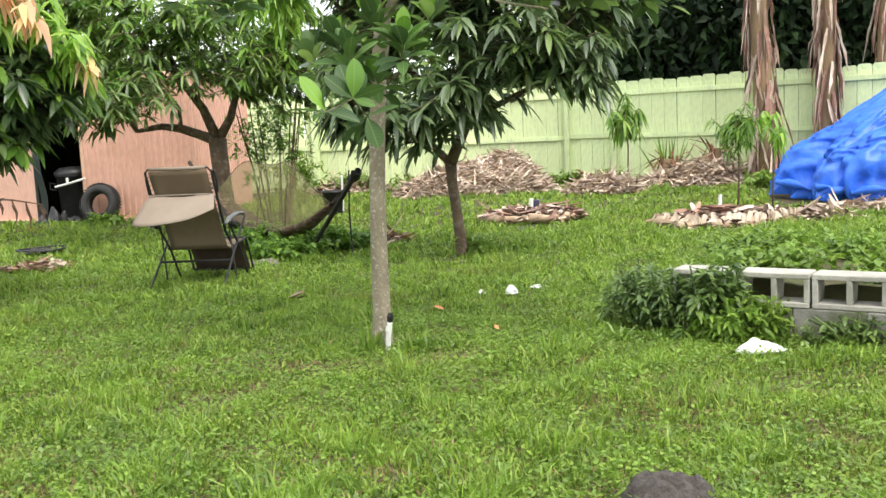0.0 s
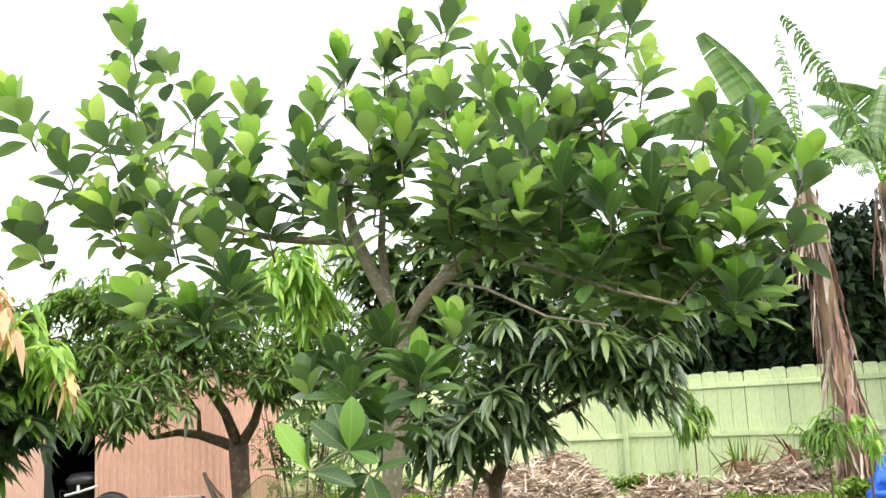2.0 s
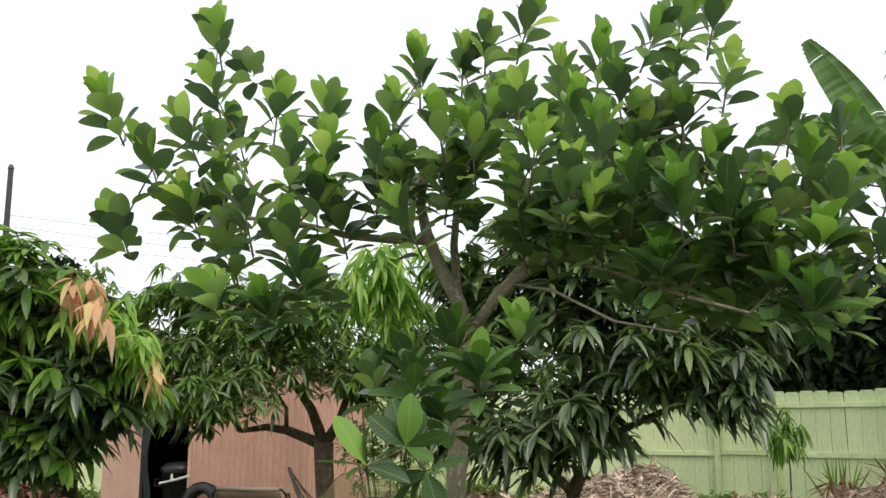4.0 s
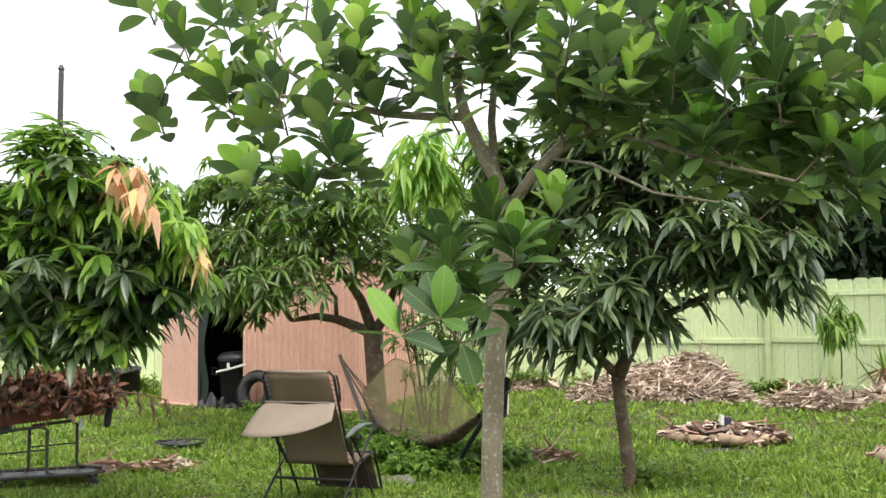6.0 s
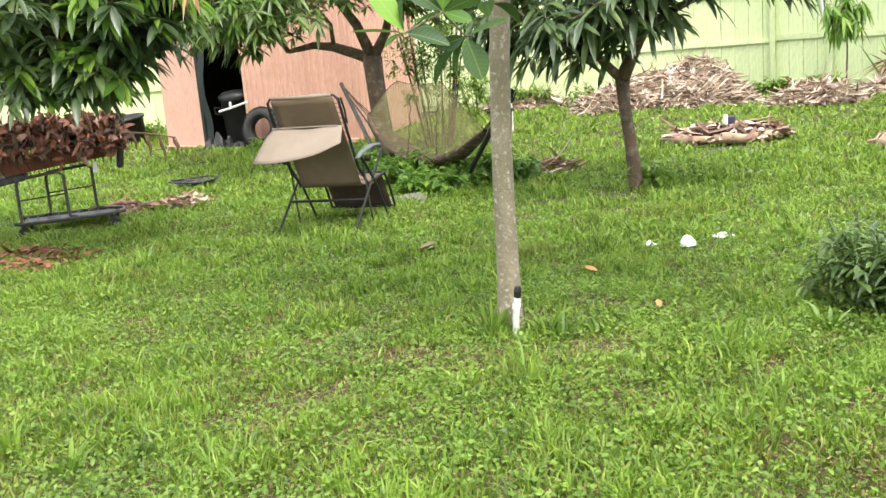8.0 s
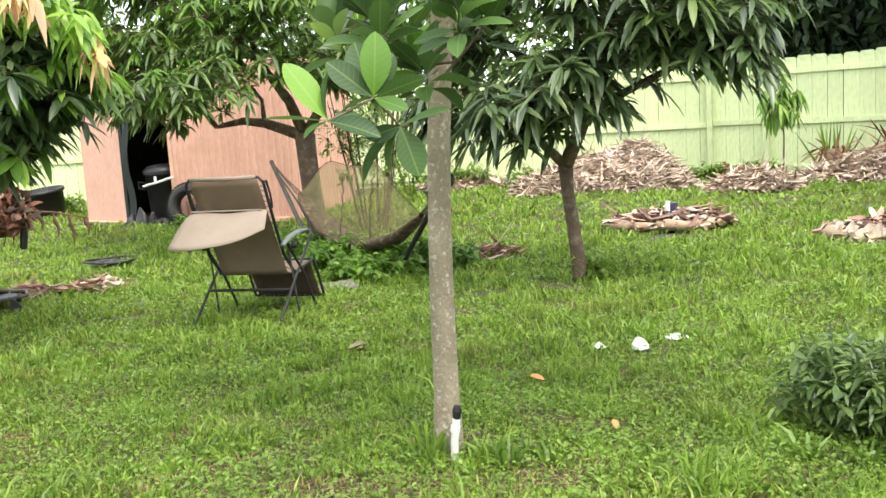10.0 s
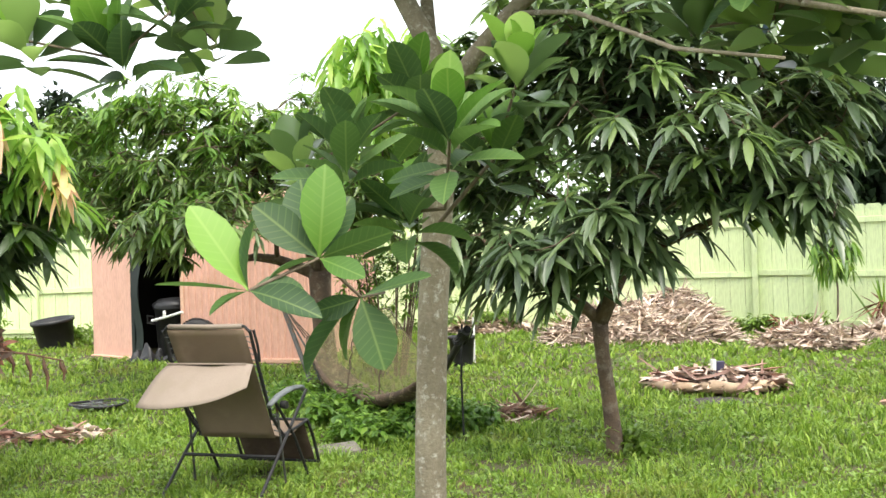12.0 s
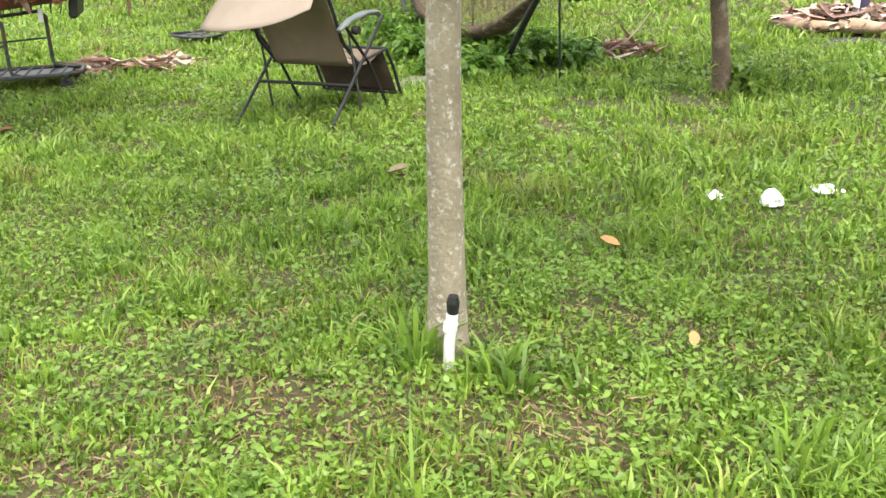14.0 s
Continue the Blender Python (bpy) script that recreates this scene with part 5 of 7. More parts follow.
    top = [(-0.67, 5.60, 2.76), (-0.57, 5.70, 2.67), (-0.64, 5.80, 3.02), (-0.47, 5.60, 3.14), (-0.32, 6.00, 3.34), (-0.36, 5.50, 2.84), (-0.21, 5.50, 2.76), (-0.33, 5.60, 2.61), (-0.51, 5.50, 2.42), (-0.74, 5.90, 2.67), (-0.15, 5.80, 3.0), (0.0, 5.50, 2.93),
           (-0.20, 6.00, 3.44), (0.02, 5.80, 3.43), (0.62, 5.80, 3.34), (0.79, 6.00, 3.49), (0.89, 5.70, 3.36), (0.37, 5.90, 3.28)]
    right = [(0.19, 5.90, 3.18), (0.07, 5.30, 2.64), (0.26, 5.60, 2.90), (0.45, 5.80, 3.08), (0.35, 5.40, 2.71), (0.21, 5.20, 2.46), (-0.02, 5.50, 2.53), (0.57, 5.90, 2.92), (0.76, 6.00, 2.98), (0.98, 6.00, 3.18), (0.73, 6.10, 3.24), (0.47, 5.30, 2.47), (0.34, 5.40, 2.36), (0.65, 5.20, 2.38), (0.85, 5.30, 2.37), (0.86, 5.90, 2.74)]
    outer = [(0.56, 5.20, 2.14), (1.24, 5.90, 2.93), (1.26, 5.70, 2.63), (1.49, 6.00, 2.87), (1.07, 5.50, 2.41), (1.33, 5.50, 2.46), (1.19, 5.30, 2.24), (0.96, 5.40, 2.25), (1.12, 5.20, 1.97), (1.01, 5.30, 2.08), (0.91, 5.97, 2.13), (0.78, 5.60, 2.23), (-0.01, 5.60, 2.37), (1.60, 5.70, 2.55), (1.50, 5.60, 2.25), (0.66, 5.70, 2.10), (0.86, 5.80, 2.16), (0.48, 5.85, 2.12)]
    low = [(-0.13, 5.00, 1.72), (-0.425, 5.20, 1.70), (-0.30, 5.50, 1.90), (-0.52, 5.60, 1.80), (-0.08, 5.40, 1.72), (0.00, 5.26, 1.90), (-0.30, 5.30, 1.58), (-0.65, 5.50, 1.72)]
    feet = [Vector(f) for f, _ in SHOOTS]
    br = Branching([stem[2:]] + limbs + [[(-0.345, 5.85, 1.42), (-0.36, 5.55, 1.40), (-0.35, 5.25, 1.38)], [(-0.33, 5.84, 1.55), (-0.25, 5.5, 1.56), (-0.18, 5.2, 1.58)], [(-1.10, 5.75, 2.50), (-1.02, 5.35, 2.25)]], 0.05)
    fixed = len(br.p)
    main = left + top + right + outer + low
    br.grow([tuple(f) for f in feet], r)
    made = len(br.tips)
    br.grow(main, r)
    chief_n = len(br.tips)
    # shaded inner whorls between the shoots and the limbs
    extra = []
    for group, hub, k in ((left[::2], (-1.15, 5.75, 2.5), 1), (top, (-0.3, 5.9, 2.7), 1), (right, (0.4, 5.85, 2.55), 2), (outer, (0.8, 5.75, 2.35), 2)):
        for q in group:
            for _ in range(k):
                extra.append(np.array(q) + (np.array(hub) - np.array(q)) * r.uniform(0.15, 0.6) + r.normal(size=3) * (0.10, 0.16, 0.08) + (0, 0.12, -0.06))
    for q in in_blob(r, 26, (0.55, 5.95, 2.55), (0.95, 0.6, 0.42), 0.3, 2.15):
        extra.append(q)
    for q in in_blob(r, 6, (1.15, 5.45, 2.12), (0.4, 0.3, 0.2), 0.2, 1.85):
        extra.append(q)
    br.grow(extra, r)
    part("branchwork", br.twigs(Geo(), 0.0035, 0.42, 0.011, 6, fixed), "bark_twig", t, "", True)["kind"] = "stuff"
    tips, axes = np.array(br.tips), np.array(br.axes)
    # four leaf shapes, laid out along +x with the upper side +z
    prof = ((0, .05), (.07, .10), (.20, .46), (.36, .82), (.54, 1.0), (.71, .95), (.85, .72), (.95, .38), (1, .04))
    shapes = {}
    for mat_name in ("leaf_dark_one", "leaf_young_one"):
        for k in range(4):
            v, q = leaf_arrays([[0, 0, 0]], [[1, 0, 0]], [[0, 0, 1]], 1.0, 0.215 + 0.018 * k, prof, 0.10 + 0.06 * k, (0.06, 0.14, 0.22, 0.32)[k])
            me = array_mesh("leaf", v, q, smooth=True)
            me.materials.append(M[mat_name])
            shapes[mat_name, k] = me
    rest = {"leaf_dark": [], "leaf_young": []}
    order = {int(i): n for n, i in enumerate(np.argsort(tips[:, 1] + 0.4 * tips[:, 2]))}
    base_loc = Vector((-0.37, 5.86, 0.0))
    singles = 0
    shoots = Geo()

    def single(P, D, U, L, wide, young, k):
        Yv = U.cross(D).normalized()
        ob = new("leaf", shapes["leaf_young_one" if young else "leaf_dark_one", k])
        ob.parent = t
        ob.matrix_basis = Matrix.Translation(P - base_loc) @ Matrix((D, Yv, D.cross(Yv))).transposed().to_4x4() @ Matrix.Diagonal((L, L * wide, L, 1))

    for foot, leaves in SHOOTS:
        # the pale young colour here also stands in for light on the blade
        for x, y, z, wide, young in leaves:
            D = Vector((x, y, z)) - Vector(foot)
            L = D.length * 1.04
            D.normalize()
            U = Vector((0.15, -0.9 if young else -0.55, 0.6 if young else 0.85)) + Vector(r.normal(size=3) * (0.15 if young else 0.5))
            single(Vector(foot), D, U, L, wide * (0.90 if young else 0.98), young == 1, int(r.integers(0, 3)))
            singles += 1
    for i in range(made, len(tips)):
        T, A = Vector(tips[i]), Vector(axes[i]).normalized()
        chief, is_low = i < chief_n, tips[i][2] < 2.0 and tips[i][0] < 0.1
        out = Vector((tips[i][0] + 0.3, tips[i][1] - 5.86, 0))
        A = (A * 0.22 + out * 0.16 + Vector((0, 0, 1.1 if chief else 0.7)) + Vector(r.normal(size=3) * 0.12)).normalized()
        n = int(r.integers(16, 20)) if chief else int(r.integers(9, 13))
        size = 0.150 if is_low else 0.165 if chief else 0.150
        yaw0 = r.uniform(0, 6.28)
        if chief and T.z > 2.3:
            shoots.tube([T - A * 0.17, T - A * 0.04, T + A * 0.08], [0.0055, 0.0045, 0.003], 6)
        for k in range(n):
            u = k / (n - 1)                         # 0 at the young tip, 1 at the old base
            side = Matrix.Rotation(yaw0 + 2.4 * k + r.uniform(-0.3, 0.3), 3, A) @ A.orthogonal().normalized()
            up = (1.36 - 0.92 * u if chief and T.z > 2.3 else 1.34 - 1.10 * u) + r.normal(0, 0.14)
            D = (A * math.sin(up) + side * math.cos(up)).normalized()
            if u > 0.7:
                D = (D + Vector((0, 0, -0.6 * r.uniform()))).normalized()
            L = size * (0.66 + 0.46 * math.sin(math.pi * min(1, 0.22 + 0.62 * u))) * r.uniform(0.86, 1.14)
            U = (A * math.cos(up) - side * math.sin(up)).normalized() + Vector(r.normal(size=3) * 0.18)
            P = T - A * ((0.24 * u - 0.09) if chief and T.z > 2.3 else 0.10 * u - 0.02) + D * 0.012
            young = u < (0.40 if tips[i][2] > 2.5 else 0.28) and r.uniform() < ((0.85 if chief else 0.2) if tips[i][2] > 1.8 else 0.5)
            if order[i] < 36 and singles < 300:
                single(P, D, U, L, 1.0, young, int(r.integers(4)))
                singles += 1
            else:
                rest["leaf_young" if young else "leaf_dark"].append((P, D, U, L))
    part("shoot", shoots, "bark_twig", t, "thin upright shoots", True)["kind"] = "stuff"
    for key, items in rest.items():
        P, D, U = (np.array([it[k] for it in items]) for k in range(3))
        L = np.array([it[3] for it in items])
        v, q = leaf_arrays(P, D, U, L, L * r.uniform(0.215, 0.285, len(L)), prof, 0.19, r.uniform(0.0, 0.26, len(L)))
        ob = part("young_foliage" if "young" in key else "crown", array_mesh("crown", v, q, smooth=True), key, t, "light green young leaves" if "young" in key else "dark green glossy leaves")
        ob["kind"] = "stuff"


build_fruit_tree()


# ---- mango trees ----
def mango_tree(name, at, trunk, trunk_r, limbs, limb_r, blobs, label, seed, leaf=0.235, wid=0.027, count=12, mat_name="mango", light=0.25, flush=(), bright=(), bark="bark", droop=0.32, curl=0.3, top=0.04, light_mat="mango_light"):
    """blobs: (centre, radii, tips). Leaves stand in whorls at the ends of the twigs."""
    r = np.random.default_rng(seed)
    t = thing(name, label, "tree", at, "mango trees in the yard" if name == "mango_tree" else "")
    part("trunk", Geo().tube(trunk, trunk_r, 16), bark, t, "", True)
    for l, q in zip(limbs, limb_r):
        part("limb", Geo().tube(l, q, 11), bark, t, "", True)
    br = Branching([trunk] + limbs, 0.06)
    fixed = len(br.p)
    targets = []
    for c, rad, n in blobs:
        targets += in_blob(r, n, c, rad, 0.35)
    br.grow(targets, r)
    part("branchwork", br.twigs(Geo(), 0.0045, 0.45, top, 5, fixed), bark, t, "", True)["kind"] = "stuff"
    tips, axes = np.array(br.tips), np.array(br.axes)
    radial = tips - np.array([np.mean([c[0] for c, _, _ in blobs]), np.mean([c[1] for c, _, _ in blobs]), tips[:, 2].min()])
    axes = unit(unit(radial) * (1, 1, 0.2) * 0.75 + axes * 0.25 + np.array([0, 0, 0.75]))
    # pale leaves rise in share with height: fresh growth, plus top light as colour
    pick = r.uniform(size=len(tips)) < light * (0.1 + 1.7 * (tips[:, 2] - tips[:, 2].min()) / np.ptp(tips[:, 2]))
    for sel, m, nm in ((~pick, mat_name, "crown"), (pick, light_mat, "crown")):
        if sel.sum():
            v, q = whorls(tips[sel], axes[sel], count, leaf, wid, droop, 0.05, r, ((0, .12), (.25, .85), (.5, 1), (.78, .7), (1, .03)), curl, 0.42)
            ob = part(nm, array_mesh(nm, v, q, smooth=True), m, t, "long drooping dark green leaves" if m == mat_name else "lighter green fresh leaves, also standing in for top light")
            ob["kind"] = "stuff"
    if bright:
        pts = [q for c, rad, n in bright for q in in_blob(r, n, c, rad, 0.1)]
        v, q = whorls(np.array(pts), np.tile([0, 0, 1.0], (len(pts), 1)), 8, leaf * 0.85, wid * 0.95, 1.0, 0.16, r, curl=0.7)
        part("young_foliage", array_mesh("young_foliage", v, q, smooth=True), "leaf_young", t, "bright green drooping new leaves")["kind"] = "stuff"
    if len(flush):
        v, q = whorls(np.array(flush), np.tile([0, 0, 1.0], (len(flush), 1)), 10, leaf * 0.74, wid * 1.0, 1.5, 0.14, r, curl=0.8)
        ob = part("young_flush", array_mesh("young_flush", v, q, smooth=True), "flush", t, "hanging salmon and yellow new leaves")
        ob["kind"] = "stuff"
    return t


mango_tree("mango_tree", (0.17, 9.95, gh(0.17, 9.95)),
           [(0.18, 9.95, -0.02), (0.17, 9.95, 0.08), (0.14, 9.94, 0.4), (0.10, 9.92, 0.75), (0.09, 9.9, 0.98)], [0.085, 0.064, 0.055, 0.052, 0.060],
           [[(0.09, 9.9, 0.97), (0.22, 9.85, 1.25), (0.38, 9.8, 1.6), (0.48, 9.75, 2.0), (0.55, 9.7, 2.4)], [(0.08, 9.9, 0.98), (-0.05, 9.85, 1.12), (-0.22, 9.7, 1.32), (-0.4, 9.5, 1.5)],
            [(0.30, 9.83, 1.4), (0.62, 9.6, 1.55), (0.95, 9.4, 1.7), (1.25, 9.2, 1.8)], [(0.22, 9.87, 1.3), (-0.15, 10.05, 1.8), (-0.75, 10.1, 2.4), (-1.4, 10.05, 3.0)]],
           [[0.062, 0.055, 0.046, 0.035, 0.02], [0.045, 0.038, 0.03, 0.02], [0.036, 0.03, 0.024, 0.016], [0.04, 0.034, 0.026, 0.014]],
           [((-0.25, 10.0, 2.8), (0.8, 0.6, 0.5), 90), ((-0.85, 10.0, 2.85), (0.45, 0.5, 0.45), 40), ((0.0, 10.0, 3.3), (0.9, 0.6, 0.4), 55), ((0.1, 10.0, 3.05), (0.7, 0.5, 0.35), 40), ((-0.7, 9.9, 2.1), (0.6, 0.5, 0.62), 70), ((0.5, 9.6, 3.0), (1.0, 0.7, 0.45), 90), ((1.6, 9.6, 2.5), (0.6, 0.7, 0.5), 60), ((1.25, 9.8, 2.85), (0.55, 0.5, 0.35), 42), ((0.75, 9.4, 2.15), (1.0, 0.85, 0.82), 125), ((-0.30, 9.4, 1.42), (0.62, 0.6, 0.38), 55), ((-0.92, 9.6, 1.50), (0.40, 0.45, 0.36), 34), ((1.30, 9.2, 1.92), (0.5, 0.6, 0.42), 45), ((0.2, 9.7, 2.6), (0.95, 0.8, 0.6), 80), ((0.15, 9.35, 1.65), (0.75, 0.55, 0.42), 55)],
           "mango tree with a short brown trunk and dense drooping dark leaves", 41, 0.235, 0.027, 10, light=0.26, droop=0.28, curl=0.42, light_mat="mango_mid",
           bright=(((-1.55, 10.0, 2.95), (0.52, 0.45, 0.66), 62), ((-0.95, 10.1, 3.15), (0.4, 0.35, 0.3), 16)))

mango_tree("mango_tree", (-2.93, 13.05, gh(-2.93, 13.05)),
           [(-2.93, 13.05, 0.0), (-2.95, 13.05, 0.2), (-2.99, 13.05, 0.7), (-3.03, 13.1, 1.1), (-3.05, 13.15, 1.33)], [0.16, 0.125, 0.115, 0.118, 0.125],
           [[(-3.05, 13.15, 1.31), (-3.25, 13.1, 1.40), (-3.5, 13.05, 1.50), (-3.75, 13.0, 1.54), (-4.05, 12.9, 1.49)], [(-3.05, 13.15, 1.33), (-3.2, 13.1, 1.75), (-3.45, 13.0, 2.15), (-3.55, 12.9, 2.5)],
            [(-3.02, 13.15, 1.35), (-2.85, 13.15, 1.62), (-2.72, 13.05, 1.95), (-2.55, 12.9, 2.3)], [(-3.5, 13.03, 1.52), (-3.5, 13.0, 1.78), (-3.66, 12.95, 1.95)]],
           [[0.075, 0.066, 0.058, 0.045, 0.026], [0.075, 0.06, 0.045, 0.028], [0.07, 0.055, 0.042, 0.028], [0.03, 0.024, 0.016]],
           [((-4.0, 12.5, 2.5), (1.35, 1.2, 0.95), 300), ((-4.05, 11.8, 1.92), (0.92, 0.7, 0.5), 110), ((-2.5, 12.8, 2.28), (0.9, 0.95, 0.62), 160), ((-5.0, 12.4, 1.98), (0.7, 0.8, 0.62), 100), ((-5.4, 12.6, 2.4), (0.8, 0.7, 0.7), 80), ((-3.1, 12.5, 2.9), (1.0, 0.8, 0.5), 110), ((-1.9, 12.9, 2.85), (0.7, 0.7, 0.55), 75), ((-4.5, 12.4, 3.18), (1.2, 0.8, 0.42), 105), ((-5.6, 12.5, 3.0), (0.7, 0.6, 0.35), 45), ((-2.6, 12.8, 3.3), (0.8, 0.6, 0.35), 30), ((-1.85, 12.7, 2.1), (0.6, 0.6, 0.65), 80)],
           "spreading mango tree with forked brown trunk beside the pink shed", 42, 0.18, 0.020, 11, mat_name="mango_mid", light=0.5, droop=0.42, curl=0.4)

mango_tree("mango_tree", (-4.9, 7.6, gh(-4.9, 7.6)),
           [(-4.9, 7.55, 0.0), (-4.88, 7.55, 0.3), (-4.8, 7.56, 0.8), (-4.72, 7.6, 1.15)], [0.13, 0.10, 0.09, 0.085],
           [[(-4.72, 7.6, 1.12), (-4.4, 7.7, 1.4), (-4.0, 7.8, 1.7), (-3.6, 7.8, 1.95)], [(-4.72, 7.6, 1.15), (-4.75, 7.8, 1.6), (-4.6, 8.0, 2.1)], [(-4.6, 7.64, 1.25), (-4.1, 7.5, 1.32), (-3.6, 7.45, 1.4)]],
           [[0.06, 0.05, 0.04, 0.025], [0.06, 0.045, 0.03], [0.045, 0.035, 0.02]],
           # the leaf mass at x -6.7 is invented, added to shade the left side
           [((-3.85, 7.7, 1.95), (1.05, 0.9, 0.72), 230), ((-4.2, 8.0, 2.2), (1.2, 0.9, 0.5), 170), ((-4.9, 7.9, 2.15), (1.0, 1.0, 0.75), 150), ((-3.75, 7.6, 1.42), (0.85, 0.7, 0.3), 60), ((-3.3, 7.6, 1.56), (0.5, 0.5, 0.28), 46), ((-3.48, 7.55, 1.38), (0.42, 0.4, 0.18), 40), ((-5.6, 8.4, 2.4), (0.9, 0.9, 0.7), 90), ((-6.7, 8.2, 2.85), (1.3, 1.3, 1.12), 190), ((-3.05, 7.6, 1.95), (0.46, 0.5, 0.5), 75), ((-3.5, 7.5, 2.45), (0.7, 0.6, 0.25), 50), ((-3.8, 7.4, 2.74), (0.5, 0.4, 0.2), 26)],
           "mango tree with dense leaves and salmon coloured new shoots", 43, 0.195, 0.028, 11, light=0.72, droop=0.22, curl=0.34,
           bright=(((-2.78, 7.5, 2.10), (0.16, 0.2, 0.2), 5), ((-3.0, 7.35, 2.36), (0.4, 0.3, 0.2), 7), ((-3.7, 7.4, 2.38), (0.8, 0.5, 0.25), 9), ((-2.66, 7.4, 2.16), (0.10, 0.2, 0.14), 4)),
           flush=((-2.60, 7.45, 2.02), (-2.63, 7.45, 2.05), (-2.94, 7.15, 2.36), (-3.1, 7.2, 2.52), (-2.90, 7.2, 2.40), (-3.05, 7.35, 2.58), (-2.86, 7.25, 2.30), (-3.2, 7.4, 2.62), (-3.3, 7.5, 2.58), (-3.55, 7.5, 2.52), (-3.9, 7.6, 2.68), (-3.75, 7.4, 2.55)))


# ---- saplings, shrub, weeds ----
def sapling(x, y, h, spread, n, label, seed, mat_name="mango_light", leaf=0.21, droop=1.2):
    r = np.random.default_rng(seed)
    z = gh(x, y)
    t = thing("sapling", label, "sapling", (x, y, z), "young saplings")
    part("stem", Geo().tube([(x, y, z - 0.02), (x + 0.02, y, z + h * 0.4), (x, y, z + h * 0.8)], [0.015, 0.012, 0.007], 8), "bark", t, "", True)
    br = Branching([[(x, y, z), (x + 0.02, y, z + h * 0.4), (x, y, z + h * 0.8)]])
    br.grow(in_blob(r, n, (x, y, z + h * 0.76), (spread, spread, h * 0.27), 0.1), r)
    part("branchwork", br.twigs(Geo(), 0.003, 0.4, 0.01, 5, 3), "bark", t)["kind"] = "stuff"
    v, q = whorls(np.array(br.tips), np.array(br.axes), 8, leaf, leaf * 0.11, droop, 0.1, r, curl=0.6)
    part("foliage", array_mesh("foliage", v, q, smooth=True), mat_name, t)["kind"] = "stuff"


sapling(3.15, 16.6, 1.72, 0.50, 44, "young mango sapling with pale drooping leaves by the fence", 51)
sapling(3.80, 12.5, 1.62, 0.55, 60, "young sapling standing in a ring of dry stems", 52, "mango_light", 0.16, 0.6)
sapling(4.28, 12.6, 1.55, 0.24, 7, "young sapling with bright yellow green shoots", 53, "leaf_young", 0.2)


def shrub(name, x, y, rx, ry, h, stems, tips, leaf, wid, mat_name, label, category, seed, count=7, droop=0.3):
    r = np.random.default_rng(seed)
    z = gh(x, y)
    t = thing(name, label, category, (x, y, z), "weed clumps" if name == "weed_clump" else "")
    g = Geo()
    limbs = []
    for k in range(stems):
        a = r.uniform(0, 6.28)
        e = (x + rx * 0.6 * math.cos(a), y + ry * 0.6 * math.sin(a), z + h * r.uniform(0.7, 1.0))
        b = (x + rx * 0.2 * math.cos(a), y + ry * 0.2 * math.sin(a), z)
        limbs.append([b, tuple((np.array(b) + np.array(e)) / 2 + r.normal(size=3) * 0.03), e])
        g.tube(limbs[-1], [0.014, 0.010, 0.005], 6)
    part("stalk_tangle", g, mat_name if name == "weed_clump" else "bark", t)["kind"] = "stuff"
    br = Branching(limbs)
    br.grow(in_blob(r, tips, (x, y, z + h * 0.6), (rx, ry, h * 0.5), 0.2, z + 0.05), r)
    part("branchwork", br.twigs(Geo(), 0.0025, 0.4, 0.008, 4, 3 * stems), mat_name if name == "weed_clump" else "bark", t)["kind"] = "stuff"
    v, q = whorls(np.array(br.tips), np.array(br.axes), count, leaf, wid, droop, 0.12, r, ((0, .1), (.35, 1), (.7, .8), (1, .05)), 0.3, 0.8)
    part("foliage", array_mesh("foliage", v, q, smooth=True), mat_name, t)["kind"] = "stuff"
    return t


shrub("shrub", -2.45, 13.9, 0.85, 0.5, 2.2, 14, 230, 0.09, 0.016, "mango_light", "thin shrub of bare stems with small leaves behind the hammock", "shrub", 61)
shrub("weed_clump", 1.42, 6.10, 0.55, 0.4, 0.42, 18, 520, 0.075, 0.013, "mango_mid", "dense clump of leafy weeds at the block bed", "weeds", 62, 7, 0.5)
shrub("weed_clump", 1.72, 5.60, 0.46, 0.24, 0.30, 12, 280, 0.07, 0.012, "weed", "leafy weeds growing over the concrete blocks", "weeds", 63, 7, 0.6)
shrub("weed_clump", 1.60, 5.66, 0.26, 0.22, 0.50, 10, 190, 0.08, 0.020, "mango_mid", "taller broad leaved weeds hiding the end of the blocks", "weeds", 71, 7, 0.5)
for k, (x, y, rx, ry, h) in enumerate(((-1.55, 10.9, 0.65, 0.5, 0.36), (-2.2, 11.1, 0.65, 0.55, 0.36), (-1.1, 10.9, 0.45, 0.35, 0.28), (-2.75, 11.8, 0.6, 0.5, 0.38), (-1.75, 10.4, 0.6, 0.35, 0.28))):
    shrub("weed_clump", x, y, rx, ry, h, 9, 170, 0.085, 0.020, "mango_light", "low leafy weeds growing under the hammock", "weeds", 64 + k, 7, 0.4)
shrub("weed_clump", 2.30, 5.32, 0.5, 0.12, 0.22, 8, 130, 0.05, 0.012, "mango_mid", "thin weeds creeping up the concrete blocks", "weeds", 72)
shrub("weed_clump", 0.30, 9.95, 0.25, 0.2, 0.26, 6, 40, 0.08, 0.02, "weed", "leafy weeds round the foot of the mango trunk", "weeds", 70)
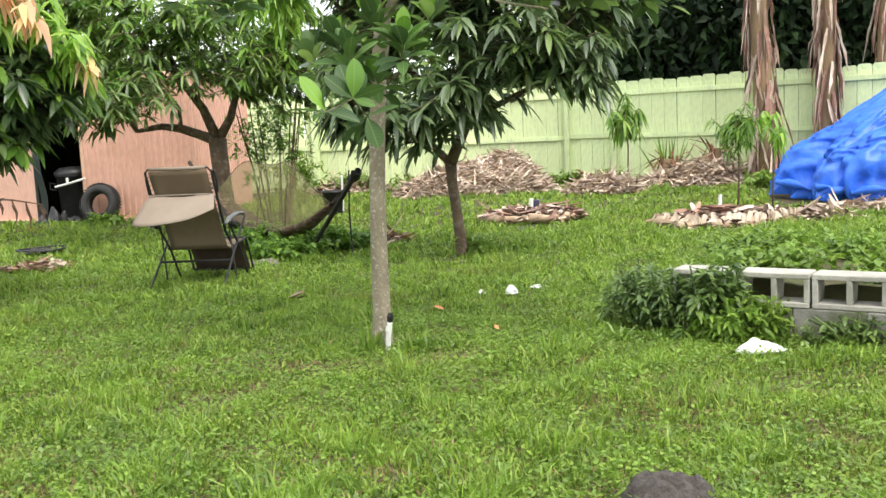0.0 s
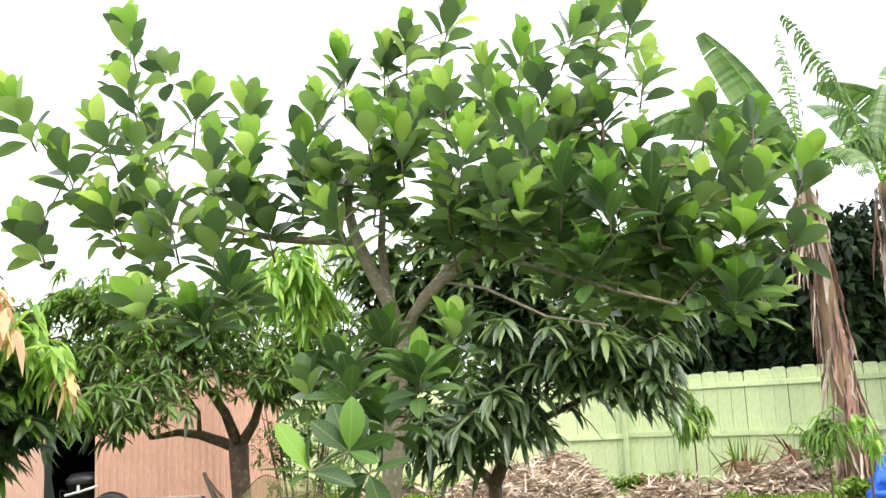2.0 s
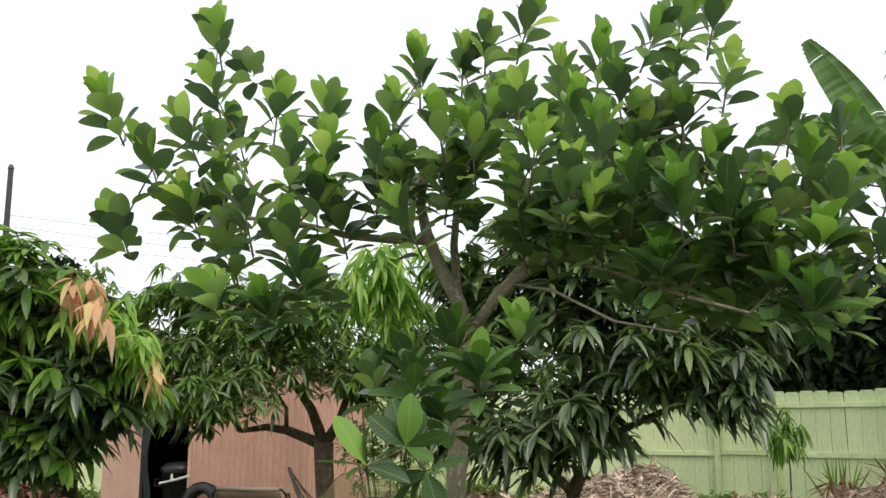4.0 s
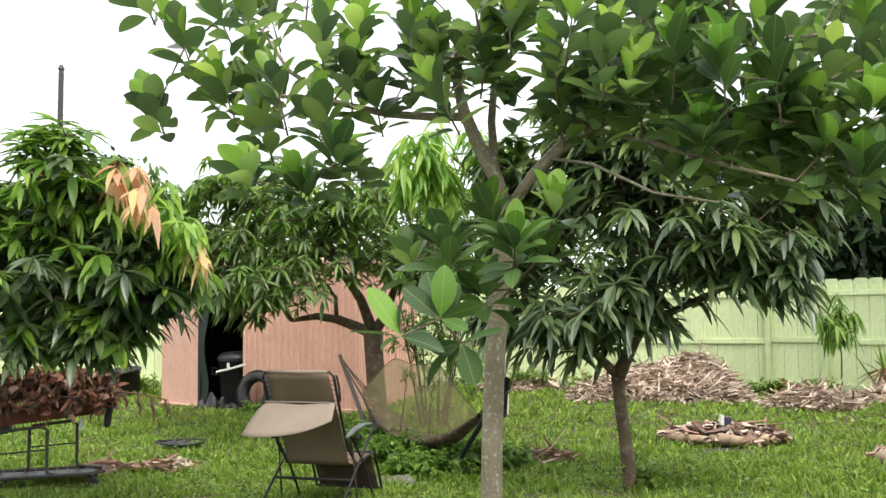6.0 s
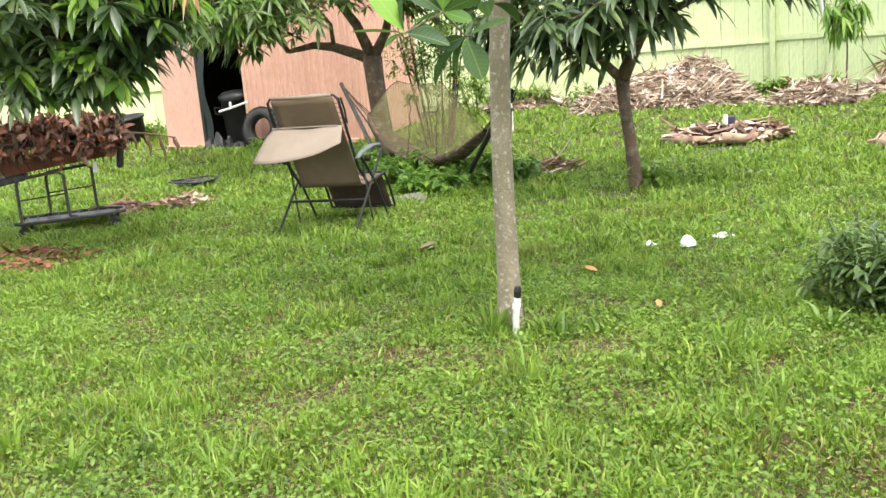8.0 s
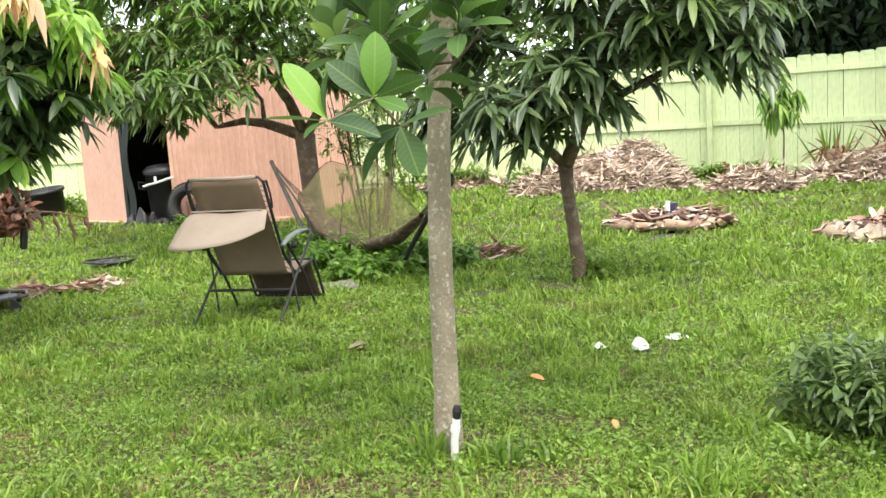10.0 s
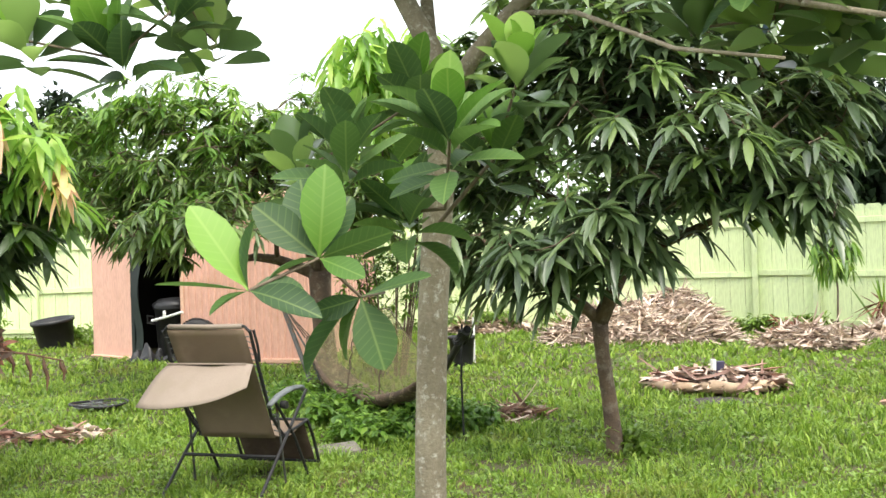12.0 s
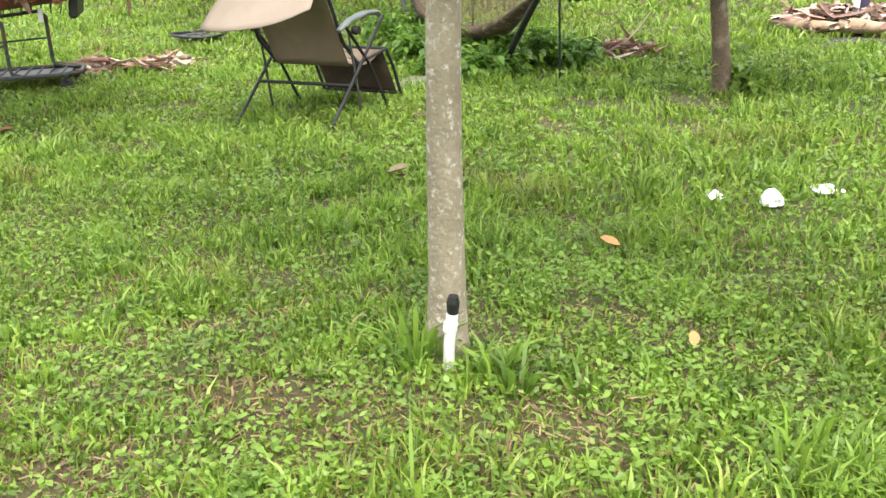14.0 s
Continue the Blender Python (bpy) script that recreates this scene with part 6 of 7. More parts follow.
for k, (x, y, rx, ry, h) in enumerate(((-5.2, 14.72, 0.6, 0.2, 0.22), (2.3, 17.9, 0.6, 0.3, 0.3), (3.0, 17.7, 0.5, 0.3, 0.35), (5.2, 15.6, 0.6, 0.4, 0.3), (-1.9, 18.9, 0.9, 0.4, 0.5), (-8.9, 17.6, 0.8, 0.35, 0.4), (-11.0, 17.9, 1.1, 0.5, 0.6),
                                         (-0.5, 18.7, 0.8, 0.3, 0.4), (-2.7, 18.3, 0.6, 0.5, 0.9))):
    shrub("weed_clump", x, y, rx, ry, h, 6, 70, 0.10, 0.022, "weed", "green weeds growing along the foot of the fence" if y > 17.3 else "green weeds beside the shed wall" if x < -3 else "green weeds beside the blue tarp", "weeds", 75 + k)
for k, (x, y, rx, ry) in enumerate(((2.1, 6.3, 0.6, 0.4), (2.8, 5.8, 0.6, 0.4), (2.9, 6.7, 0.8, 0.5), (3.5, 5.6, 0.6, 0.5), (3.7, 6.4, 0.6, 0.5), (2.4, 7.1, 0.7, 0.4))):
    tt = shrub("weed_clump", x, y, rx, ry, 0.20, 6, 150, 0.065, 0.018, "weed", "sprawling green vine leaves filling the raised bed", "weeds", 90 + k)
    tt.location.z += 0.30
solo("tall_weed", array_mesh("tall_weed", *leaf_arrays(np.array([[4.0 + 0.1 * math.sin(k), 17.2, 0.1] for k in range(14)]), np.random.default_rng(3).normal(0, 0.16, (14, 3)) + np.array([0, 0, 1]), np.tile([0, -1, 0.2], (14, 1)), 1.0, 0.018, ((0, 1), (.4, 1), (.8, .6), (1, .05)), 0.2, 0.05)),
     "mango_light", "tall thin grass weeds in front of the fence", "weeds", kind="stuff")


def stump(x, y, r, h, seed):
    rr = np.random.default_rng(seed)
    z = gh(x, y)
    t = thing("banana_stump", "dead brown banana stump with shredded leaf base", "stump", (x, y, z), "banana stumps")
    part("core", Geo().lathe(pose(x, y, z - 0.03), [(r * 1.1, 0), (r, h * 0.4), (r * 0.8, h), (0, h * 0.95)], 12), "banana_trunk", t, "", True)
    n = 40
    a = rr.uniform(0, 6.28, n)
    P = np.stack([x + r * np.cos(a), y + r * np.sin(a), z + h * rr.uniform(0.5, 1.1, n)], 1)
    D = np.stack([0.3 * np.cos(a), 0.3 * np.sin(a), rr.uniform(-1.2, 0.5, n)], 1)
    v, q = leaf_arrays(P, D, np.stack([np.cos(a), np.sin(a), 0 * a + 0.3], 1), h * 0.7, 0.025, ((0, .6), (.5, 1), (1, .2)), 0.3, 0.2)
    part("shredded_sheath", array_mesh("shredded_sheath", v, q), "dry_red", t)["kind"] = "stuff"


stump(3.95, 17.0, 0.14, 0.5, 1)
stump(4.75, 16.9, 0.12, 0.65, 2)
stump(2.55, 17.0, 0.13, 0.28, 3)


# ---- bananas ----
def banana(x, y, h, lean, r0, leaves, dry, label, seed):
    """leaves: (heading, rise, length, bend, torn, roll) in degrees and metres."""
    r = np.random.default_rng(seed)
    z = gh(x, y)
    t = thing("banana_plant", label, "banana plant", (x, y, z), "banana plants along the fence")
    pts = [(x + lean * (k / 6) ** 1.5 + 0.03 * math.sin(k * 0.9 + seed), y, z + h * k / 6 - 0.03) for k in range(7)]
    part("stem", Geo().tube(pts, [r0 * 1.15, r0, r0 * 0.95, r0 * 0.9, r0 * 0.8, r0 * 0.7, r0 * 0.5], 14), "banana_trunk", t, "", True)
    top = Vector(pts[-1])
    for head, rise, L, bend, torn, roll in leaves:
        a = radians(head)
        out = Vector((math.cos(a), math.sin(a), 0))
        side = Vector((-math.sin(a), math.cos(a), 0))
        along = out * math.cos(radians(rise - bend * 0.3)) + Vector((0, 0, math.sin(radians(rise - bend * 0.3))))
        side = Matrix.Rotation(radians(roll), 3, along) @ side
        ns = 44
        mid, q = [top.copy()], top.copy()
        for i in range(ns):
            e = radians(rise - bend * ((i + 0.5) / ns) ** 1.4)
            q = q + (out * math.cos(e) + Vector((0, 0, math.sin(e)))) * (L / ns)
            mid.append(q.copy())
        part("leaf_rib", Geo().tube(mid[::4], [0.03 * (1 - 0.085 * k) for k in range(len(mid[::4]))], 6), "leaf_young", t)
        g = Geo()
        for sg in (-1, 1):
            hang, cut = r.uniform(0.1, 0.5), 1.0
            for i in range(int(ns * 0.14), ns):
                s = i / ns
                wd = 0.36 * math.sin(math.pi * min(1, 0.1 + 0.88 * s)) ** 0.55
                if torn and r.uniform() < 0.08:
                    continue
                if torn:
                    hang, cut = r.uniform(0.8, 3.2), r.uniform(0.6, 0.95)
                elif r.uniform() < 0.10:
                    hang, cut = r.uniform(0.0, 0.9), 0.8
                else:
                    cut = 1.0
                a0, a1 = mid[i], mid[i].lerp(mid[i + 1], cut)
                d = (mid[i + 1] - mid[i]).normalized()
                up = side.cross(d) * -1
                rows = []
                for m in (0.0, 0.35, 0.7, 1.0):
                    w_ = wd * m * (r.uniform(0.85, 1.1) if torn and m == 1.0 else 1.0)
                    flat = 1 / math.sqrt(1 + (hang * m) ** 2)
                    o = side * sg * w_ * flat + d * w_ * 0.25 * flat + Vector((0, 0, -1)) * (hang * w_ * m * flat) + up * (0.10 * math.sin(math.pi * m) * wd)
                    rows += [a0 + o, a1 + o * (0.9 if torn else 1.0)]
                g.add(rows, [(0, 1, 3, 2), (2, 3, 5, 4), (4, 5, 7, 6)])
        part("leaf_blade", g, "banana_leaf", t, "torn green banana leaf" if torn else "")
    a = r.uniform(0, 6.28, dry)
    u = r.uniform(0.05, 0.98, dry)
    P = np.stack([x + lean * u ** 1.5 + r0 * np.cos(a), y + r0 * np.sin(a), z + h * u], 1)
    D = np.stack([0.06 * np.cos(a), 0.06 * np.sin(a), -np.ones(dry)], 1) + r.normal(0, 0.11, (dry, 3))
    v, q = leaf_arrays(P, D, np.stack([np.cos(a), np.sin(a), 0 * a], 1), r.uniform(0.3, 1.15, dry), r.uniform(0.012, 0.045, dry), ((0, .5), (.2, 1), (.4, .6), (.6, 1), (.8, .5), (1, .2)), 0.6, r.normal(0, 0.06, dry))
    cut = len(q) * 3 // 5
    part("dry_skirt", array_mesh("dry_skirt", v, q[:cut]), "dry", t, "hanging dry brown leaves")["kind"] = "stuff"
    part("dry_skirt", array_mesh("dry_skirt", v, q[cut:]), "dry_pink", t, "hanging reddish brown leaf sheaths")["kind"] = "stuff"


banana(5.40, 16.05, 4.75, -0.33, 0.17, ((165, 60, 2.7, 70, False, 40), (205, 38, 2.3, 75, False, -30), (178, 72, 2.9, 22, False, 75), (190, 62, 3.0, 105, False, 35), (95, 87, 2.6, 10, True, 0), (-70, 40, 1.7, 120, False, 0), (15, 50, 2.5, 100, True, 0), (95, 55, 2.4, 90, False, 0)), 190, "tall banana plant with a skirt of hanging dry leaves", 3)
banana(6.45, 16.25, 4.7, -0.05, 0.155, ((176, 76, 3.2, 20, True, 60), (-20, 60, 2.6, 80, False, 20), (100, 70, 2.8, 60, False, 0), (-80, 35, 1.8, 110, False, 0), (30, 78, 2.8, 40, False, 60)), 150, "banana plant with shaggy dry leaves by the fence", 5)
banana(7.7, 16.9, 4.9, 0.1, 0.15, ((170, 68, 2.8, 60, False, 50), (-30, 60, 2.6, 80, True, 0), (100, 75, 2.8, 60, False, 0), (-100, 50, 2.2, 110, False, 0), (30, 70, 2.8, 60, False, 30)), 110, "tall banana plant behind the blue tarp", 8)


# ---- woods and far trees ----
def leaf_mass(name, blobs, n, size, mat_name, label, category, seed, trunks=(), kind=""):
    r = np.random.default_rng(seed)
    c0 = blobs[0][0]
    t = thing(name, label, category, (c0[0], c0[1], gh(c0[0], c0[1])), kind=kind)
    for k, (x, y, h, rad) in enumerate(trunks):
        part("trunk", Geo().tube([(x, y, -0.1), (x + 0.1, y, h * 0.5), (x - 0.1, y + 0.1, h)], [rad, rad * 0.8, rad * 0.4], 8), "bark", t, "", True)
    tot = sum(b[1][0] * b[1][2] for b in blobs)
    P = []
    for c, rad in [b[:2] for b in blobs]:
        P += in_blob(r, int(n * rad[0] * rad[2] / tot), c, rad, 0.55, 0.1)
    P = np.array(P)
    D = unit(r.normal(size=P.shape) + np.array([0, -0.2, -0.5]))
    U = unit(r.normal(size=P.shape) + np.array([0, -0.4, 0.8]))
    L = size * r.uniform(0.6, 1.3, len(P))
    v, q = leaf_arrays(P, D, U, L, L * 0.24, ((0, .15), (.4, 1), (1, .05)), 0.2, 0.2)
    part("crown", array_mesh("crown", v, q), mat_name, t)["kind"] = "stuff"
    return t


# these trees are dark by leaf colour, which carries their inner shade
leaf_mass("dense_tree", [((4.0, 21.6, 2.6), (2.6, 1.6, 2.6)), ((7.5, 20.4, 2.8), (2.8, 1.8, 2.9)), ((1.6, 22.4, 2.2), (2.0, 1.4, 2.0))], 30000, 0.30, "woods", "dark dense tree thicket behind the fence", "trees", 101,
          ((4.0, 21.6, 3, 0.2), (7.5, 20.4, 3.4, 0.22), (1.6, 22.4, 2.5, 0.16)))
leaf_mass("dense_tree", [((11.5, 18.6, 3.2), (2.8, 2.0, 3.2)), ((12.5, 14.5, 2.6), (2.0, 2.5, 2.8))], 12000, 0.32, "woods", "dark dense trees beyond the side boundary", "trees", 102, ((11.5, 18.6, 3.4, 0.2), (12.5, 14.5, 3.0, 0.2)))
leaf_mass("far_tree", [((-26, 40, 5.2), (3.2, 2.2, 4.6))], 2500, 0.5, "far_leaf", "distant dark tree beyond the fence", "tree", 103, ((-26, 40, 5, 0.3),))
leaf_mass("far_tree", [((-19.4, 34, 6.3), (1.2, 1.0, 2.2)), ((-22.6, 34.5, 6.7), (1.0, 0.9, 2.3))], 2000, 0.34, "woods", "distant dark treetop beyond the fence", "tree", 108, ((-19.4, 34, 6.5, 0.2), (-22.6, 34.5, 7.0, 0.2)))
leaf_mass("far_tree", [((-21.5, 40, 5.4), (1.5, 1.5, 4.4))], 1500, 0.45, "far_leaf", "distant slim tree beyond the fence", "tree", 104, ((-21.5, 40, 5, 0.25),))
leaf_mass("far_tree", [((-12.5, 24.5, 3.0), (2.5, 1.4, 2.7)), ((-9.0, 24.8, 3.0), (2.4, 1.2, 2.6))], 5000, 0.28, "far_leaf", "leafy trees showing over the boundary fence", "trees", 105, ((-12.5, 24.5, 2.5, 0.2), (-9, 24.8, 2.4, 0.2)))
leaf_mass("far_tree", [((-17.0, 23.0, 2.8), (3.0, 1.5, 2.8)), ((-21.0, 20.5, 3.0), (2.5, 1.8, 3.0))], 5000, 0.3, "far_leaf", "leafy trees beyond the side fence", "trees", 106, ((-17, 23, 2.8, 0.2), (-21, 20.5, 3, 0.2)))
leaf_mass("far_tree", [((-5.5, 24.5, 3.0), (2.6, 1.3, 2.8)), ((-1.5, 24.5, 2.8), (2.4, 1.2, 2.5))], 5000, 0.26, "far_leaf", "leafy trees behind the fence", "trees", 107, ((-5.5, 24.5, 2.5, 0.2), (-1.5, 24.5, 2.2, 0.2)))


def build_pole():
    p = thing("utility_pole", "grey utility pole with thin wires beyond the yard", "pole", (-19.0, 30.0, 0.2))
    part("shaft", Geo().tube([(-19.0, 30.0, 0.0), (-19.0, 30.0, 5.0), (-19.0, 30.0, 10.2)], [0.13, 0.115, 0.09], 12), "frame_grey", p)
    part("cap", Geo().tube([(-19.0, 30.0, 10.2), (-19.0, 30.0, 10.35)], [0.12, 0.05], 12), "frame_grey", p)
    for k in range(3):
        part("wire", Geo().tube([Vector((-19, 30, 8.6 - 0.4 * k)).lerp(Vector((22, 52, 9.0 - 0.4 * k)), s / 12) - Vector((0, 0, 4 * (s / 12) * (1 - s / 12))) for s in range(13)], 0.007, 4), "frame", p)


build_pole()


# ---- pipe at the trunk ----
def build_riser():
    p = thing("irrigation_riser", "white plastic irrigation riser with a black cap by the trunk", "pipe", (-0.335, 5.76, 0))
    part("pipe", Geo().tube([(-0.345, 5.755, -0.03), (-0.34, 5.75, 0.08), (-0.325, 5.745, 0.185)], 0.0165, 12), "pvc", p)
    part("collar", Geo().tube([(-0.336, 5.749, 0.125), (-0.331, 5.747, 0.15)], 0.0205, 12), "pvc", p)
    part("nozzle", Geo().tube([(-0.325, 5.745, 0.182), (-0.322, 5.744, 0.215), (-0.320, 5.743, 0.235)], [0.0165, 0.019, 0.014], 12), "black_plastic", p)


build_riser()


# ---- lawn ----
def bare(x, y):
    """How bare the soil lies: 0 thick grass, 1 open soil."""
    v = 0.5 + 0.5 * np.sin(3.9 * x + 1.9 * np.sin(2.7 * y)) * np.sin(4.6 * y + 1.6 * np.sin(3.3 * x + 1))
    near = 0.8 * np.exp(-((x + 0.35) ** 2 / 0.2 + (y - 5.35) ** 2 / 0.06)) + 0.45 * np.exp(-((x - 1.0) ** 2 / 0.12 + (y - 4.3) ** 2 / 0.06)) + 0.7 * np.exp(-((x + 1.1) ** 2 / 0.06 + (y - 5.0) ** 2 / 0.04)) + 0.6 * np.exp(-((x - 0.2) ** 2 / 0.4 + (y - 9.6) ** 2 / 0.1)) + 0.6 * np.exp(-((x + 0.95) ** 2 / 0.05 + (y - 5.55) ** 2 / 0.03)) + 0.6 * np.exp(-((x + 2.3) ** 2 / 0.1 + (y - 5.9) ** 2 / 0.06)) + 0.6 * np.exp(-((x + 1.6) ** 2 / 0.1 + (y - 3.6) ** 2 / 0.03))
    return np.clip(np.clip((v - 0.86) * 5, 0, 0.65) + 0.7 * near, 0, 0.82)


def keep_clear(x, y):
    """Where no grass grows: under the shed, the heaps and the bed."""
    k = np.ones(len(x), bool)
    for cx, cy, rx, ry in ((0.5, 17.2, 1.25, 0.75), (1.2, 17.5, 0.75, 0.5), (1.2, 13.2, 0.55, 0.4), (3.45, 11.9, 0.7, 0.45), (4.6, 16.5, 0.8, 0.45), (6.6, 14.1, 1.9, 1.45), (0.78, 3.32, 0.13, 0.11), (1.15, 12.45, 0.25, 0.2)):
        k &= ((x - cx) / rx) ** 2 + ((y - cy) / ry) ** 2 > 1
    k &= ~((x > -7.5) & (x < -3.6) & (y > 15.1 - 0.15 * (x + 5.7)))
    k &= ~((x > 1.5) & (x < 4.1) & (y > 6.0 - 0.65 * (x - 1.5)) & (y < 8.0 - 0.65 * (x - 2.6)) & (y < 6.0 + 1.5 * (x - 1.5)))
    k &= y < np.where(x > 2.4, 18.45 - 0.52 * (x - 2.45), np.minimum(19.3 - 0.28 * x, 19.9 + 0.12 * (x + 2.7)))
    return k


def spread(r, y0, y1, per_m2):
    half0, half1 = 0.60 * y0 + 0.9, 0.60 * y1 + 0.9
    n = int((y1 - y0) * (half0 + half1) * per_m2)
    y = r.uniform(y0, y1, n)
    x = r.uniform(-1, 1, n) * (0.60 * y + 0.9) - 0.10 * y
    edge = np.clip((0.60 * y + 0.9 - np.abs(x + 0.10 * y)) / 1.2, 0.12, 1) * np.clip((y - 2.5) / 0.8, 0.12, 1)
    ok = keep_clear(x, y) & (r.uniform(size=n) > bare(x, y)) & (r.uniform(size=n) < edge)
    return x[ok], y[ok]


def blades(r, x, y, h, w, heading=None):
    n = len(x)
    clump = 0.75 + 0.55 * np.sin(5.3 * x + 2 * np.sin(3.1 * y)) * np.sin(4.7 * y + 1.7 * np.sin(2.9 * x)) + r.uniform(-0.2, 0.3, n)
    H = h * np.clip(clump, 0.35, 1.5) * r.uniform(0.6, 1.35, n)
    a = r.uniform(0, 6.28, n)
    b = r.uniform(0, 6.28, n) if heading is None else heading
    lean = H * r.uniform(0.15, 1.0, n)
    P = np.stack([x, y, gz(x, y) - 0.004], 1)
    S = np.stack([np.cos(a), np.sin(a), 0 * a], 1) * (w * r.uniform(0.6, 1.4, n))[:, None]
    B = np.stack([np.cos(b), np.sin(b), 0 * b], 1) * lean[:, None]
    Z = np.array([0, 0, 1.0])
    mid = P + B * 0.35 + Z * (H * 0.62)[:, None]
    tip = P + B + Z * (H * r.uniform(0.75, 1.0, n))[:, None]
    V = np.stack([P - S, P + S, mid + S * 0.8, mid - S * 0.8, tip], 1)
    i = np.arange(n)[:, None] * 5
    return V.reshape(-1, 3), i + np.array([[0, 1, 2, 3]]), i + np.array([[3, 2, 4]])


def build_lawn():
    r = np.random.default_rng(77)
    for y0, y1, dens, h, w in ((2.6, 5.0, 4200, 0.048, 0.0042), (5.0, 7.0, 3700, 0.048, 0.0044), (7.0, 10.0, 1500, 0.062, 0.0062), (10.0, 14.0, 700, 0.085, 0.0105), (14.0, 24.0, 220, 0.085, 0.018)):
        x, y = spread(r, y0, y1, dens)
        v, q, t = blades(r, x, y, h, w)
        solo("lawn_grass", array_mesh("lawn_grass", v, q, t), "grass", "bright green uneven lawn grass mixed with weeds", "grass", kind="stuff")
    # clumps whose blades lean outwards
    for y0, y1, dens, k, h, w in ((2.6, 5.0, 170, 16, 0.068, 0.0038), (5.0, 7.5, 150, 15, 0.068, 0.0042), (7.5, 11.0, 60, 12, 0.075, 0.0068)):
        cx, cy = spread(r, y0, y1, dens)
        size = np.repeat(r.uniform(0.5, 1.35, len(cx)), k)
        a, q = r.uniform(0, 6.28, len(cx) * k), r.uniform(0, 1, len(cx) * k)
        v, qd, t = blades(r, np.repeat(cx, k) + 0.035 * q * size * np.cos(a), np.repeat(cy, k) + 0.035 * q * size * np.sin(a), h, w, a)
        solo("grass_clumps", array_mesh("grass_clumps", v, qd, t), "grass", "small spreading clumps of bright lawn grass", "grass", kind="stuff")
    for y0, y1, dens, s in ((2.6, 5.0, 5400, 0.0155), (5.0, 7.0, 4800, 0.0155), (7.0, 10.0, 1500, 0.020), (10.0, 16.0, 320, 0.032)):
        x, y = spread(r, y0, y1, dens)
        m = 0.6 * np.sin(1.9 * x + 1.5 * np.sin(1.1 * y)) * np.sin(2.3 * y + np.sin(1.6 * x)) + r.normal(0, 0.6, len(x)) > -0.1
        x, y = x[m], y[m]
        n = len(x)
        a = r.uniform(0, 6.28, n)
        P = np.stack([x, y, gz(x, y) + r.uniform(0.012, 0.06, n)], 1)
        D = np.stack([np.cos(a), np.sin(a), r.normal(0.15, 0.3, n)], 1)
        U = unit(np.array([0, 0, 1.0]) + r.normal(size=(n, 3)) * 0.4)
        L = s * r.uniform(0.7, 2.0, n)
        D = unit(D)
        S = unit(np.cross(D, U)) * (L * r.uniform(0.2, 0.4, n))[:, None]
        up = U * (L * 0.10)[:, None]
        mid = P + D * (L * 0.5)[:, None] + up
        v = np.stack([P, mid + S, P + D * L[:, None], mid - S], 1).reshape(-1, 3)
        t = (np.arange(n)[:, None, None] * 4 + np.array([[0, 1, 2], [0, 2, 3]])[None]).reshape(-1, 3)
        solo("lawn_weeds", array_mesh("lawn_weeds", v, None, t), "weed", "small round leaved weeds spread through the lawn", "weeds", kind="stuff")
    for y0, y1, dens, h, w in ((2.6, 5.0, 3000, 0.045, 0.0034), (5.0, 5.5, 1700, 0.045, 0.0034), (5.5, 9.0, 600, 0.05, 0.0045)):
        half = 0.6 * y1 + 0.9
        n = int((y1 - y0) * 2 * half * dens)
        x, y = r.uniform(-half, half, n), r.uniform(y0, y1, n)
        k = keep_clear(x, y) & (r.uniform(size=n) < 0.25 + 1.6 * bare(x, y))
        v, q, t = blades(r, x[k], y[k], h, w)
        solo("dry_thatch", array_mesh("dry_thatch", v, q, t), "thatch", "dry straw coloured thatch lying between the grass", "grass", kind="stuff")
    # flat straw and leaf bits on the soil
    n = 60000
    x, y = r.uniform(-4.2, 3.6, n), r.uniform(2.6, 7.2, n)
    k = keep_clear(x, y) & (np.abs(x + 0.10 * y) < 0.60 * y + 0.9) & (r.uniform(size=n) < 0.35 + bare(x, y))
    x, y = x[k], y[k]
    n = len(x)
    a, L, W = r.uniform(0, 6.28, n), r.uniform(0.006, 0.026, n), r.uniform(0.0012, 0.003, n)
    D, S = np.stack([np.cos(a), np.sin(a), r.normal(0, 0.12, n)], 1) * L[:, None], np.stack([-np.sin(a), np.cos(a), r.normal(0, 0.3, n)], 1) * W[:, None]
    P = np.stack([x, y, gz(x, y) + r.uniform(0.006, 0.022, n)], 1)
    v = np.stack([P - D - S, P + D - S, P + D + S, P - D + S], 1).reshape(-1, 3)
    solo("straw_litter", array_mesh("straw_litter", v, np.arange(4 * n).reshape(-1, 4)), "thatch", "dry straw and leaf bits lying on the soil", "litter", kind="stuff")
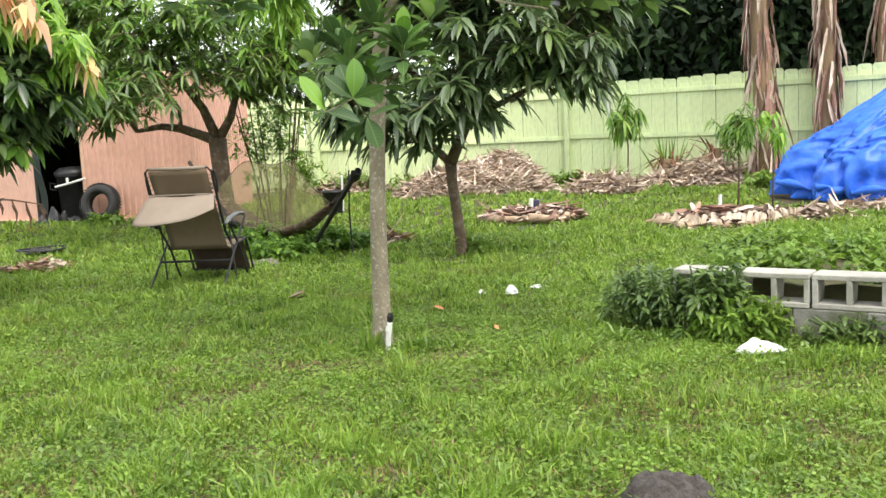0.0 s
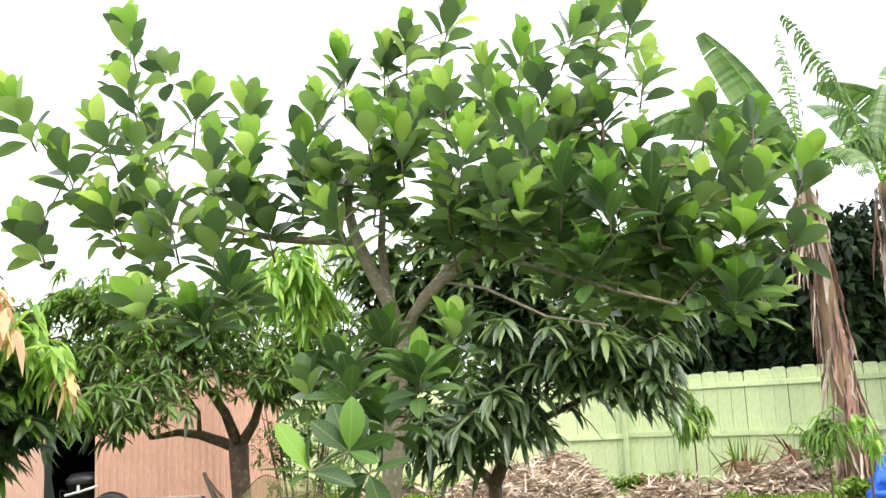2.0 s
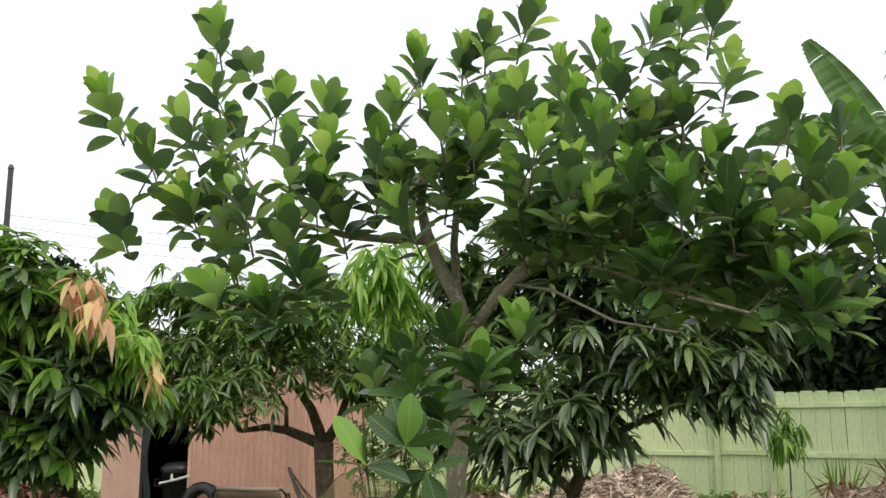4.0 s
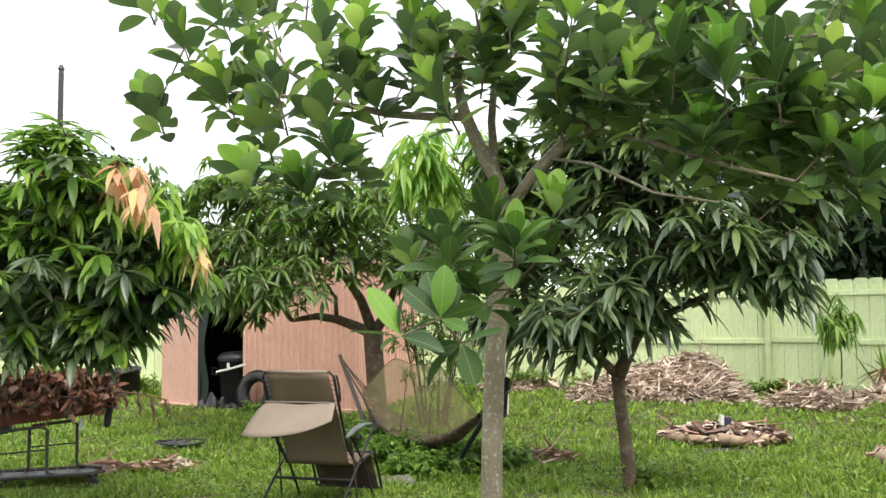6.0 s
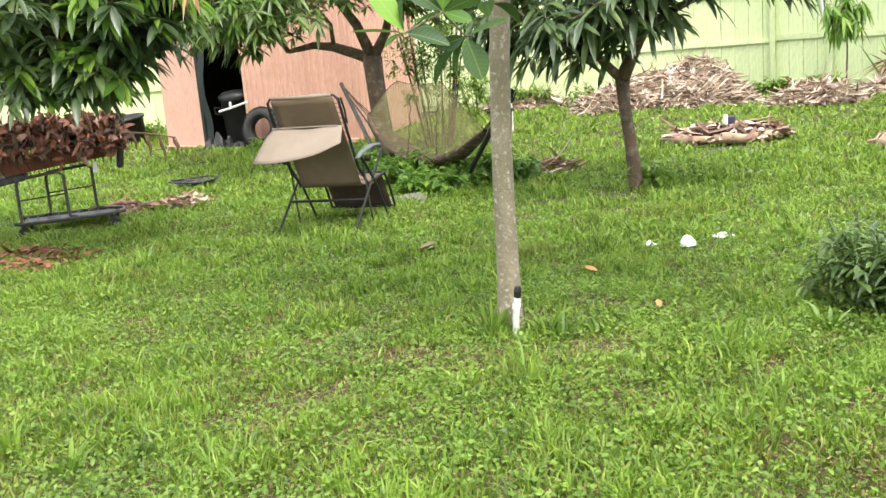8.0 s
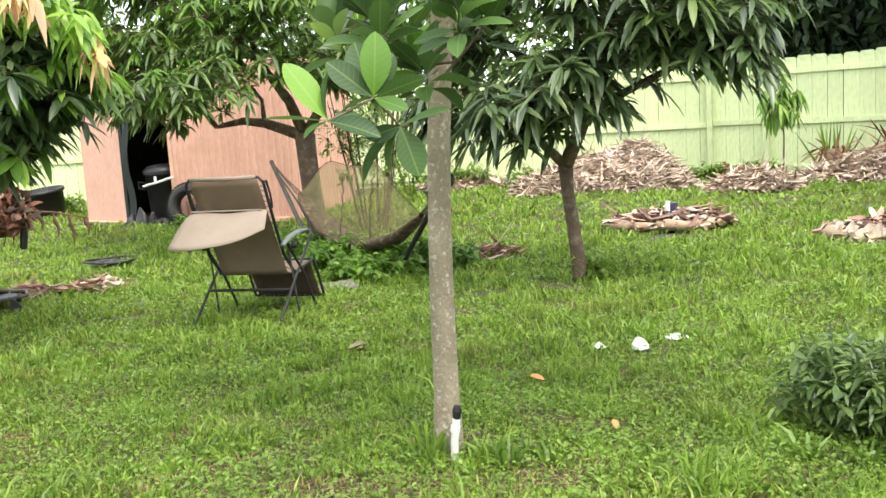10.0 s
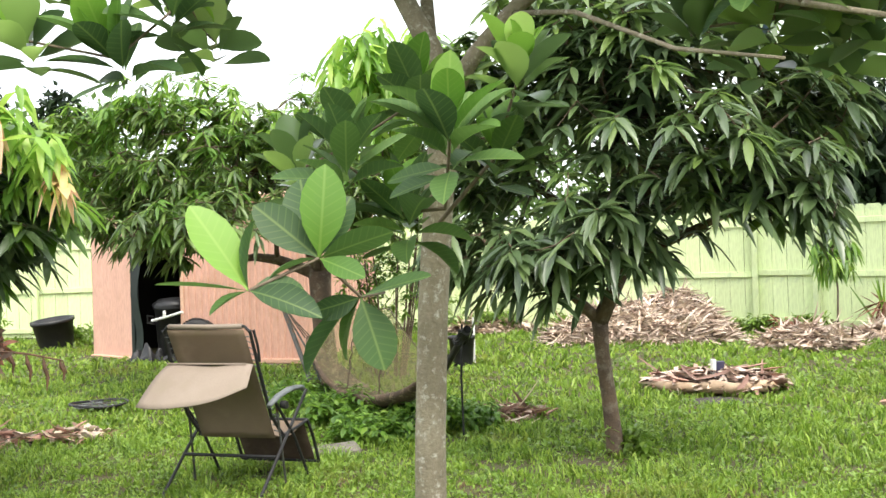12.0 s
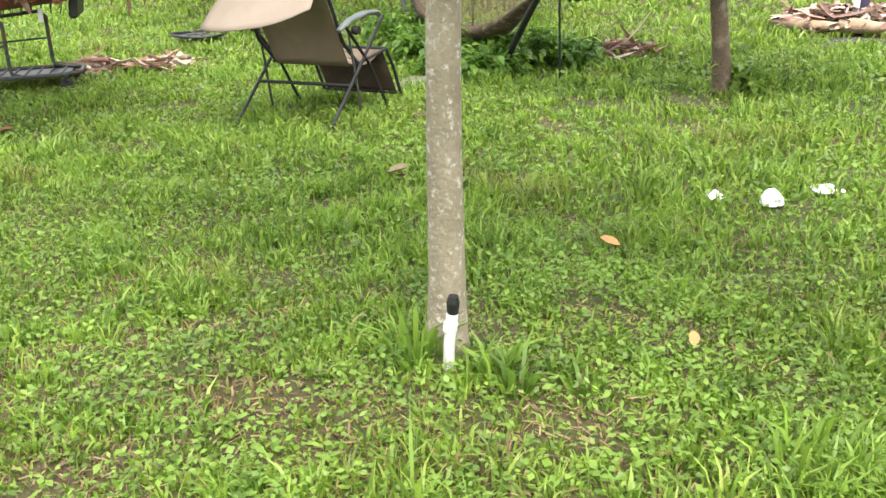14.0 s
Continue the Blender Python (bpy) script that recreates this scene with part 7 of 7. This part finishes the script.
    # thin grass round the rest of the yard
    x = np.concatenate([r.uniform(-16, 11, 150000), r.uniform(-6.5, 6.5, 130000)])
    y = np.concatenate([r.uniform(-3, 19.5, 150000), r.uniform(-3, 5.5, 130000)])
    inside = np.minimum((0.60 * y + 0.9 - np.abs(x + 0.10 * y)) / 1.2, (y - 2.5) / 0.8)
    k = keep_clear(x, y) & (r.uniform(size=len(x)) > inside)
    v, q, t = blades(r, x[k], y[k], 0.06, 0.012)
    solo("lawn_grass", array_mesh("lawn_grass", v, q, t), "grass", "green lawn grass round the edges of the yard", "grass", kind="stuff")
    # broad bladed tufts at the trunk and the bed
    cx = np.array([-0.20, -0.12, -0.02, -0.46, 0.06, 1.05, 1.25, 1.6, 1.9, 2.15, -2.05, -1.7])
    cy = np.array([5.74, 5.66, 5.78, 5.78, 5.70, 5.72, 5.66, 5.58, 5.50, 5.34, 4.35, 4.2])
    k = 26
    a = r.uniform(0, 6.28, len(cx) * k)
    v, q, t = blades(r, np.repeat(cx, k) + 0.03 * np.cos(a), np.repeat(cy, k) + 0.03 * np.sin(a), 0.17, 0.0085, a)
    solo("grass_tufts", array_mesh("grass_tufts", v, q, t), "weed", "broad bladed grass tufts beside the trunk and blocks", "grass", kind="stuff")
    # tall tufts
    cx, cy = spread(r, 2.8, 12.0, 2.0)
    cx, cy = np.concatenate([cx, [-0.25, -0.18, -0.42, 0.02, -1.65, -1.5, 1.9, 2.05, 2.2, 2.35, 2.5, 2.65, 1.5, 1.3, 1.1]]), np.concatenate([cy, [5.70, 5.78, 5.75, 5.82, 4.75, 4.8, 5.8, 5.75, 5.7, 5.65, 5.6, 5.55, 5.75, 5.8, 5.85]])
    k = 26
    x = np.repeat(cx, k) + r.normal(0, 0.045, len(cx) * k)
    y = np.repeat(cy, k) + r.normal(0, 0.045, len(cx) * k)
    v, q, t = blades(r, x, y, 0.12, 0.005)
    solo("grass_tufts", array_mesh("grass_tufts", v, q, t), "grass", "taller tufts of grass standing out of the lawn", "grass", kind="stuff")


build_lawn()
